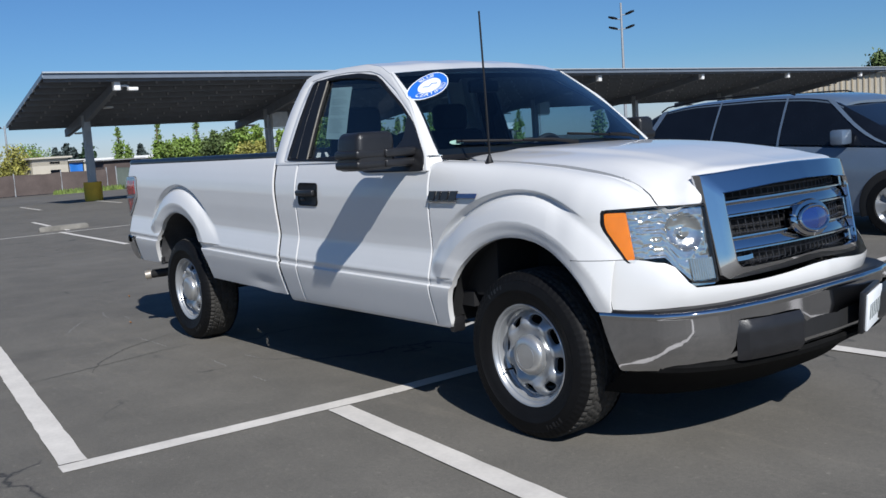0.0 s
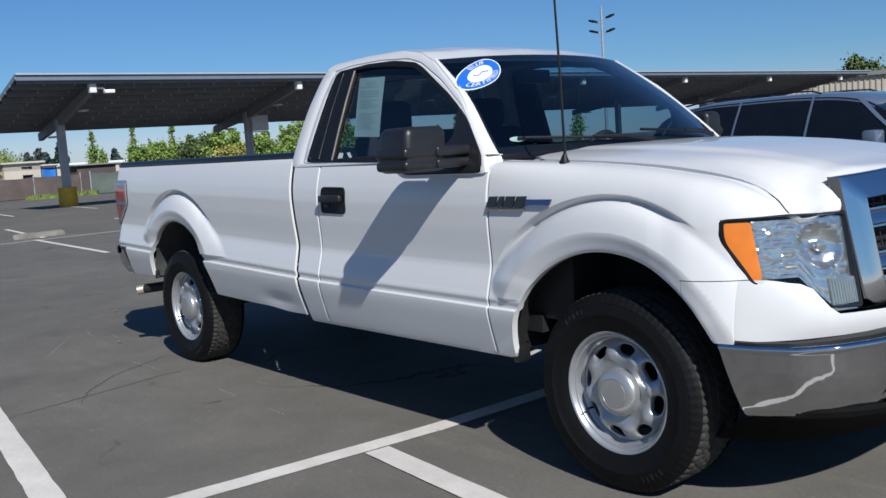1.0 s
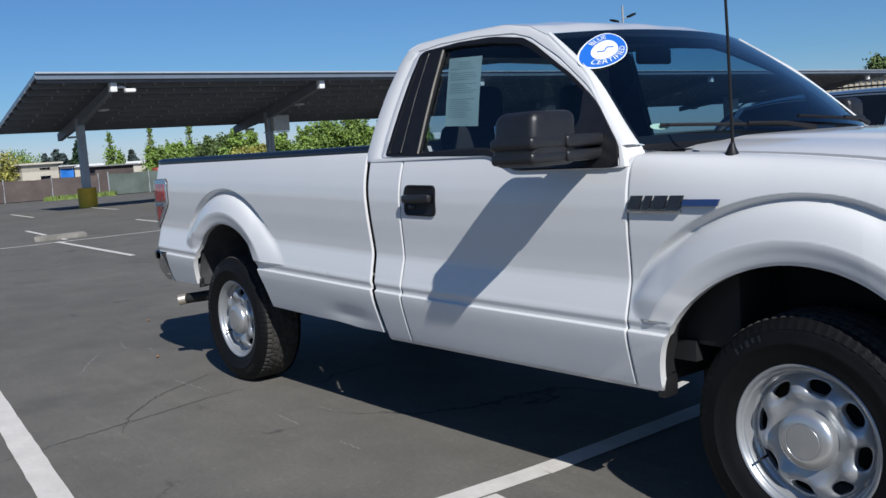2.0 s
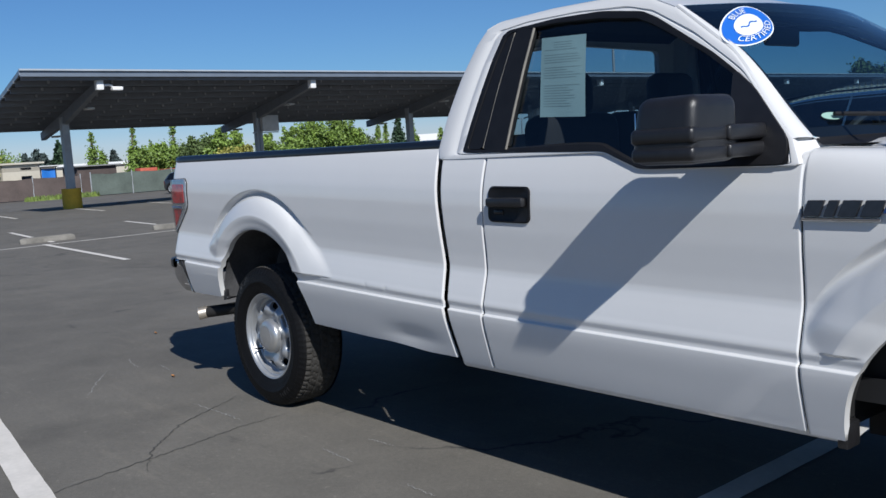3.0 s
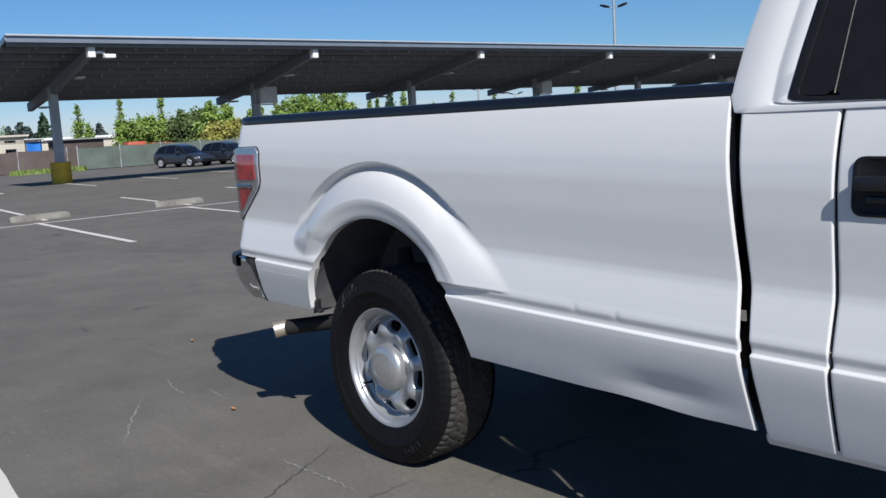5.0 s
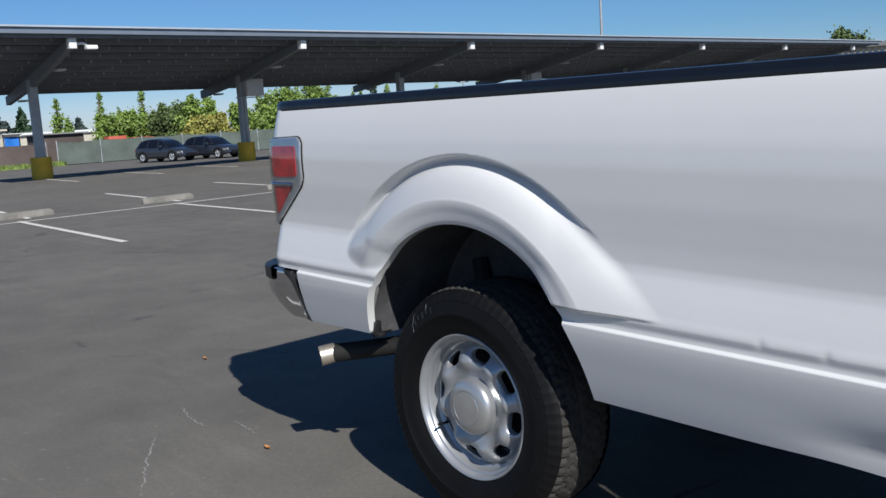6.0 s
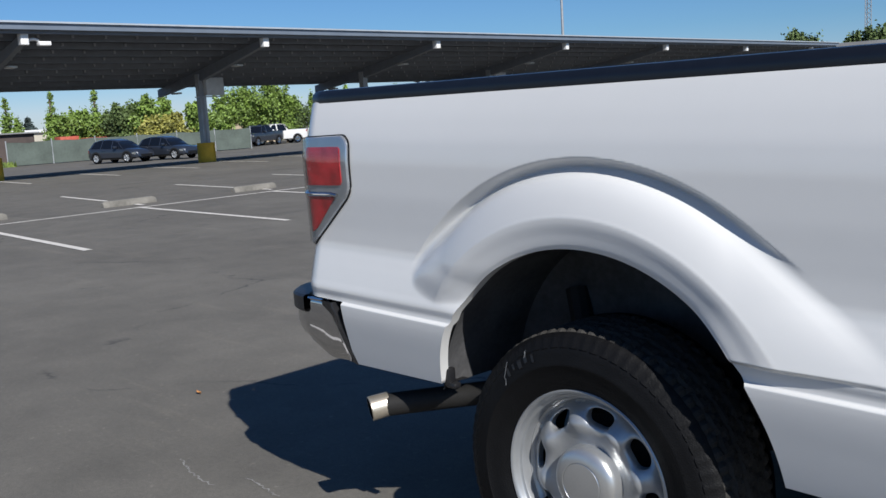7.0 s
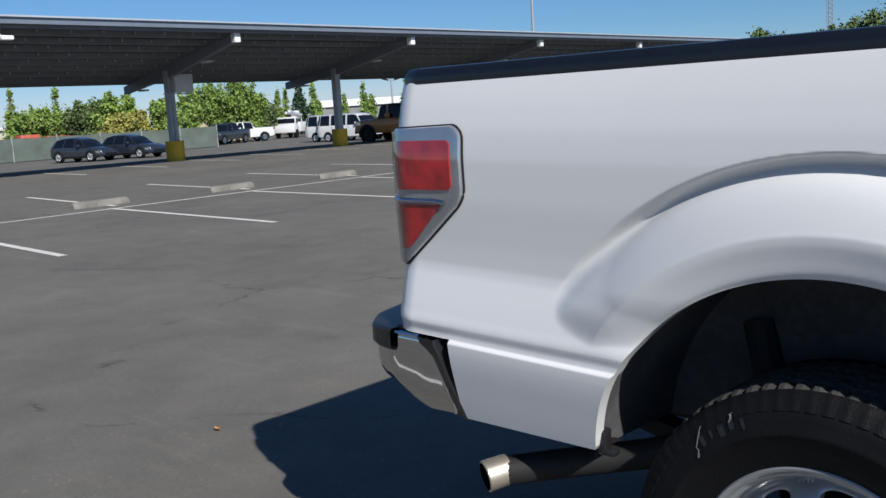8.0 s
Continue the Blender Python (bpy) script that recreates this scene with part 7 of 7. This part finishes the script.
# ---- buildings ----
def building(name, label, x, y, turn, lx, ly, h, wall, roof, windows=(), base=-0.62, parapet=0.25, ribs=0):
    b = thing(name, (x, y, base), label, "building", turn=turn)
    bm = bmesh.new()
    box(bm, -lx / 2, lx / 2, -ly / 2, ly / 2, 0, h)
    part("wall", bm, wall, b, smooth=False)
    bm = bmesh.new()
    box(bm, -lx / 2 - 0.3, lx / 2 + 0.3, -ly / 2 - 0.3, ly / 2 + 0.3, h, h + parapet)
    part("roof", bm, roof, b, smooth=False)
    for face, u, z, w, hh in windows:
        bm = bmesh.new()
        if face == "x":
            box(bm, lx / 2 - 0.05, lx / 2 + 0.03, u - w / 2, u + w / 2, z, z + hh)
        else:
            box(bm, u - w / 2, u + w / 2, -ly / 2 - 0.03, -ly / 2 + 0.05, z, z + hh)
        part("window", bm, M_WIN, b, smooth=False)
    if ribs:
        bm = bmesh.new()
        for k in range(ribs):
            u = -lx / 2 + lx * (k + 0.5) / ribs
            box(bm, u - 0.06, u + 0.06, -ly / 2 - 0.06, -ly / 2 + 0.01, 1.4, h)
        tagged(part("wall_ribs", bm, M_TAN, b, smooth=False), kind="stuff")
    return b


building("warehouse", "tan ribbed metal warehouse beyond the canopy", -22.0, 85.0, 14, 42, 12, 4.75, M_STUCCO, M_ROOF, base=0.0, parapet=0.35, ribs=90)
building("low_building", "small pale stucco building behind the fence", -80.5, 20.2, 8, 3.5, 3.2, 2.9, M_STUCCO, M_STUCCO, windows=(("x", 0.4, 1.2, 0.9, 0.7),), parapet=0.15)
building("house", "low cream house with grey roof behind the fence", -79.0, 13.2, 8, 4, 3.5, 2.4, M_STUCCO, M_ROOF, parapet=0.35)
building("long_shed", "long pale shed with flat white roof in the distance", -103.0, 31.5, 8, 8, 16, 2.55, M_STUCCO, M_LAMPWHITE, parapet=0.3)
building("long_shed", "long pale building with flat white roof in the distance", -112.0, 98.0, -40, 50, 12, 3.2, M_ROOF, M_LAMPWHITE, parapet=0.9)
building("brown_shed", "brown wooden shed behind the fence", -73.2, 24.2, 8, 2.5, 3.4, 2.35, M_FENCE_B, M_ROOF, parapet=0.1)
building("low_roof", "grey low shed behind the far lot", -98.0, 63.0, -40, 26, 8, 2.6, M_TAN, M_ROOF, parapet=0.7)
# blue tarp hung by the fence, orange sheets and a white car roof behind the screen
bm = bmesh.new()
grid(bm, [[(-75.0 + 0.05 * math.sin(4 * y), y, z) for y in spaced(20.9, 22.0, 8)] for z in spaced(0.35, 1.75, 6)])
tarp_post = part("tarp", bm, M_TARP)
tagged(tarp_post, "blue tarpaulin hung between posts behind the fence", "tarpaulin")
bm = bmesh.new()
for y in (20.85, 22.05):
    tube(bm, [(-75.0, y, -0.62), (-75.0, y, 1.9)], 0.05, 6)
grid(bm, [[(x, y, 1.72 + 0.1 * (x + 77)) for y in spaced(17.8, 22.3, 6)] for x in (-77.5, -74.6)])
tagged(part("lean_to", bm, M_SUV, tarp_post), "", "")
for x, y, w, h in ((-76.0, 30.2, 1.6, 1.42), (-76.4, 33.4, 3.2, 1.22)):
    bm = bmesh.new()
    box(bm, x - 0.6, x + 0.6, y - w / 2, y + w / 2, -0.62, h - 0.1, 0.05)
    tagged(part("container", bm, M_ORANGE), "orange-red container behind the fence", "container", "containers")

# ---- poles ----
def flood_pole(x, y, h, base, arms, label):
    p = thing("light_pole", (x, y, base), label, "light pole")
    bm = bmesh.new()
    tube(bm, [(0, 0, 0), (0, 0, h)], [0.14, 0.08], 12)
    part("pole", bm, M_STEEL, p)
    for z, dirs in arms:
        for d in dirs:
            bm = bmesh.new()
            dv = Vector((d[0], d[1], 0)).normalized()
            tube(bm, [(0, 0, z), dv * 0.3 + Vector((0, 0, z - 0.02)), dv * 0.5 + Vector((0, 0, z + 0.05))], 0.04, 6)
            part("arm", bm, M_STEEL, p)
            bm = bmesh.new()
            c = dv * 0.66 + Vector((0, 0, z + 0.10))
            box(bm, c.x - 0.30, c.x + 0.30, c.y - 0.24, c.y + 0.24, c.z - 0.05, c.z + 0.11, 0.04)
            for v in bm.verts:
                v.co.z += 0.28 * ((v.co - c).dot(dv))
            part("flood_light", bm, M_BLACK, p, "dark flood light")
    return p


flood_pole(-43.0, 55.1, 11.4, 0.0, ((10.45, ((1, 0.75),)), (10.15, ((-1, -0.75),)), (9.35, ((1, 0.75), (-1, -0.75)))), "tall steel light pole with four flood lights")
flood_pole(-90.5, 19.9, 6.4, -0.62, ((6.2, ((-1, -1),)),), "slim street light in the distance")
for x, y in ((-70.0, 66.0), (-86.0, 88.0)):
    flood_pole(x, y, 5.4, -0.62, ((5.3, ((1, 0.7), (-1, -0.7))),), "slim car park light in the distance")
# lattice mast
mast = thing("radio_mast", (-69.3, 184.9, 0), "grey lattice radio mast in the distance", "mast")
for k in range(3):
    bm = bmesh.new()
    a = k * 2.094
    tube(bm, [(0.7 * math.cos(a), 0.7 * math.sin(a), 0), (0.55 * math.cos(a), 0.55 * math.sin(a), 30)], 0.08, 5)
    part("leg", bm, M_STEEL, mast)
bm = bmesh.new()
for j in range(34):
    for k in range(3):
        a, b = k * 2.094, (k + 1) * 2.094
        z0, z1 = j * 0.88, j * 0.88 + 0.88
        tube(bm, [(0.6 * math.cos(a), 0.6 * math.sin(a), z0), (0.6 * math.cos(b), 0.6 * math.sin(b), z1)], 0.05, 4)
part("bracing", bm, M_STEEL, mast)
